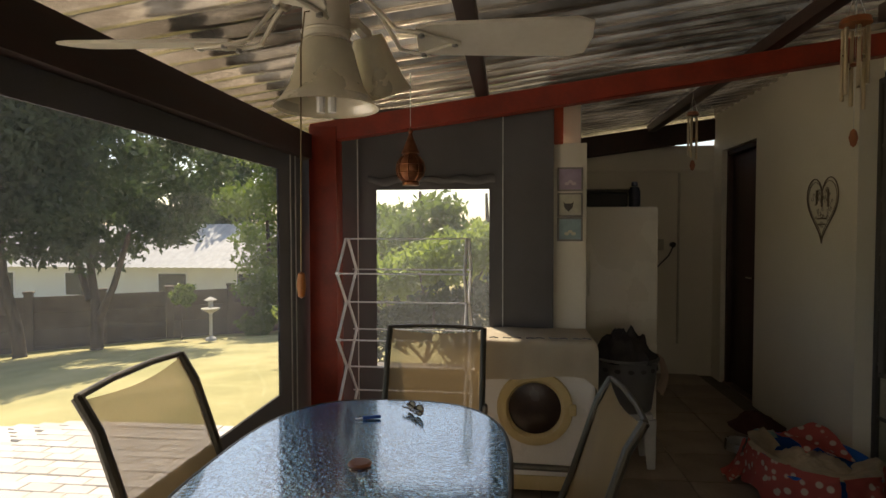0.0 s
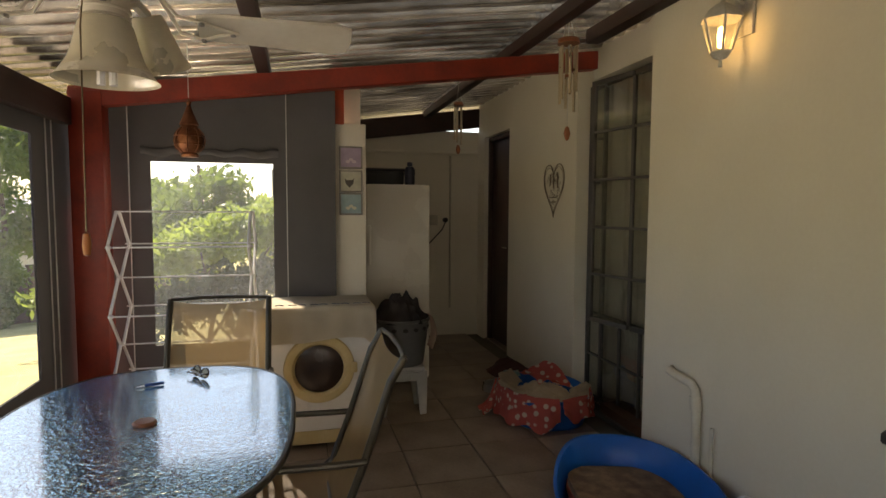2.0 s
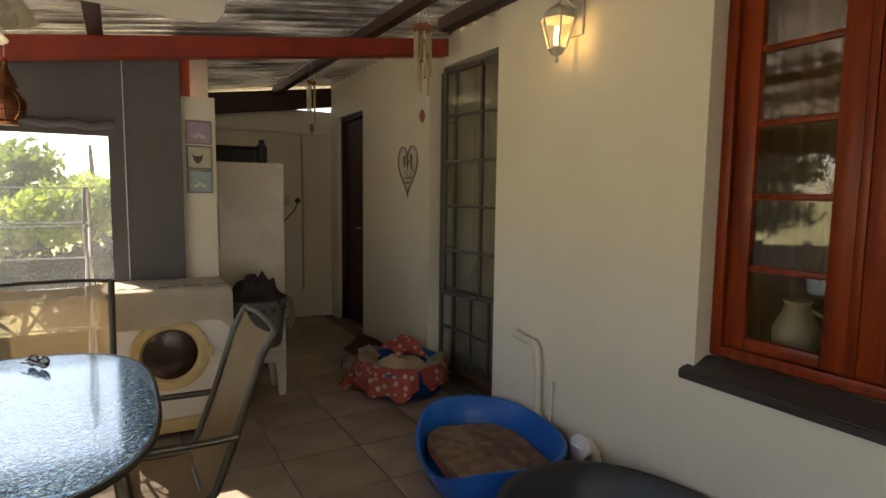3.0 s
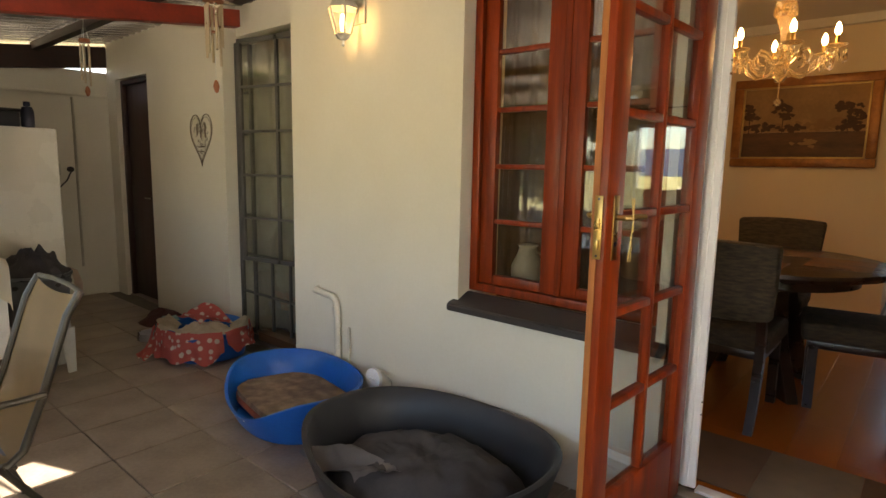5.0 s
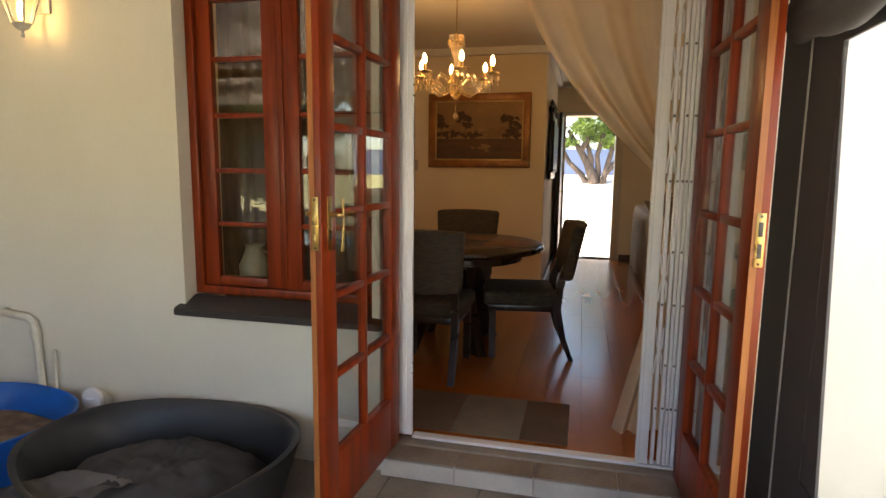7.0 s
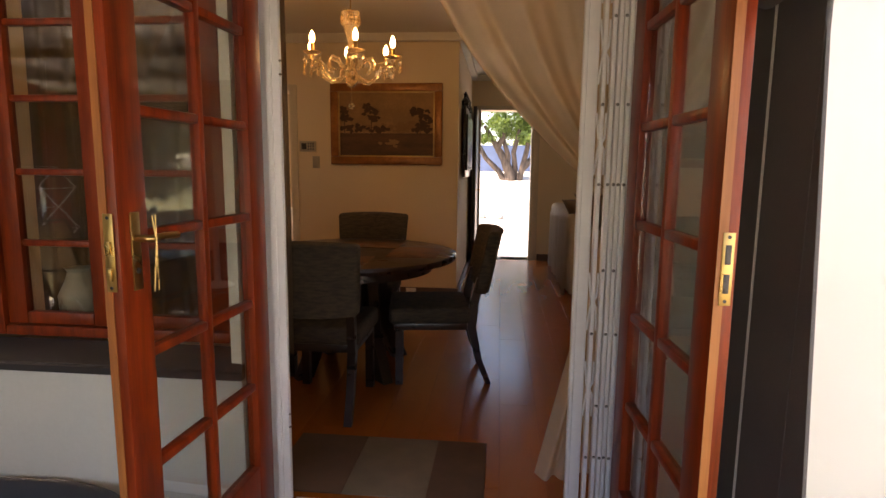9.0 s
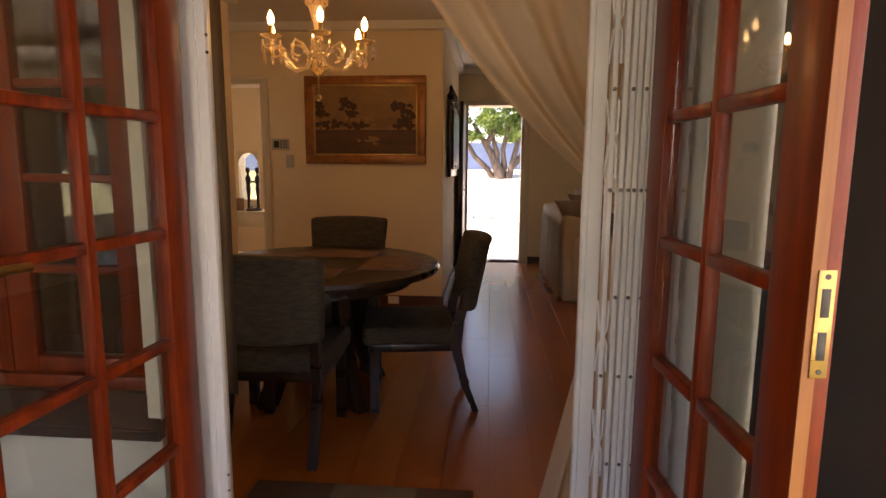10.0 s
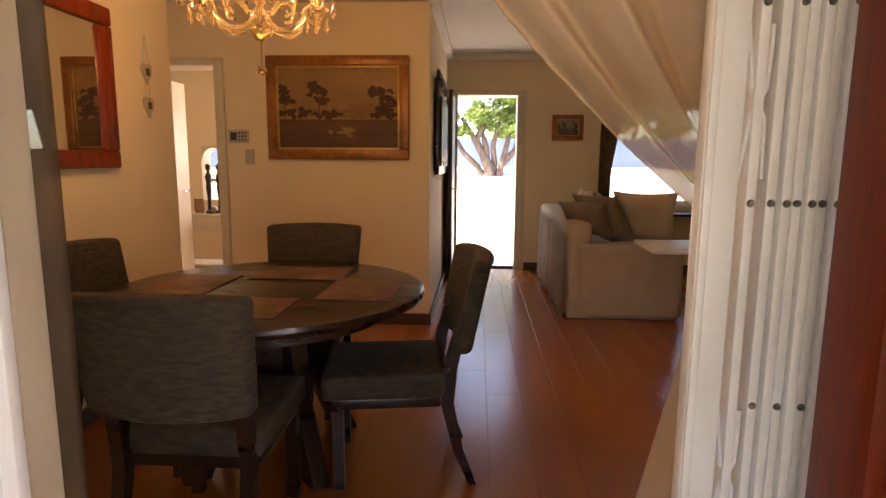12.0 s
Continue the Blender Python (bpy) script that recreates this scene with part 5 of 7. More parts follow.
# ---- tumble dryer and its cloth ----
dry_white = mat("white_enamel", (0.8, 0.79, 0.75), (0.75, 0.73, 0.68), 0.3, scale=3, fine=60, bump=0.03)
dry_cream = mat("yellowed_plastic", (0.62, 0.5, 0.26), (0.55, 0.43, 0.2), 0.4, scale=6, fine=60)
WX, WY = 0.22, 2.97
td = thing("tumble_dryer", "white tumble dryer with a cream ring round its dark round door", "tumble dryer", (WX, 3.18, 0))
part("cabinet", box(WX - 0.3, WX + 0.3, WY, WY + 0.41, 0.115, 0.82, 0.012), dry_white, td)
part("plinth", box(WX - 0.295, WX + 0.295, WY + 0.012, WY + 0.4, 0.035, 0.113, 0.006), dry_cream, td, "yellowed plinth panel")
for sx in (-0.25, 0.25):
    for yy in (WY + 0.05, WY + 0.36):
        part("foot", lathe([(0, 0), (0.02, 0), (0.016, 0.034), (0, 0.034)], (WX + sx, yy, 0.001), 10), sill_m, td)
ring = lathe([(0.135, 0.0), (0.19, 0.0), (0.196, 0.008), (0.19, 0.022), (0.17, 0.03), (0.15, 0.028), (0.135, 0.01)], (0, 0, 0), 40)
ring.transform(Matrix.Translation((WX - 0.005, WY - 0.0005, 0.475)) @ pose(0, 0, 0, 90))
door_r = part("door", ring, dry_cream, td, "cream ring door")
pn = lathe([(0, 0.02), (0.06, 0.018), (0.12, 0.01), (0.134, 0.004), (0.134, 0.0), (0, 0.0)], (0, 0, 0), 40)
pn.transform(Matrix.Translation((WX - 0.005, WY - 0.001, 0.475)) @ pose(0, 0, 0, 90))
part("door_window", pn, mat("dark_door_glass", (0.05, 0.03, 0.022), (0.03, 0.018, 0.014), 0.25), door_r, "dark brown window")
part("door_pull", box(WX + 0.165, WX + 0.205, WY - 0.032, WY - 0.006, 0.445, 0.505, 0.008), dry_cream, door_r)
part("control_strip", box(WX - 0.29, WX + 0.29, WY - 0.006, WY - 0.001, 0.71, 0.8, 0.002), dry_white, td)
linen = mat("cream_linen_cloth", (0.78, 0.71, 0.57), (0.7, 0.62, 0.48), 0.9, scale=5, fine=200, bump=0.4)


def cloth_fn(u, v):
    x = WX - 0.335 + 0.67 * u
    s = v * 0.62
    fold = 0.005 * math.sin(11 * u + 2 * math.sin(5 * u)) + 0.002 * math.sin(31 * u)
    if s < 0.41:
        y, z = WY + 0.40 - s, 0.824 + 0.006 * noise.noise(Vector((x * 6, s * 6, 0)))
    else:
        d = s - 0.41
        drop = 0.185 + 0.012 * math.sin(7 * u) + 0.07 * max(0, u - 0.86) / 0.14
        y, z = WY - 0.014 - 0.016 * (1.2 + math.sin(13 * u + 2 * math.sin(4 * u))) * (d / 0.21), 0.824 - drop * d / 0.21
    over = max(0.0, abs(x - WX) - 0.3)
    z -= over * 2.6
    x = WX + max(-0.31, min(0.31, x - WX)) + math.copysign(0.004, x - WX)
    return (x, y - abs(fold) * (s > 0.38), z)


cl = thing("table_cloth", "cream linen cloth draped over the tumble dryer", "cloth", (WX, 3.15, 0.82))
part("fabric", sheet(cloth_fn, 60, 34, 0.002), linen, cl, smooth=70)
emb = mat("grey_embroidery", (0.2, 0.2, 0.19), None, 0.9)
for q in range(9):
    bx = WX - 0.24 + 0.06 * q + 0.01 * (q % 2)
    part("embroidery", tube([(bx, WY + 0.03 + 0.01 * (q % 3), 0.832), (bx + 0.02, WY + 0.045 - 0.01 * (q % 2), 0.833), (bx + 0.045, WY + 0.03, 0.832)], 0.003, 5), emb, cl)

# ---- three small plaques on the pillar ----
for k, (z0, c, motif) in enumerate(((1.625, (0.38, 0.3, 0.4), "pale flower"), (1.475, (0.5, 0.48, 0.38), "dark fox face"), (1.33, (0.3, 0.4, 0.42), "pale boat"))):
    pl = thing("wall_plaque", "square painted plaque with a %s in grey frame" % motif, "wall plaque", (0.44, 3.455, z0), group="pillar plaques")
    part("frame", box(0.366, 0.514, 3.448, 3.459, z0, z0 + 0.142, 0.004), mat("plaque_frame_%d" % k, (0.25, 0.23, 0.21), None, 0.6), pl)
    part("picture", box(0.377, 0.503, 3.444, 3.449, z0 + 0.011, z0 + 0.131, 0.001), mat("plaque_paint_%d" % k, c, None, 0.7, scale=25), pl)
    mm = mat("plaque_motif_%d" % k, ((0.6, 0.5, 0.55), (0.08, 0.07, 0.06), (0.65, 0.6, 0.45))[k], None, 0.7)
    if k == 1:
        part("motif", prism([(-0.03, 0.03), (-0.018, 0.018), (0.018, 0.018), (0.03, 0.03), (0.024, -0.005), (0.0, -0.03), (-0.024, -0.005)], 0, 0.002, m=Matrix.Translation((0.43, 3.444, z0 + 0.06)) @ pose(0, 0, 0, 90)), mm, pl)
    else:
        for q in range(3):
            part("motif", prism(oval(0, 0, 0.014, 0.01, 10), 0, 0.002, m=Matrix.Translation((0.42 + 0.02 * q, 3.444, z0 + 0.045 + 0.012 * (q % 2))) @ pose(0, 0, 0, 90)), mm, pl)

# ---- laundry corner ----
fridge_w = mat("fridge_enamel", (0.7, 0.68, 0.6), (0.66, 0.63, 0.55), 0.28, scale=2, fine=60, bump=0.02)
fr = thing("fridge", "tall cream-white fridge with a rounded door", "fridge", (0.84, 4.3, 0))
part("body", box(0.6, 1.07, 4.06, 4.62, 0.03, 1.55, 0.01), fridge_w, fr)
part("door", box(0.6, 1.085, 4.0, 4.055, 0.06, 1.555, 0.015), fridge_w, fr)
part("door_seal", box(0.605, 1.078, 4.0555, 4.0595, 0.07, 1.54), sill_m, fr)
part("handle", box(0.612, 0.632, 3.975, 4.0, 0.95, 1.25, 0.006), fridge_w, fr)
for sx in (0.64, 1.03):
    part("foot", lathe([(0, 0), (0.02, 0), (0.018, 0.03), (0, 0.03)], (sx, 4.1, 0.001), 10), sill_m, fr)
navy = mat("navy_plastic", (0.012, 0.014, 0.035), None, 0.5)
toolbox = thing("storage_box", "dark box lying on top of the fridge", "box", (0.78, 4.2, 1.556))
part("body", box(0.62, 0.9, 4.08, 4.35, 1.557, 1.655, 0.012), mat("dark_box", (0.02, 0.02, 0.022), None, 0.6), toolbox)
part("lid", box(0.615, 0.905, 4.075, 4.355, 1.656, 1.675, 0.006), MATS["dark_box"], toolbox)
bottle = thing("spray_bottle", "dark blue plastic bottle on top of the fridge", "bottle", (0.95, 4.12, 1.556))
part("body", lathe([(0, 0.001), (0.038, 0.001), (0.04, 0.02), (0.04, 0.11), (0.03, 0.14), (0, 0.145)], (0.955, 4.14, 1.556), 16), navy, bottle)
part("cap", lathe([(0.02, 0.146), (0.022, 0.15), (0.02, 0.175), (0, 0.178)], (0.955, 4.14, 1.556), 12), navy, bottle)
stool_w = mat("grey_white_plastic", (0.5, 0.5, 0.48), None, 0.4, scale=6, fine=80)
st = thing("plastic_stool", "pale grey plastic stool under the laundry basket", "stool", (0.76, 3.5, 0))
part("seat", box(0.63, 0.91, 3.36, 3.64, 0.3, 0.335, 0.012), stool_w, st)
for sx in (-1, 1):
    for sy in (-1, 1):
        bm = prism([(-0.04, 0), (0.04, 0), (0.022, -0.3), (-0.022, -0.3)], -0.012, 0.012, bevel=0.003, m=Matrix.Translation((0.77 + 0.115 * sx, 3.5 + 0.13 * sy, 0.302)) @ pose(0, 0, 0, 90 - 6 * sy, 0, 0) @ pose(0, 0, 0, 0, 0, 4 * sx))
        part("leg", bm, stool_w, st)
part("apron", box(0.65, 0.89, 3.365, 3.375, 0.24, 0.299, 0.003), stool_w, st)
grey_pl = mat("dark_grey_plastic", (0.11, 0.115, 0.12), None, 0.45, scale=6, fine=80)
lb = thing("laundry_basket", "dark grey plastic laundry basket on the stool", "laundry basket", (0.77, 3.5, 0.336))
part("body", lathe([(0, 0.0), (0.15, 0.0), (0.155, 0.006), (0.19, 0.29), (0.2, 0.3), (0.2, 0.315), (0.186, 0.312), (0.145, 0.012), (0, 0.012)], (0.77, 3.5, 0.337), 28), grey_pl, lb)
for k in range(16):
    a = 2 * math.pi * k / 16
    m = Matrix.Translation((0.77 + 0.187 * math.cos(a), 3.5 + 0.187 * math.sin(a), 0.337 + 0.25)) @ pose(0, 0, 0, 0, 0, math.degrees(a)) @ pose(0, 0, 0, 0, 90, 0)
    part("vent_hole", prism(oval(0, 0, 0.013, 0.018, 10), -0.001, 0.003, m=m), sill_m, lb)


def heap(name, at, rx, ry, h, material, label, category, seed, rough=0.35):
    def fn(u, v):
        a, r = 2 * math.pi * u, v
        q = Vector((math.cos(a) * r * 2 + seed, math.sin(a) * r * 2, seed))
        f = 1 + rough * noise.noise(q * 1.7)
        return (at[0] + rx * r * math.cos(a) * f, at[1] + ry * r * math.sin(a) * f, at[2] + h * (1 - r * r) * (1 + rough * 1.5 * noise.noise(q * 2.3 + Vector((0, 0, 5)))) + 0.01 * noise.noise(q * 7))
    return solid(name, sheet(fn, 36, 12), material, label, category, smooth=70)


heap("laundry", (0.77, 3.5, 0.63), 0.185, 0.185, 0.16, mat("dark_clothes", (0.02, 0.018, 0.02), (0.035, 0.03, 0.03), 0.95, scale=9, fine=120, bump=0.5), "heap of dark clothes in the laundry basket", "laundry", 3.1)
peach = mat("peach_towel", (0.6, 0.45, 0.35), None, 0.95, fine=160, bump=0.5)
tw = thing("towel", "peach towel hanging over the basket's rim", "towel", (0.96, 3.45, 0.5))
part("fabric", sheet(lambda u, v: (0.955 + 0.03 * math.sin(3.1 * v) + 0.006 * math.sin(18 * u), 3.36 + 0.14 * u, 0.665 - 0.22 * v), 14, 12, 0.006), peach, tw, smooth=70)
pipe_m = mat("painted_pipe", (0.5, 0.47, 0.38), None, 0.5)
wp = thing("wall_pipe", "thin painted pipe running down the back wall", "pipe", (1.2, 5.7, 1.8))
part("tube", tube([(1.7, 5.7, 1.94), (1.7, 5.7, 0.3)], 0.012, 8), pipe_m, wp)
sh = thing("wall_shelf", "grey wall shelf above the fridge", "shelf", (1.2, 5.65, 1.8))
part("board", box(0.56, 1.3, 5.62, 5.715, 1.72, 1.79, 0.006), mat("dusty_grey_board", (0.26, 0.24, 0.2), None, 0.7), sh)

jb = thing("junction_box", "cream electrical socket box with a black plug on the back wall", "socket", (1.5, 5.7, 1.25))
part("box", box(1.42, 1.56, 5.675, 5.715, 1.2, 1.31, 0.006), pipe_m, jb)
part("plug", tube([(1.64, 5.7, 1.255), (1.64, 5.655, 1.255)], 0.026, 12), sill_m, jb, "black plug")
part("cable", tube([(1.64, 5.655, 1.24), (1.6, 5.66, 1.15), (1.48, 5.68, 1.02), (1.36, 5.69, 0.9), (1.28, 5.69, 0.6)], 0.007, 8), sill_m, jb, "black cable")
solid("wall_ledge", box(0.53, 2.005, 5.695, 5.7185, 1.955, 1.985, 0.004), plaster, "cream plaster ledge along the back wall", "ledge", kind="structure")

# ---- pet beds ----
def basket(name, at, rx, ry, h, dip, yaw, material, label, seg=56):
    """An oval plastic pet basket, its rim dipped at the front (local -x)."""
    root = thing(name, label, "pet bed", at)
    prof = [(0.0, 0.012), (0.80, 0.012), (0.86, 0.03), (0.93, 0.5), (0.99, 0.97), (1.02, 1.0), (1.045, 0.985), (1.04, 0.95), (0.97, 0.5), (0.9, 0.02), (0.82, 0.0), (0.0, 0.0)]
    m = pose(*at, 0, 0, yaw)
    bm = bmesh.new()
    rings = []
    for r, z in prof:
        ring = []
        for k in range(seg):
            a = 2 * math.pi * k / seg
            q = max(0.0, -math.cos(a)) ** 3
            hh = h * (1 - dip * q * (1 if abs(a - math.pi) < 1.2 else 1))
            zz = z * hh if z > 0.015 else z
            c, s = math.cos(a), math.sin(a)
            ring.append(bm.verts.new(m @ Vector((rx * r * math.copysign(abs(c) ** 0.85, c), ry * r * math.copysign(abs(s) ** 0.85, s), zz))))
        rings.append(ring)
    for a, b in zip(rings, rings[1:]):
        for k in range(seg):
            bm.faces.new((a[k], a[(k + 1) % seg], b[(k + 1) % seg], b[k]))
    bmesh.ops.remove_doubles(bm, verts=bm.verts, dist=1e-5)
    part("basket", bm, material, root, smooth=50)
    return root, m


def cushion(root, m, rx, ry, z, thick, material, seed, name="cushion", label=""):
    def fn(u, v):
        a = 2 * math.pi * u
        r = v
        c, s = math.cos(a), math.sin(a)
        q = Vector((c * r * 2.2, s * r * 2.2, seed))
        puff = (1 - r ** 4) * thick + 0.03 * noise.noise(q * 1.7) + 0.018 * abs(noise.noise(q * 4)) + 0.006 * noise.noise(q * 11)
        return m @ Vector((rx * r * c, ry * r * s, z + max(0.0, puff) * (r < 0.999)))
    return part(name, sheet(fn, 72, 26), material, root, label, smooth=70)


blue_pl = mat("blue_basket_plastic", (0.002, 0.12, 0.5), (0.002, 0.1, 0.42), 0.36, scale=6, fine=80, bump=0.05)
tweed = mat("brown_tweed", (0.27, 0.19, 0.12), (0.13, 0.085, 0.055), 0.95, scale=14, fine=150, bump=0.7)
b1, m1 = basket("pet_bed", (1.5, 1.86, 0.002), 0.305, 0.425, 0.235, 0.62, -10, blue_pl, "blue plastic pet basket with a worn brown cushion")
mat_m = m1 @ pose(0.01, 0, 0, 0, 3, 0)
part("cushion", prism(oval(0, 0, 0.245, 0.345, 44, 4.2), 0.078, 0.108, bevel=0.01, m=mat_m), tweed, b1, "worn flat brown tweed cushion", smooth=60)
part("stitch_label", obox(m1 @ pose(-0.302, -0.12, 0.085, 0, -12, 22), 0.004, 0.035, 0.01), white_gloss, b1, "small white maker's tag")
rust = mat("rust_red_edge", (0.3, 0.07, 0.03), (0.2, 0.05, 0.03), 0.95, scale=14, fine=120, bump=0.6)
part("cushion_edge", prism(oval(0, 0, 0.249, 0.349, 44, 4.2), 0.045, 0.0775, bevel=0.008, m=mat_m), rust, b1, "rust-red cushion edge", smooth=60)
black_pl = mat("black_basket_plastic", (0.025, 0.027, 0.03), (0.02, 0.021, 0.024), 0.45, scale=6, fine=80, bump=0.08)
b2, m2 = basket("pet_bed", (1.44, 0.835, 0.002), 0.385, 0.54, 0.26, 0.45, 4, black_pl, "large black oval pet basket with a dark rumpled cushion")
char = mat("charcoal_cushion", (0.06, 0.055, 0.055), (0.04, 0.037, 0.037), 0.95, scale=10, fine=160, bump=0.6)
cushion(b2, m2, 0.34, 0.465, 0.03, 0.13, char, 7.0, label="charcoal rumpled cushion")
greyc = mat("grey_blanket", (0.22, 0.2, 0.19), None, 0.95, scale=10, fine=160, bump=0.5)
part("blanket", sheet(lambda u, v: m2 @ Vector((-0.31 + 0.16 * v + 0.02 * math.sin(9 * u), 0.1 + 0.34 * u - 0.1 * v, 0.135 + 0.02 * math.sin(7 * u + 4 * v) + 0.03 * v + 0.02 * noise.noise(Vector((u * 5, v * 5, 3))))), 30, 20, 0.006), greyc, b2, "pale grey blanket edge", smooth=70)
b3, m3 = basket("pet_bed", (1.68, 3.2, 0.002), 0.27, 0.33, 0.2, 0.25, 0, blue_pl, "blue pet basket covered with a red floral blanket")
floral = mat("red_floral", (0.62, 0.08, 0.06), (0.5, 0.06, 0.05), 0.95, scale=8, fine=150, bump=0.4)
fleece = mat("cream_fleece", (0.6, 0.52, 0.38), (0.5, 0.42, 0.3), 0.95, scale=16, fine=160, bump=0.8)
fn_, fl_ = floral.node_tree.nodes, floral.node_tree.links
vr = fn_.new("ShaderNodeTexVoronoi")
vr.inputs["Scale"].default_value = 19
tco = fn_.new("ShaderNodeTexCoord")
fl_.new(tco.outputs["Object"], vr.inputs["Vector"])
rp = fn_.new("ShaderNodeValToRGB")
rp.color_ramp.elements[0].position, rp.color_ramp.elements[1].position = 0.27, 0.36
rp.color_ramp.elements[0].color, rp.color_ramp.elements[1].color = (0.8, 0.7, 0.6, 1), (0.62, 0.14, 0.115, 1)
fl_.new(vr.outputs["Distance"], rp.inputs["Fac"])
fl_.new(rp.outputs["Color"], fn_["Principled BSDF"].inputs["Base Color"])


def drape(a0, a1, mtl, name, seed, low=0.02, start=0.0, label=""):
    """Cloth that hangs over the basket's rim from angle a0 to a1, with a wavy hem."""
    def fn(u, v):
        a = a0 + (a1 - a0) * u
        edge = min(1.0, 6 * u, 6 * (1 - u))
        w = 0.03 * math.sin(9 * a + seed) + 0.02 * math.sin(23 * a + 2 * seed)
        n = noise.noise(Vector((3 * a, 4 * v, seed)))
        hem = low + 0.05 * (1 - edge) + 0.03 * math.sin(5 * a + seed) ** 2
        v = start + (1 - start) * v
        if v < 0.35:
            r, z = 0.8 + 0.24 * v / 0.35, 0.15 + 0.075 * (v / 0.35) ** 0.7
        else:
            f = (v - 0.35) / 0.65
            r, z = 1.05 + 0.05 * math.sqrt(f) + (w + 0.08) * f, 0.228 - (0.228 - hem) * f
        return m3 @ Vector((0.27 * (r + 0.03 * n) * math.cos(a), 0.33 * (r + 0.03 * n) * math.sin(a), max(0.006, z + 0.016 * n)))
    part(name, sheet(fn, 64, 22, 0.004), mtl, b3, label, smooth=70)


drape(2.5, 4.55, floral, "blanket", 1.0, 0.012, 0.3, "red and cream floral blanket")
drape(4.6, 5.9, floral, "blanket", 4.0, 0.07, 0.3, "red and cream floral blanket")
drape(1.75, 2.62, mat("teal_floral", (0.1, 0.33, 0.36), (0.5, 0.5, 0.42), 0.95, scale=14, fine=140, bump=0.4), "blanket_corner", 2.0, 0.05, 0.1, "teal floral corner")
cushion(b3, m3, 0.235, 0.29, 0.05, 0.13, fleece, 5.0, label="cream fleece lining")


def lining(u, v):
    a = 2.0 + 4.0 * u
    n = noise.noise(Vector((3 * a, 3 * v, 7.0)))
    r = 0.62 + 0.46 * v + 0.03 * math.sin(11 * a) * v
    return m3 @ Vector((0.27 * r * math.cos(a), 0.33 * r * math.sin(a), 0.17 + 0.075 * v ** 0.8 + 0.02 * n - 0.02 * max(0.0, v - 0.85) / 0.15))


part("lining", sheet(lining, 70, 14, 0.006), fleece, b3, "cream fleece turned over the rim", smooth=70)
part("blanket_fold", sheet(lambda u, v: m3 @ Vector((-0.02 + 0.25 * u - 0.05 * v, 0.02 + 0.25 * v, 0.2 + 0.035 * math.sin(5 * u + 4 * v) + 0.05 * v + 0.02 * noise.noise(Vector((4 * u, 4 * v, 1))))), 26, 22, 0.008), floral, b3, "red floral blanket end", smooth=70)
part("blanket_tail", sheet(lambda u, v: m3 @ Vector((-0.24 - 0.16 * u, 0.12 + 0.16 * v - 0.1 * u, 0.012 + 0.16 * (1 - u) ** 2.5 + 0.02 * math.sin(6 * v + 2 * u) ** 2)), 20, 16, 0.006), floral, b3, "red floral blanket corner on the floor", smooth=70)
steel = mat("steel_bowl", (0.5, 0.5, 0.5), None, 0.3, metal=0.9)
for q in ((1.55, 3.78), (1.78, 3.86)):
    solid("pet_bowl", lathe([(0, 0.004), (0.07, 0.004), (0.085, 0.05), (0.095, 0.052), (0.095, 0.046), (0.1, 0.0), (0, 0.0)], (q[0], q[1], 0.002), 24), steel, "steel pet bowl on the patio tiles", "bowl", group="pet bowls")
heap("folded_mat", (1.82, 4.2, 0.002), 0.18, 0.2, 0.1, mat("dark_red_mat", (0.07, 0.025, 0.022), None, 0.95, fine=140, bump=0.5), "dark red folded mat against the wall", "mat", 8.0, 0.2)

# ---- dining room ----
DZ = IN + 0.001


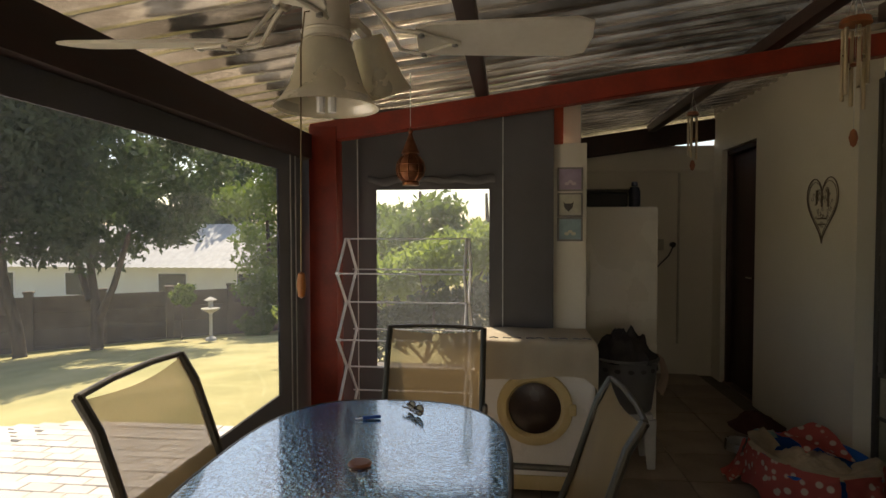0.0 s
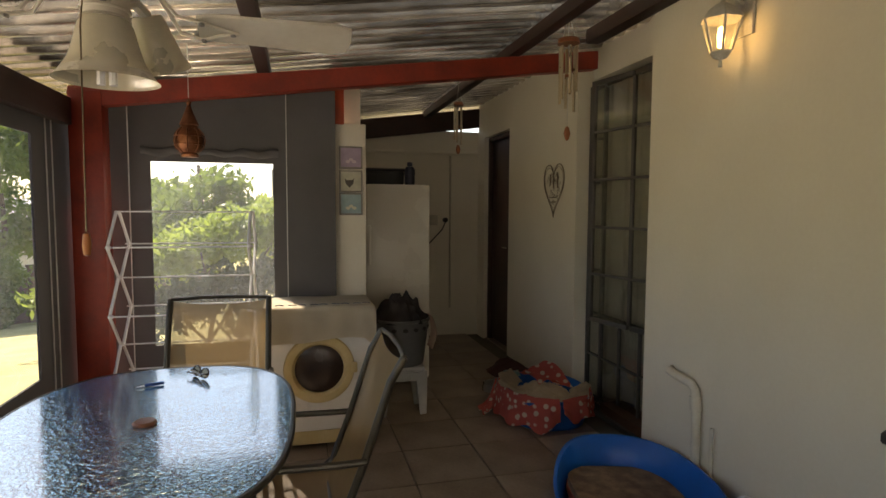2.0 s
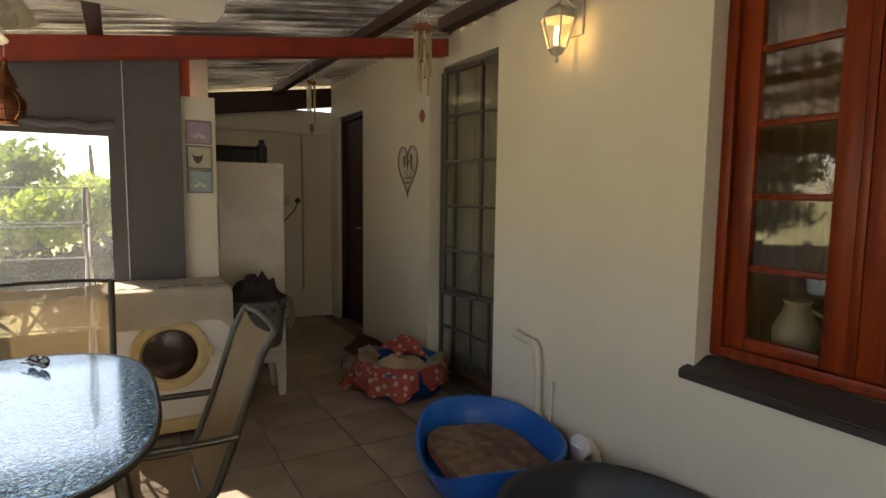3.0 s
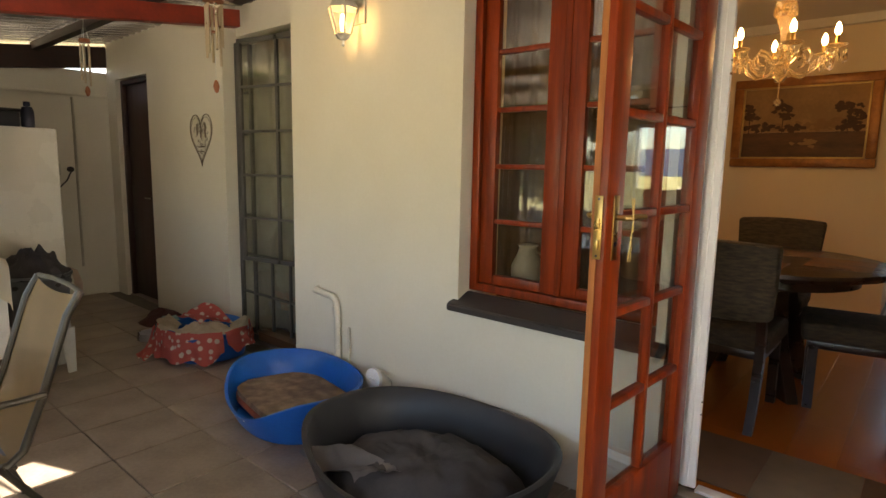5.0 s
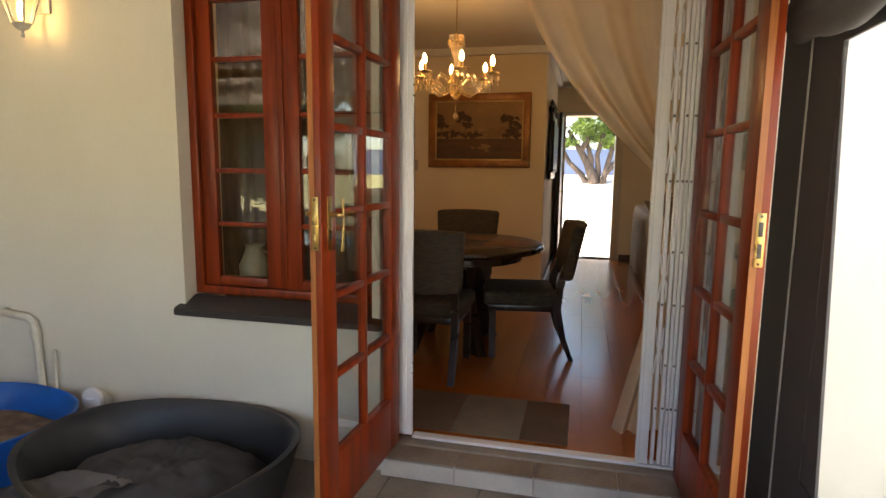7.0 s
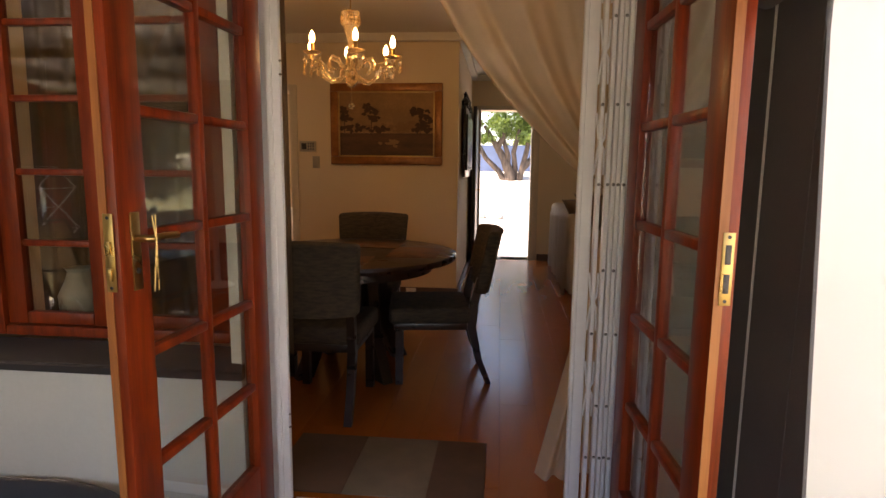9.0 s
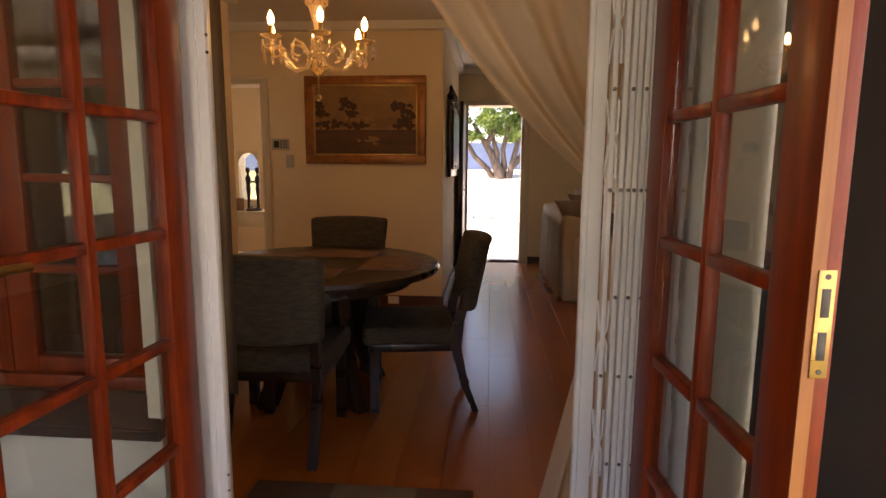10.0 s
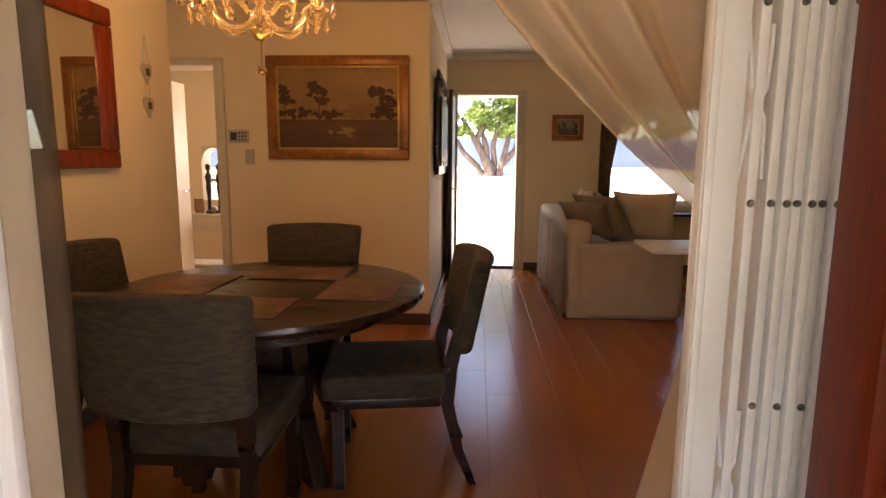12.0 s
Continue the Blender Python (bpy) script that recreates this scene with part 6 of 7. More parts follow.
def dining_chair(m, label):
    root = thing("dining_chair", label, "chair", (0, 0, 0), group="dining chairs")
    part("seat", obox(pose(0.02, 0, 0.42), 0.48, 0.47, 0.1, 0.025), chair_fab, root, "charcoal linen seat", smooth=50)
    part("seat_frame", box(-0.2, 0.23, -0.21, 0.21, 0.33, 0.371, 0.004), dark_wood, root)

    bm = box(-0.038, 0.038, -0.27, 0.27, 0.55, 0.915, 0.02, seg=3)
    for k in range(1, 12):
        bmesh.ops.bisect_plane(bm, geom=bm.verts[:] + bm.edges[:] + bm.faces[:], plane_co=(0, -0.27 + 0.045 * k, 0), plane_no=(0, 1, 0))
    for v in bm.verts:
        f, g = (v.co.z - 0.55) / 0.365, v.co.y / 0.27
        v.co.y *= 0.9 + 0.1 * min(1.0, 1.6 * f)
        v.co.z += 0.012 * (1 - g * g) * f - 0.012 * (1 - g * g) * (1 - f)
        v.co.x += -0.27 - 0.075 * f - 0.042 * (1 - g * g) + 0.01 * math.sin(math.pi * f)
    part("backrest", bm, chair_fab, root, "charcoal linen backrest", smooth=60)
    for e in (-1, 1):
        pts = [(-0.27 - 0.075 * f - 0.042 * (1 - g * g) - 0.036, y, 0.55 + 0.365 * f + 0.012 * (1 - g * g) * (2 * f - 1) - 0.012 * e) for f in ((0.0,) if e < 0 else (1.0,)) for y, g in [(0.027 * q * (0.9 if e < 0 else 1.0), 0.1 * q) for q in range(-9, 10)]]
        part("piping", tube(pts, 0.0035, 6), chair_fab, root)
    for s in (-1, 1):
        part("front_leg", prism([(-0.022, -0.022), (0.022, -0.022), (0.022, 0.022), (-0.022, 0.022)], 0.0, 0.34, m=pose(0.2, 0.19 * s, 0)), dark_wood, root)
        b = bmesh.new()
        ring = [[(x + dx, 0.2 * s + dy, z) for dx, dy in ((-w, -0.02), (w, -0.02), (w, 0.02), (-w, 0.02))] for x, z, w in ((-0.33, 0.0, 0.016), (-0.27, 0.15, 0.02), (-0.225, 0.35, 0.026), (-0.24, 0.5, 0.026), (-0.275, 0.64, 0.022))]
        vs = [[b.verts.new(p) for p in r] for r in ring]
        for a, c in zip(vs, vs[1:]):
            for k in range(4):
                b.faces.new((a[k], a[(k + 1) % 4], c[(k + 1) % 4], c[k]))
        b.faces.new(vs[0][::-1])
        b.faces.new(vs[-1])
        part("back_leg", b, dark_wood, root)
    root.matrix_basis = m
    return root


dc = dining_chair(pose(3.04, 0.11, DZ, 0, 0, 0), "charcoal linen dining chair with dark wooden legs")
copy_thing(dc, pose(4.1, 0.15, DZ, 0, 0, 182))
copy_thing(dc, pose(3.52, -0.41, DZ, 0, 0, 99))
copy_thing(dc, pose(3.54, 0.62, DZ, 0, 0, -92))

DX, DY = 3.56, 0.1
dt = thing("dining_table", "round dark wooden dining table on splayed legs", "table", (DX, DY, DZ))
part("tabletop", lathe([(0, 0.705), (0.6, 0.705), (0.645, 0.712), (0.655, 0.73), (0.65, 0.748), (0.635, 0.752), (0, 0.752)], (DX, DY, DZ), 56), dark_wood, dt)
part("apron", lathe([(0.0, 0.64), (0.5, 0.64), (0.5, 0.704), (0.0, 0.704)], (DX, DY, DZ), 40), dark_wood, dt)
for k in range(4):
    a = math.pi / 4 + math.pi / 2 * k
    c, s = math.cos(a), math.sin(a)
    m = Matrix.Translation((DX, DY, DZ)) @ pose(0, 0, 0, 0, 0, math.degrees(a))
    b = prism([(0.12, 0.64), (0.22, 0.64), (0.27, 0.3), (0.4, 0.0), (0.3, 0.0), (0.17, 0.3)], -0.035, 0.035, bevel=0.004, m=m @ pose(0, 0, 0, 90))
    part("leg", b, dark_wood, dt)
part("column", lathe([(0, 0.2), (0.16, 0.2), (0.17, 0.25), (0.17, 0.6), (0.2, 0.639), (0, 0.639)], (DX, DY, DZ), 8), dark_wood, dt)
runner = mat("brown_placemat", (0.27, 0.14, 0.075), (0.1, 0.05, 0.03), 0.5, scale=11, fine=80, bump=0.2)
for k, (px, py, yw) in enumerate(((3.2, 0.12, 0), (3.85, 0.05, 0), (3.55, -0.3, 90), (3.56, 0.46, 90))):
    solid("placemat", obox(pose(px, py, DZ + 0.7545, 0, 0, yw), 0.3, 0.42, 0.004, 0.001), runner, "brown patterned rectangular placemat on the dining table", "placemat", group="placemats")
rug_m = mat("pale_door_mat", (0.21, 0.165, 0.11), (0.17, 0.135, 0.09), 0.95, scale=8, fine=160, bump=0.6)
rug_d = mat("brown_door_mat", (0.13, 0.075, 0.045), (0.1, 0.06, 0.035), 0.95, scale=8, fine=160, bump=0.6)
rg = thing("door_mat", "striped woven door mat in beige and brown bands", "mat", (2.35, -0.5, DZ))
for y0, y1, mm in ((-0.22, 0.1, rug_d), (-0.555, -0.221, rug_m), (-0.78, -0.556, rug_d)):
    part("band", box(2.12, 2.6, y0, y1, IN + 0.001, IN + 0.008, 0.002), mm, rg)

# chandelier
crystal = bpy.data.materials.new("cut_crystal")
crystal.use_nodes = True
cb = crystal.node_tree.nodes["Principled BSDF"]
cb.inputs["Base Color"].default_value = (1.0, 0.82, 0.52, 1)
cb.inputs["Roughness"].default_value = 0.06
cb.inputs["Transmission Weight"].default_value = 0.85
cb.inputs["Specular IOR Level"].default_value = 0.8
candle_glow = mat("candle_bulb", (1, 0.8, 0.5), None, 0.3, bump=0, emit=(1.0, 0.6, 0.24), power=12)
CX, CY = 3.5, 0.08
ch = thing("chandelier", "crystal chandelier with lit candle bulbs and bead swags", "chandelier", (CX, CY, 2.0))
part("ceiling_rose", lathe([(0, 0), (0.03, 0), (0.05, 0.03), (0.055, 0.05), (0, 0.05)], (CX, CY, CEIL - 0.051), 16), brass, ch)
part("chain", tube([(CX, CY, 2.27), (CX, CY, CEIL - 0.05)], 0.004, 6), brass, ch)
part("stem", lathe([(0, -0.17), (0.02, -0.165), (0.04, -0.13), (0.045, -0.1), (0.03, -0.06), (0.015, -0.04), (0.03, 0.0), (0.032, 0.02), (0.012, 0.05), (0.02, 0.1), (0.038, 0.16), (0.045, 0.2), (0.03, 0.22), (0.055, 0.255), (0.05, 0.262), (0, 0.262)], (CX, CY, 2.01), 20), crystal, ch)
part("drop_ball", lathe([(0, -0.02), (0.014, -0.014), (0.02, 0), (0.014, 0.014), (0, 0.02)], (CX, CY, 1.735), 14), crystal, ch)
part("drop_chain", tube([(CX, CY, 1.755), (CX, CY, 1.845)], 0.003, 6), crystal, ch)
NARM = 6
for k in range(NARM):
    a = 2 * math.pi * k / NARM + 0.35
    c, s = math.cos(a), math.sin(a)
    P = lambda r, z: (CX + r * c, CY + r * s, z)
    arm = part("arm", tube([P(0.02, 1.93), P(0.07, 1.885), P(0.13, 1.875), P(0.18, 1.91), P(0.19, 1.95), P(0.215, 1.965), P(0.245, 1.95), P(0.26, 1.965), P(0.262, 2.0)], 0.009, 8), crystal, ch, smooth=60)
    part("scroll", tube([P(0.05, 1.95), P(0.09, 2.0), P(0.13, 2.01), P(0.15, 1.98), P(0.14, 1.94), P(0.11, 1.93)], 0.007, 8), crystal, arm)
    part("drip_pan", lathe([(0, -0.006), (0.03, -0.004), (0.05, 0.006), (0.052, 0.01), (0, 0.004)], P(0.262, 2.0), 16), crystal, ch)
    part("candle", lathe([(0, 0), (0.011, 0), (0.011, 0.045), (0, 0.045)], P(0.262, 2.012), 10), brass, ch)
    bu = part("bulb", lathe([(0, 0), (0.009, 0.002), (0.016, 0.02), (0.014, 0.042), (0.006, 0.06), (0, 0.068)], P(0.262, 2.058), 12), candle_glow, ch, "lit candle bulb")
    bu.visible_shadow = False
    for q in range(6):
        b = a + 2 * math.pi * q / 6
        px, py, pz = P(0.262, 1.99)
        px, py = px + 0.047 * math.cos(b), py + 0.047 * math.sin(b)
        part("prism_drop", lathe([(0, -0.075), (0.008, -0.06), (0.009, -0.045), (0.004, -0.03), (0.006, -0.02), (0.004, -0.008), (0, -0.002)], (px, py, pz), 6), crystal, ch, smooth=None)
    a2 = a + 2 * math.pi / NARM
    beads = bmesh.new()
    for q in range(13):
        f = q / 12
        b0, rr = a + (a2 - a) * f, 0.255 - 0.03 * math.sin(math.pi * f)
        lathe([(0, -0.007), (0.007, 0), (0, 0.007)], (CX + rr * math.cos(b0), CY + rr * math.sin(b0), 1.985 - 0.075 * math.sin(math.pi * f)), 6, beads)
    part("bead_swag", beads, crystal, ch, smooth=None)
    lamp("candle_light", "POINT", 0.23, (1.0, 0.53, 0.2), pose(*P(0.262, 2.09)), 0.012)
for q in range(10):
    b = 2 * math.pi * q / 10
    part("prism_drop", lathe([(0, -0.07), (0.008, -0.055), (0.009, -0.04), (0.004, -0.02), (0, -0.002)], (CX + 0.052 * math.cos(b), CY + 0.052 * math.sin(b), 2.262), 6), crystal, ch, smooth=None)


# framed pictures on walls that face -x
gilt = mat("dull_gilt_frame", (0.34, 0.135, 0.032), (0.2, 0.075, 0.018), 0.38, metal=0.3, scale=12, fine=90, bump=0.3)
gilt2 = mat("bright_gilt_slip", (0.5, 0.33, 0.12), None, 0.35, metal=0.6, scale=12, fine=90)


def picture(x, y0, y1, z0, z1, w, label, sky_c, land_c, tree_c, seed, name="painting"):
    root = thing(name, label, "painting", (x, (y0 + y1) / 2, z0))
    d = 0.045
    for q in ((y0, y1, z0, z0 + w), (y0, y1, z1 - w, z1), (y0, y0 + w, z0 + w + 0.0005, z1 - w - 0.0005), (y1 - w, y1, z0 + w + 0.0005, z1 - w - 0.0005)):
        part("frame", box(x - d, x - 0.002, *q, 0.008), gilt, root)
    s = w * 0.18
    for q in ((y0 + w, y1 - w, z0 + w, z0 + w + s), (y0 + w, y1 - w, z1 - w - s, z1 - w), (y0 + w, y0 + w + s, z0 + w + s, z1 - w - s), (y1 - w - s, y1 - w, z0 + w + s, z1 - w - s)):
        part("slip", box(x - d * 0.75, x - 0.004, *q, 0.002), gilt2, root)
    a0, a1, b0, b1 = y0 + w + s, y1 - w - s, z0 + w + s, z1 - w - s
    hz = b0 + (b1 - b0) * 0.36
    xs = x - 0.012
    part("sky", box(xs - 0.002, xs, a0, a1, hz, b1), mat("painted_sky_%d" % seed, sky_c, tuple(v * 0.65 for v in sky_c), 0.6, scale=3, fine=40), root)
    part("land", box(xs - 0.002, xs, a0, a1, b0, hz - 0.0005), mat("painted_land_%d" % seed, land_c, tuple(v * 0.5 for v in land_c), 0.6, scale=7, fine=50, stretch=(1, 0.4, 2)), root)
    tm = mat("painted_trees_%d" % seed, tree_c, tuple(v * 0.7 for v in tree_c), 0.7, scale=12, fine=60)
    g = random.Random(seed)
    wd, ht = a1 - a0, b1 - b0

    haze_m = mat("painted_haze_%d" % seed, tuple(0.55 * a + 0.45 * b for a, b in zip(sky_c, tree_c)), None, 0.7, scale=9, fine=60)

    def daub(cf, ch, rf, rh, n, size, material, lift):
        db = bmesh.new()
        for q in range(n):
            a, rr = g.uniform(0, 6.28), math.sqrt(g.random())
            cy, cz = a0 + wd * (cf + rf * rr * math.cos(a)), b0 + ht * (ch + rh * rr * math.sin(a))
            s0 = ht * size * g.uniform(0.5, 1.3)
            o = [(max(a0, min(a1, cy + s0 * 1.4 * (1 + 0.35 * math.sin(3 * t + q)) * math.cos(t))), max(b0, min(b1, cz + s0 * (1 + 0.35 * math.sin(2 * t + q)) * math.sin(t)))) for t in [2 * math.pi * w / 9 for w in range(9)]]
            prism(o, 0, 0.0003, db, m=Matrix(((0, 0, -1, xs - 0.0021 - lift - 0.00003 * q), (1, 0, 0, 0), (0, 1, 0, 0), (0, 0, 0, 1))))
        tagged(part("tree_daub", db, material, root, smooth=None), kind="stuff")
    daub(0.42, 0.44, 0.4, 0.05, 40, 0.03, haze_m, 0.0)
    daub(0.25, 0.47, 0.2, 0.06, 26, 0.03, haze_m, 0.0015)
    for cf, ch, rf, rh, n in ((0.66, 0.68, 0.085, 0.07, 26), (0.7, 0.78, 0.05, 0.05, 12), (0.62, 0.6, 0.05, 0.05, 12), (0.93, 0.62, 0.065, 0.1, 24), (0.97, 0.74, 0.03, 0.05, 10), (0.14, 0.68, 0.1, 0.07, 26), (0.08, 0.58, 0.07, 0.07, 16), (0.2, 0.74, 0.05, 0.04, 10), (0.86, 0.44, 0.13, 0.06, 26), (0.12, 0.45, 0.12, 0.07, 26), (0.6, 0.42, 0.12, 0.04, 18)):
        daub(cf, ch, rf, rh, n, 0.026, tm, 0.0035)
    daub(0.45, 0.2, 0.16, 0.06, 10, 0.03, mat("painted_water_%d" % seed, tuple(0.8 * v for v in sky_c), None, 0.6), 0.0)
    for f in (0.66, 0.95, 0.14):
        part("trunk_daub", box(xs - 0.0062, xs - 0.0058, a0 + wd * f - 0.004, a0 + wd * f + 0.004, hz - 0.02, b0 + ht * 0.62), tm, root)
    return root


picture(5.63, -0.25, 0.84, 1.40, 2.168, 0.075, "landscape painting of trees by water in a broad gilt frame", (0.36, 0.2, 0.075), (0.13, 0.056, 0.024), (0.08, 0.034, 0.016), 5)
picture(8.1, -1.99, -1.63, 1.65, 1.94, 0.05, "small landscape painting in a gilt frame", (0.3, 0.27, 0.2), (0.12, 0.1, 0.06), (0.05, 0.045, 0.03), 9)

mirror_m = bpy.data.materials.new("mirror_glass")
mirror_m.use_nodes = True
mb = mirror_m.node_tree.nodes["Principled BSDF"]
mb.inputs["Base Color"].default_value, mb.inputs["Metallic"].default_value, mb.inputs["Roughness"].default_value = (0.86, 0.86, 0.84, 1), 1.0, 0.02
mi = thing("wall_mirror", "wall mirror in a broad reddish-brown wooden frame", "mirror", (3.5, 1.11, 1.34))
MY = 1.118
for q in ((2.95, 4.12, 1.34, 1.425), (2.95, 4.12, 2.04, 2.13), (2.95, 3.04, 1.426, 2.039), (4.03, 4.12, 1.426, 2.039)):
    part("frame", box(q[0], q[1], MY - 0.045, MY, q[2], q[3], 0.012), wood_orange, mi)
part("mirror_glass", box(3.041, 4.029, MY - 0.02, MY - 0.001, 1.426, 2.039), mirror_m, mi)

hd = thing("heart_hanging", "two pale wooden hearts hanging on a string", "wall decoration", (4.465, 1.115, 1.6))
pale_w = mat("pale_washed_wood", (0.5, 0.42, 0.3), None, 0.8, scale=20, fine=90)
for z in (1.875, 1.69):
    o = [(0.05 * math.sin(2 * math.pi * k / 30) ** 3, 0.065 * (13 * math.cos(2 * math.pi * k / 30) - 5 * math.cos(4 * math.pi * k / 30) - 2 * math.cos(6 * math.pi * k / 30) - math.cos(8 * math.pi * k / 30)) / 16) for k in range(30)]
    h = part("heart", prism(o, 0, 0.012, bevel=0.002, m=Matrix.Translation((4.465, 1.117, z)) @ pose(0, 0, 0, 90)), pale_w, hd)
    part("inset", box(4.448, 4.482, 1.1, 1.1045, z - 0.02, z + 0.02, 0.001), skirting_m, h, "dark photo inset")
part("string", tube([(4.43, 1.112, 1.92), (4.465, 1.112, 2.08), (4.5, 1.112, 1.92)], 0.0025, 6), cord_m, hd)
part("string", tube([(4.45, 1.112, 1.73), (4.44, 1.112, 1.84)], 0.002, 6), cord_m, hd)
part("string", tube([(4.48, 1.112, 1.73), (4.49, 1.112, 1.84)], 0.002, 6), cord_m, hd)

kp = thing("alarm_keypad", "beige alarm keypad on the wall", "keypad", (5.625, 1.07, 1.5))
beige_p = mat("beige_plastic", (0.5, 0.45, 0.36), None, 0.5)
part("body", box(5.608, 5.629, 1.0, 1.16, 1.52, 1.62, 0.004), beige_p, kp)
part("display", box(5.605, 5.609, 1.09, 1.14, 1.54, 1.6), sill_m, kp)
for i in range(3):
    for j in range(3):
        part("key", box(5.604, 5.6085, 1.015 + 0.024 * i, 1.03 + 0.024 * i, 1.535 + 0.026 * j, 1.553 + 0.026 * j, 0.001), grey_pl, kp)
sw = thing("light_switch", "beige light switch plate below the keypad", "light switch", (5.625, 1.0, 1.36))
part("plate", box(5.62, 5.629, 0.965, 1.035, 1.36, 1.475, 0.002), beige_p, sw)
part("rocker", box(5.615, 5.621, 0.99, 1.01, 1.4, 1.435, 0.001), beige_p, sw)
so = thing("wall_socket", "white plug socket above the skirting board", "socket", (5.605, 0.05, 0.15))
part("plate", box(5.604, 5.6115, 0.0, 0.1, 0.115, 0.185, 0.002), white_gloss, so)

# passage door, hall table and figure
cream_gloss = mat("cream_gloss_paint", (0.66, 0.58, 0.44), (0.6, 0.52, 0.39), 0.45, scale=3, fine=50, bump=0.05)
pf = thing("door_1", "cream painted passage door standing open", "door", (5.74, 1.6, IN), kind="structure")
part("door_frame", box(5.6, 5.629, 1.18, 1.25, IN, 2.16, 0.005), cream_gloss, pf)
part("door_frame", box(5.6, 5.629, 1.98, 2.05, IN, 2.16, 0.005), cream_gloss, pf)
part("door_frame", box(5.6, 5.629, 1.2505, 1.9795, 2.1, 2.16, 0.005), cream_gloss, pf)
lf = part("leaf", box(5.86, 6.58, 1.985, 2.025, IN + 0.01, 2.09, 0.004), cream_gloss, pf)
part("handle", tube([(6.5, 1.985, 1.1), (6.5, 1.95, 1.1), (6.48, 1.945, 1.1), (6.39, 1.945, 1.1)], 0.008, 8), chrome, lf)
part("inner_lining", box(2.122, 2.2, 0.012, 0.08, IN, 2.3, 0.006), cream_gloss, frame_d, "cream gloss painted inner lining")
ht = thing("hall_table", "cream hall table with an open shelf", "table", (6.95, 2.0, IN))
part("top", box(6.78, 7.12, 1.7, 2.35, 0.83, 0.855, 0.004), cream_gloss, ht)
part("drawer_front", box(6.79, 6.805, 1.72, 2.33, 0.68, 0.829, 0.004), cream_gloss, ht)
for q in ((6.8, 1.72), (6.8, 2.3), (7.08, 1.72), (7.08, 2.3)):
    part("leg", box(q[0] - 0.02, q[0] + 0.02, q[1] - 0.02, q[1] + 0.02, IN + 0.001, 0.83, 0.003), cream_gloss, ht)
part("shelf", box(6.79, 7.1, 1.71, 2.34, 0.32, 0.34, 0.003), cream_gloss, ht)
blackw = mat("black_carved_wood", (0.012, 0.01, 0.009), None, 0.4)
fg = bmesh.new()
lathe([(0, 0), (0.09, 0), (0.09, 0.02), (0.06, 0.035), (0, 0.035)], (6.9, 1.9, 0.856), 16, fg)
for s in (-1, 1):
    lathe([(0, 0.03), (0.02, 0.03), (0.016, 0.15), (0.028, 0.25), (0.022, 0.3), (0.034, 0.37), (0.014, 0.41), (0.012, 0.425), (0.026, 0.45), (0.024, 0.485), (0, 0.5)], (6.9, 1.9 + 0.055 * s, 0.856), 12, fg)
    tube([(6.9, 1.9 + 0.08 * s, 1.22), (6.9, 1.9 + 0.04 * s, 1.17), (6.9, 1.9 - 0.02 * s, 1.2)], 0.009, 8, fg)
solid("figurine", fg, blackw, "black carved wooden figurine of a facing pair on the hall table", "figurine", smooth=60)
cup = solid("glass_ball", lathe([(0, 0), (0.025, 0.004), (0.035, 0.035), (0.025, 0.065), (0, 0.07)], (6.84, 1.88, 0.856), 16), crystal, "small glass ball ornament on the hall table", "ornament")
vs = solid("candle_holder", lathe([(0, 0), (0.035, 0), (0.03, 0.015), (0.012, 0.05), (0.012, 0.2), (0.03, 0.24), (0.03, 0.25), (0, 0.25)], (6.86, 2.15, 0.856), 16), copper, "turned brown candle holder on the hall table", "candle holder")
fbx = thing("photo_frame", "brown standing photo frame on the hall table", "photo frame", (6.86, 2.05, 0.856))
part("frame", box(6.86, 6.875, 2.0, 2.1, 0.856, 1.0, 0.003), mat("brown_card", (0.3, 0.17, 0.1), None, 0.7), fbx)

# arched bright window behind the figurine
aw = thing("window_2", "small arched window with white light behind", "window", (8.1, 2.47, 0.9), kind="structure")
for s in (-1, 1):
    o = [(2.47 + s * 0.142, 1.56)] + [(2.47 + s * 0.14 * math.cos(a), 1.36 + 0.18 * math.sin(a)) for a in [math.pi / 2 * k / 8 for k in range(9)]]
    o = o + [(2.47, 1.56)]
    m4 = Matrix(((0, 0, 1, 8.11), (1, 0, 0, 0), (0, 1, 0, 0), (0, 0, 0, 1)))
    part("arch_corner", prism(o, 0, 0.2, m=m4), cream_gloss, aw, smooth=None)
p = part("pane", box(8.2, 8.204, 2.332, 2.608, 0.9, 1.56), pane_m, aw)
p.visible_shadow = False

# sofa, cushions and lounge pieces
SX0, SX1, SB, SF = 5.88, 7.9, -1.5, -2.46
sf = thing("sofa", "beige slipcovered sofa seen from its arm end", "sofa", ((SX0 + SX1) / 2, -2.0, DZ))
part("base", box(SX0 + 0.02, SX1 - 0.02, SF + 0.03, SB - 0.03, DZ, 0.5, 0.02), sofa_fab, sf, smooth=60)
part("backrest", box(SX0 + 0.03, SX1 - 0.03, SB - 0.22, SB, DZ + 0.01, 0.93, 0.06, seg=4), sofa_fab, sf, smooth=60)
part("arm", box(SX0, SX0 + 0.22, SF, SB - 0.1, DZ + 0.005, 0.73, 0.05, seg=4), sofa_fab, sf, smooth=60)
part("arm", box(SX1 - 0.22, SX1, SF, SB - 0.1, DZ + 0.005, 0.73, 0.05, seg=4), sofa_fab, sf, smooth=60)
for k in range(2):
    x0 = SX0 + 0.225 + k * 0.788
    part("seat_cushion", box(x0, x0 + 0.78, SF + 0.01, SB - 0.225, 0.501, 0.62, 0.04, seg=3), sofa_fab, sf, smooth=60)


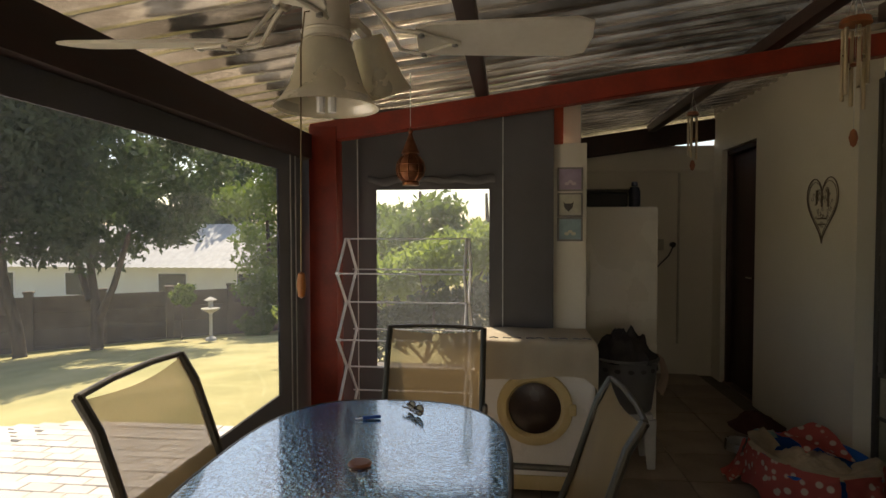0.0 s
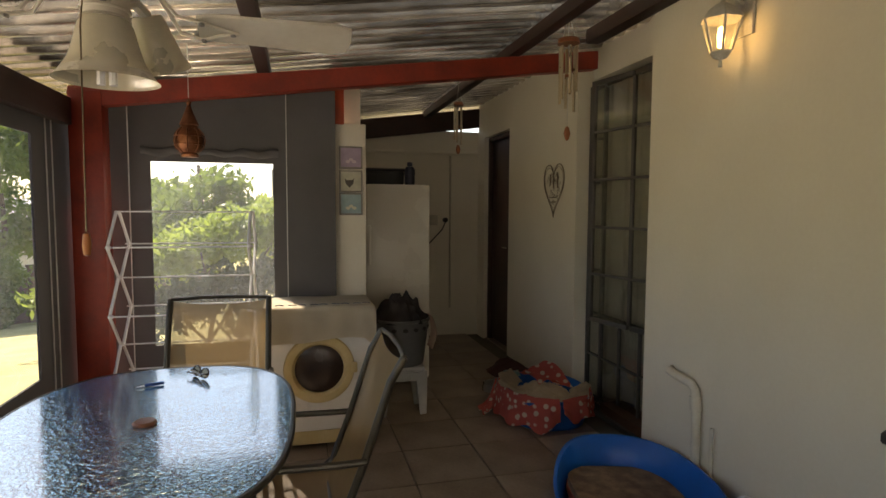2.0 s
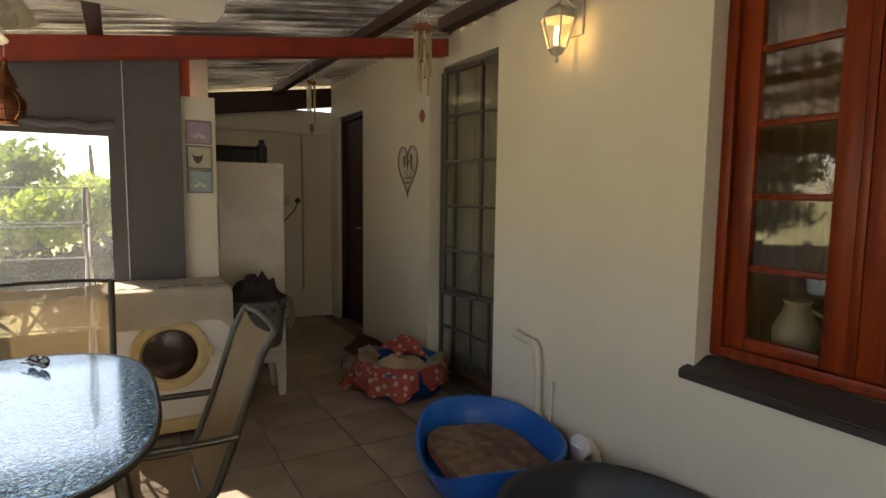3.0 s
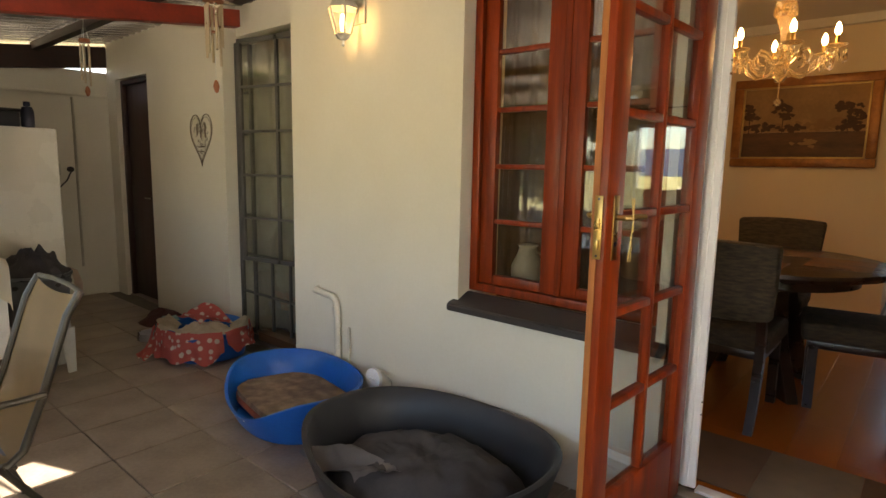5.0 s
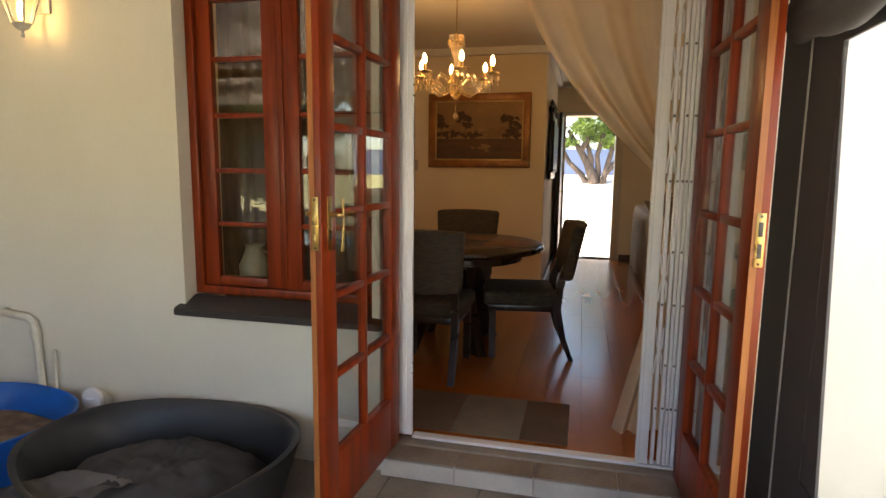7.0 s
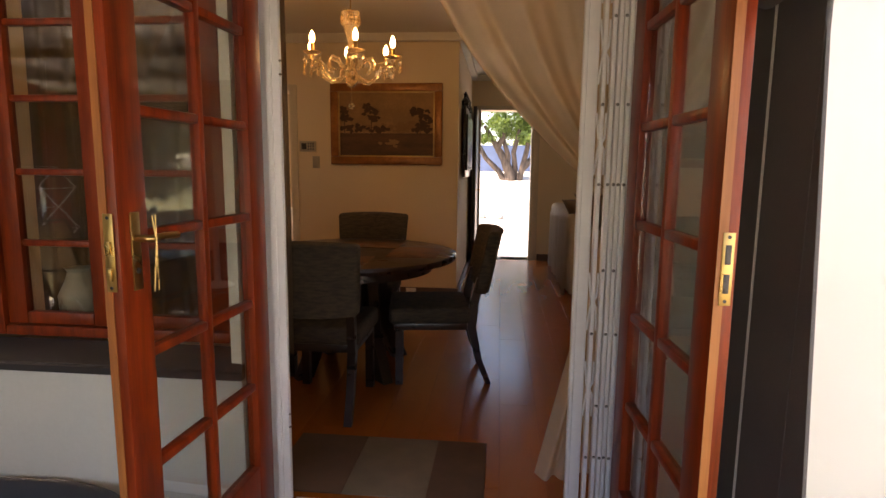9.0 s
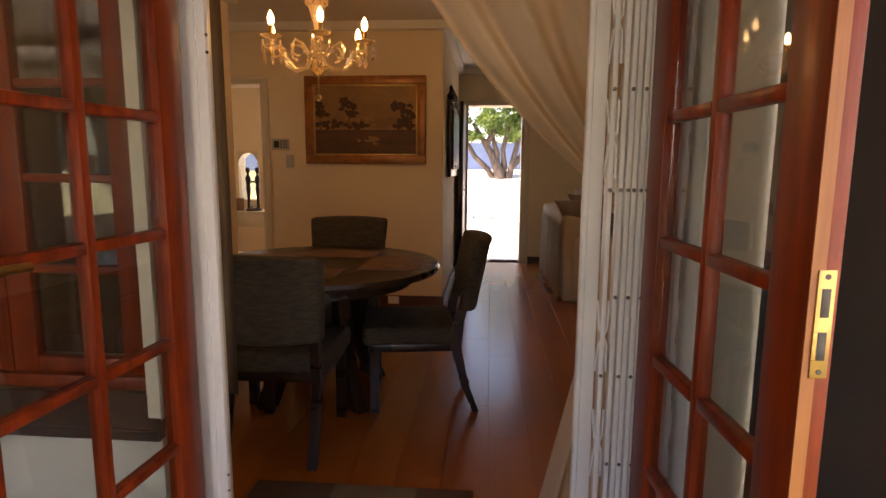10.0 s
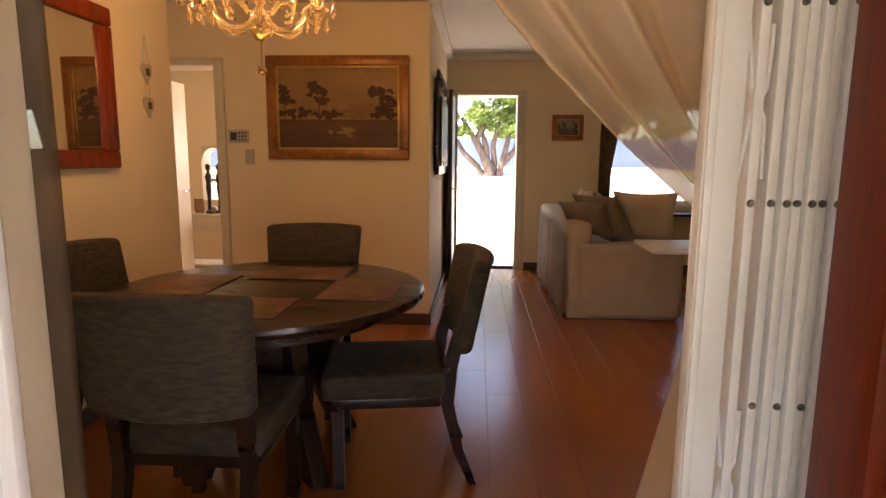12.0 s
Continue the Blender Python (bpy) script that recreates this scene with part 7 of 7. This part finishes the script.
def skirt(u, v):
    x = SX0 - 0.012 + (SX1 - SX0) * u
    return (x, SB + 0.012 + 0.012 * math.sin(60 * u) * (1 - v) + 0.01 * math.sin(23 * u), DZ + 0.012 + 0.72 * v)


part("slipcover_skirt", sheet(skirt, 90, 8, 0.004), sofa_fab, sf, "loose pleated slipcover", smooth=70)


def pillow(at, size, tilt, yaw, material, label):
    bm = bmesh.new()
    for s in (-1, 1):
        def side(u, v, s=s):
            a, b = 2 * u - 1, 2 * v - 1
            h = 0.5 * size * 0.36 * (max(0, 1 - a ** 4) * max(0, 1 - b ** 4)) ** 0.6
            return (size * 0.5 * a * (1 - 0.1 * (1 - b * b)), size * 0.5 * b * (1 - 0.1 * (1 - a * a)), s * h)
        sheet(side, 12, 12, bm=bm)
    bmesh.ops.remove_doubles(bm, verts=bm.verts, dist=1e-4)
    bm.transform(pose(*at, 90 - tilt, 0, yaw))
    solid("cushion", bm, material, label, "cushion", group="sofa cushions", smooth=70)


gold_c = mat("brown_satin", (0.26, 0.2, 0.13), (0.2, 0.15, 0.1), 0.6, scale=8, fine=120)
pillow((6.02, -1.68, 0.93), 0.4, 46, 62, gold_c, "brown satin scatter cushion slumped over the sofa arm")
pillow((6.13, -1.84, 0.94), 0.46, 38, 40, gold_c, "brown satin scatter cushion on the sofa")
pillow((6.2, -2.2, 0.92), 0.52, 25, 75, sofa_fab, "beige scatter cushion leaning on the sofa arm")
pillow((6.5, -1.86, 0.92), 0.5, 22, 5, sofa_fab, "beige scatter cushion against the sofa back")
pillow((6.9, -1.88, 0.92), 0.5, 25, -8, gold_c, "brown scatter cushion against the sofa back")

wt = thing("side_table", "small white painted side table", "side table", (5.55, -2.3, DZ))
part("top", box(5.28, 5.84, -2.9, -2.02, 0.75, 0.785, 0.012), white_gloss, wt)
part("pedestal", lathe([(0, 0), (0.17, 0), (0.16, 0.02), (0.03, 0.05), (0.03, 0.62), (0.06, 0.648), (0, 0.648)], (5.58, -2.55, DZ), 20), white_gloss, wt)
ct = thing("console_table", "dark wooden console table below the lounge window", "table", (7.9, -3.0, DZ))
part("top", box(7.75, 8.08, -3.5, -2.6, 0.8, 0.83, 0.004), dark_wood, ct)
for q in ((7.78, -2.64), (8.05, -2.64), (7.78, -3.46), (8.05, -3.46)):
    part("leg", box(q[0] - 0.02, q[0] + 0.02, q[1] - 0.02, q[1] + 0.02, DZ, 0.799, 0.003), dark_wood, ct)
pfr = thing("photo_frame", "dark standing photo frame on the console table", "photo frame", (7.9, -2.75, 0.83))
part("frame", box(7.9, 7.915, -2.83, -2.7, 0.831, 1.02, 0.003), dark_wood, pfr)
part("print", box(7.897, 7.8995, -2.815, -2.715, 0.85, 1.0), beige_p, pfr)

# lounge window with its curtain
lw = thing("window_3", "white framed lounge window full of daylight", "window", (8.2, -2.95, 0.9), kind="structure")
for q in ((-3.6, -3.55, 0.9, 2.05), (-2.35, -2.3, 0.9, 2.05), (-3.5495, -2.3505, 2.0, 2.05), (-3.5495, -2.3505, 0.9, 0.95)):
    part("window_frame", box(8.18, 8.24, *q, 0.003), white_gloss, lw)
p = part("pane", box(8.21, 8.214, -3.549, -2.351, 0.951, 1.999), pane_m, lw)
p.visible_shadow = False
cur = thing("curtain", "brown patterned curtain tied back beside the lounge window", "curtain", (8.03, -2.3, 0.5))
part("fabric", sheet(lambda u, v: (8.03 + 0.025 * math.sin(38 * u), -2.18 - (0.14 + 0.4 * max(0, v - 0.42) ** 1.3) * u, 0.5 + 1.75 * v), 50, 20, 0.003), mat("brown_curtain", (0.26, 0.18, 0.1), (0.18, 0.12, 0.07), 0.9, scale=10, fine=120), cur, smooth=70)
part("rod", tube([(8.03, -2.1, 2.26), (8.03, -3.8, 2.26)], 0.012, 8), dark_wood, cur)

# front door and carved rack
fdr = thing("door_2", "dark wooden front door standing open, with white frame", "door", (8.05, -0.5, IN), kind="structure")
fl2 = part("leaf", box(7.36, 8.08, -0.5, -0.46, IN + 0.01, 2.14, 0.004), mat("dark_door_wood", (0.05, 0.022, 0.014), None, 0.4, scale=4, fine=40, stretch=(5, 5, 0.4)), fdr)
part("handle", tube([(7.43, -0.5, 1.1), (7.43, -0.545, 1.1), (7.45, -0.55, 1.1), (7.54, -0.55, 1.1)], 0.008, 8), brass, fl2)
for q in ((-0.53, -0.47), (-1.33, -1.262)):
    part("door_frame", box(8.075, 8.0985, q[0], q[1], IN, 2.22, 0.004), cream_gloss, fdr)
part("door_frame", box(8.075, 8.0985, -1.2615, -0.5305, 2.162, 2.22, 0.004), cream_gloss, fdr)
part("inner_jamb", box(8.1, 8.34, -1.26, -1.225, IN, 2.159, 0.003), cream_gloss, fdr)
rk = thing("carved_panel", "dark carved wooden panel hung on the passage wall", "wall decoration", (6.4, -0.42, 1.3))
part("board", box(5.98, 6.9, -0.45, -0.419, 1.28, 2.0, 0.006), dark_wood, rk)
for q in range(5):
    part("finial", lathe([(0, 0), (0.03, 0.0), (0.04, 0.05), (0.015, 0.09), (0.02, 0.12), (0, 0.15)], (6.05 + 0.19 * q, -0.44, 2.001), 10), dark_wood, rk)
    part("carving", box(6.0 + 0.18 * q, 6.13 + 0.18 * q, -0.475, -0.4505, 1.35 + 0.04 * (q % 2), 1.92, 0.012), dark_wood, rk)

# sheer curtain drawn aside at the french doors
sc = thing("sheer_curtain", "sheer beige curtain drawn to one side of the french doors", "curtain", (2.32, -1.2, IN))


def sheer(u, v):
    z = 2.52 - 2.4 * v
    tie = 0.53
    if v < tie:
        f = v / tie
        left, right = -0.42 - 0.83 * f ** 1.9, -1.5 + 0.12 * f
    else:
        f = (v - tie) / (1 - tie)
        left, right = -1.25 + 0.265 * f, -1.38 - 0.1 * f
    wav = 0.022 * (1 - 0.35 * abs(v - tie))
    return (2.32 + wav * 1.5 * math.sin(29 * u + 2 * v + 1.5 * math.sin(7 * u)) + 0.022 * math.sin(12 * u + 3 * v) + 0.007 * math.sin(67 * u + 4 * v), left + (right - left) * u, z)


part("fabric", sheet(sheer, 150, 44), sheer_m, sc, "sheer gathered fabric", smooth=80)
part("tie_back", tube([(2.28, -1.2, 1.26), (2.275, -1.28, 1.24), (2.28, -1.38, 1.27), (2.36, -1.4, 1.28)], 0.012, 8), curtain_m, sc)
part("rod", tube([(2.32, 0.3, 2.545), (2.32, -1.7, 2.545)], 0.012, 10), brass, sc)

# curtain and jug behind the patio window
# far darker than sheer_m: the dimness behind the panes is put into the colour
window_sheer = cloth_through("shade_toned_sheer", (0.12, 0.088, 0.058), 0.12, 0.25, 160)
wc = thing("window_curtain", "sheer curtain inside the patio window, its beige toned down for shade", "curtain", (2.2, 0.5, 0.6))
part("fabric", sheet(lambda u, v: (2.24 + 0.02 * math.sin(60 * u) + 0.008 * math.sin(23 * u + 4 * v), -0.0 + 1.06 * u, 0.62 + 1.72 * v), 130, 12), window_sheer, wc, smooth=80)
part("rod", tube([(2.24, -0.03, 2.36), (2.24, 1.1, 2.36)], 0.01, 8), brass, wc)
solid("window_board", box(2.042, 2.19, 0.09, 1.02, 0.745, 0.775, 0.004), cream_gloss, "cream painted board inside the patio window", "window sill", kind="structure")
jug = thing("jug", "pale glazed jug standing inside the patio window", "jug", (2.11, 0.8, 0.776))
part("body", lathe([(0, 0), (0.05, 0), (0.075, 0.05), (0.078, 0.1), (0.05, 0.16), (0.042, 0.19), (0.05, 0.205), (0.044, 0.2), (0.036, 0.17), (0, 0.17)], (2.11, 0.8, 0.776), 24), mat("pale_glaze", (0.55, 0.45, 0.3), (0.45, 0.36, 0.24), 0.3), jug)
part("handle", tube([(2.11, 0.75, 0.95), (2.11, 0.7, 0.93), (2.11, 0.69, 0.88), (2.11, 0.725, 0.84)], 0.007, 8), MATS["pale_glaze"], jug)
# assumed window, never in view: gives the passage fill light an opening
w4 = thing("window_4", "added white side window frame, out of view, at the fill light", "window", (8.2, 0.95, 0.95), kind="structure")
for q in ((0.3, 0.35, 0.95, 2.1), (1.55, 1.6, 0.95, 2.1), (0.3505, 1.5495, 2.05, 2.1), (0.3505, 1.5495, 0.95, 1.0)):
    part("window_frame", box(8.18, 8.24, *q, 0.003), white_gloss, w4)

# added fill light at the unseen side window, to brighten the passage room
lamp("passage_fill_light", "AREA", 5, (1.0, 0.95, 0.88), pose(8.06, 0.95, 1.52, 0, 90, 0), 1.1, 1.25)

# ---- floor pieces ----
def tile_mesh(sx, sy, h, material, name, edge=0.003):
    return mesh_of(name, box(-sx / 2, sx / 2, -sy / 2, sy / 2, -h, 0, edge, seg=1), material)


patio_tile = tile_mesh(0.404, 0.404, 0.012, tile_m, "tile")
for i in range(-4, 5):
    for j in range(-9, 10):
        x, y = 0.255 + 0.41 * i + 0.41 * 0.5, 1.83 + 0.41 * j
        if -1.2 < x < 1.9 and -1.5 < y < 5.7 and not (x > 1.7 and -1.3 < y < 0):
            ob = new("tile", patio_tile)
            ob.parent = floor_bed
            ob.matrix_basis = pose(x, y, 0)
plank = tile_mesh(1.199, 0.1924, 0.01, laminate, "plank", 0.0007)
floor_in = bpy.data.objects["floor_indoor_bed"]
for j in range(-22, 16):
    for i in range(-1, 6):
        x, y = 2.1 + 1.2 * i + 0.37 * (j % 3), 0.03 + 0.193 * j
        x0, x1 = max(2.075, x - 0.5995), min(8.34, x + 0.5995)
        if x1 - x0 > 0.1 and -4.1 < y < 2.9 and not (x1 < 4.6 and y > 1.3):
            ob = new("plank", plank if x1 - x0 > 1.19 else tile_mesh(x1 - x0, 0.1924, 0.01, laminate, "plank", 0.0007))
            ob.parent = floor_in
            ob.matrix_basis = pose((x0 + x1) / 2, y, IN)
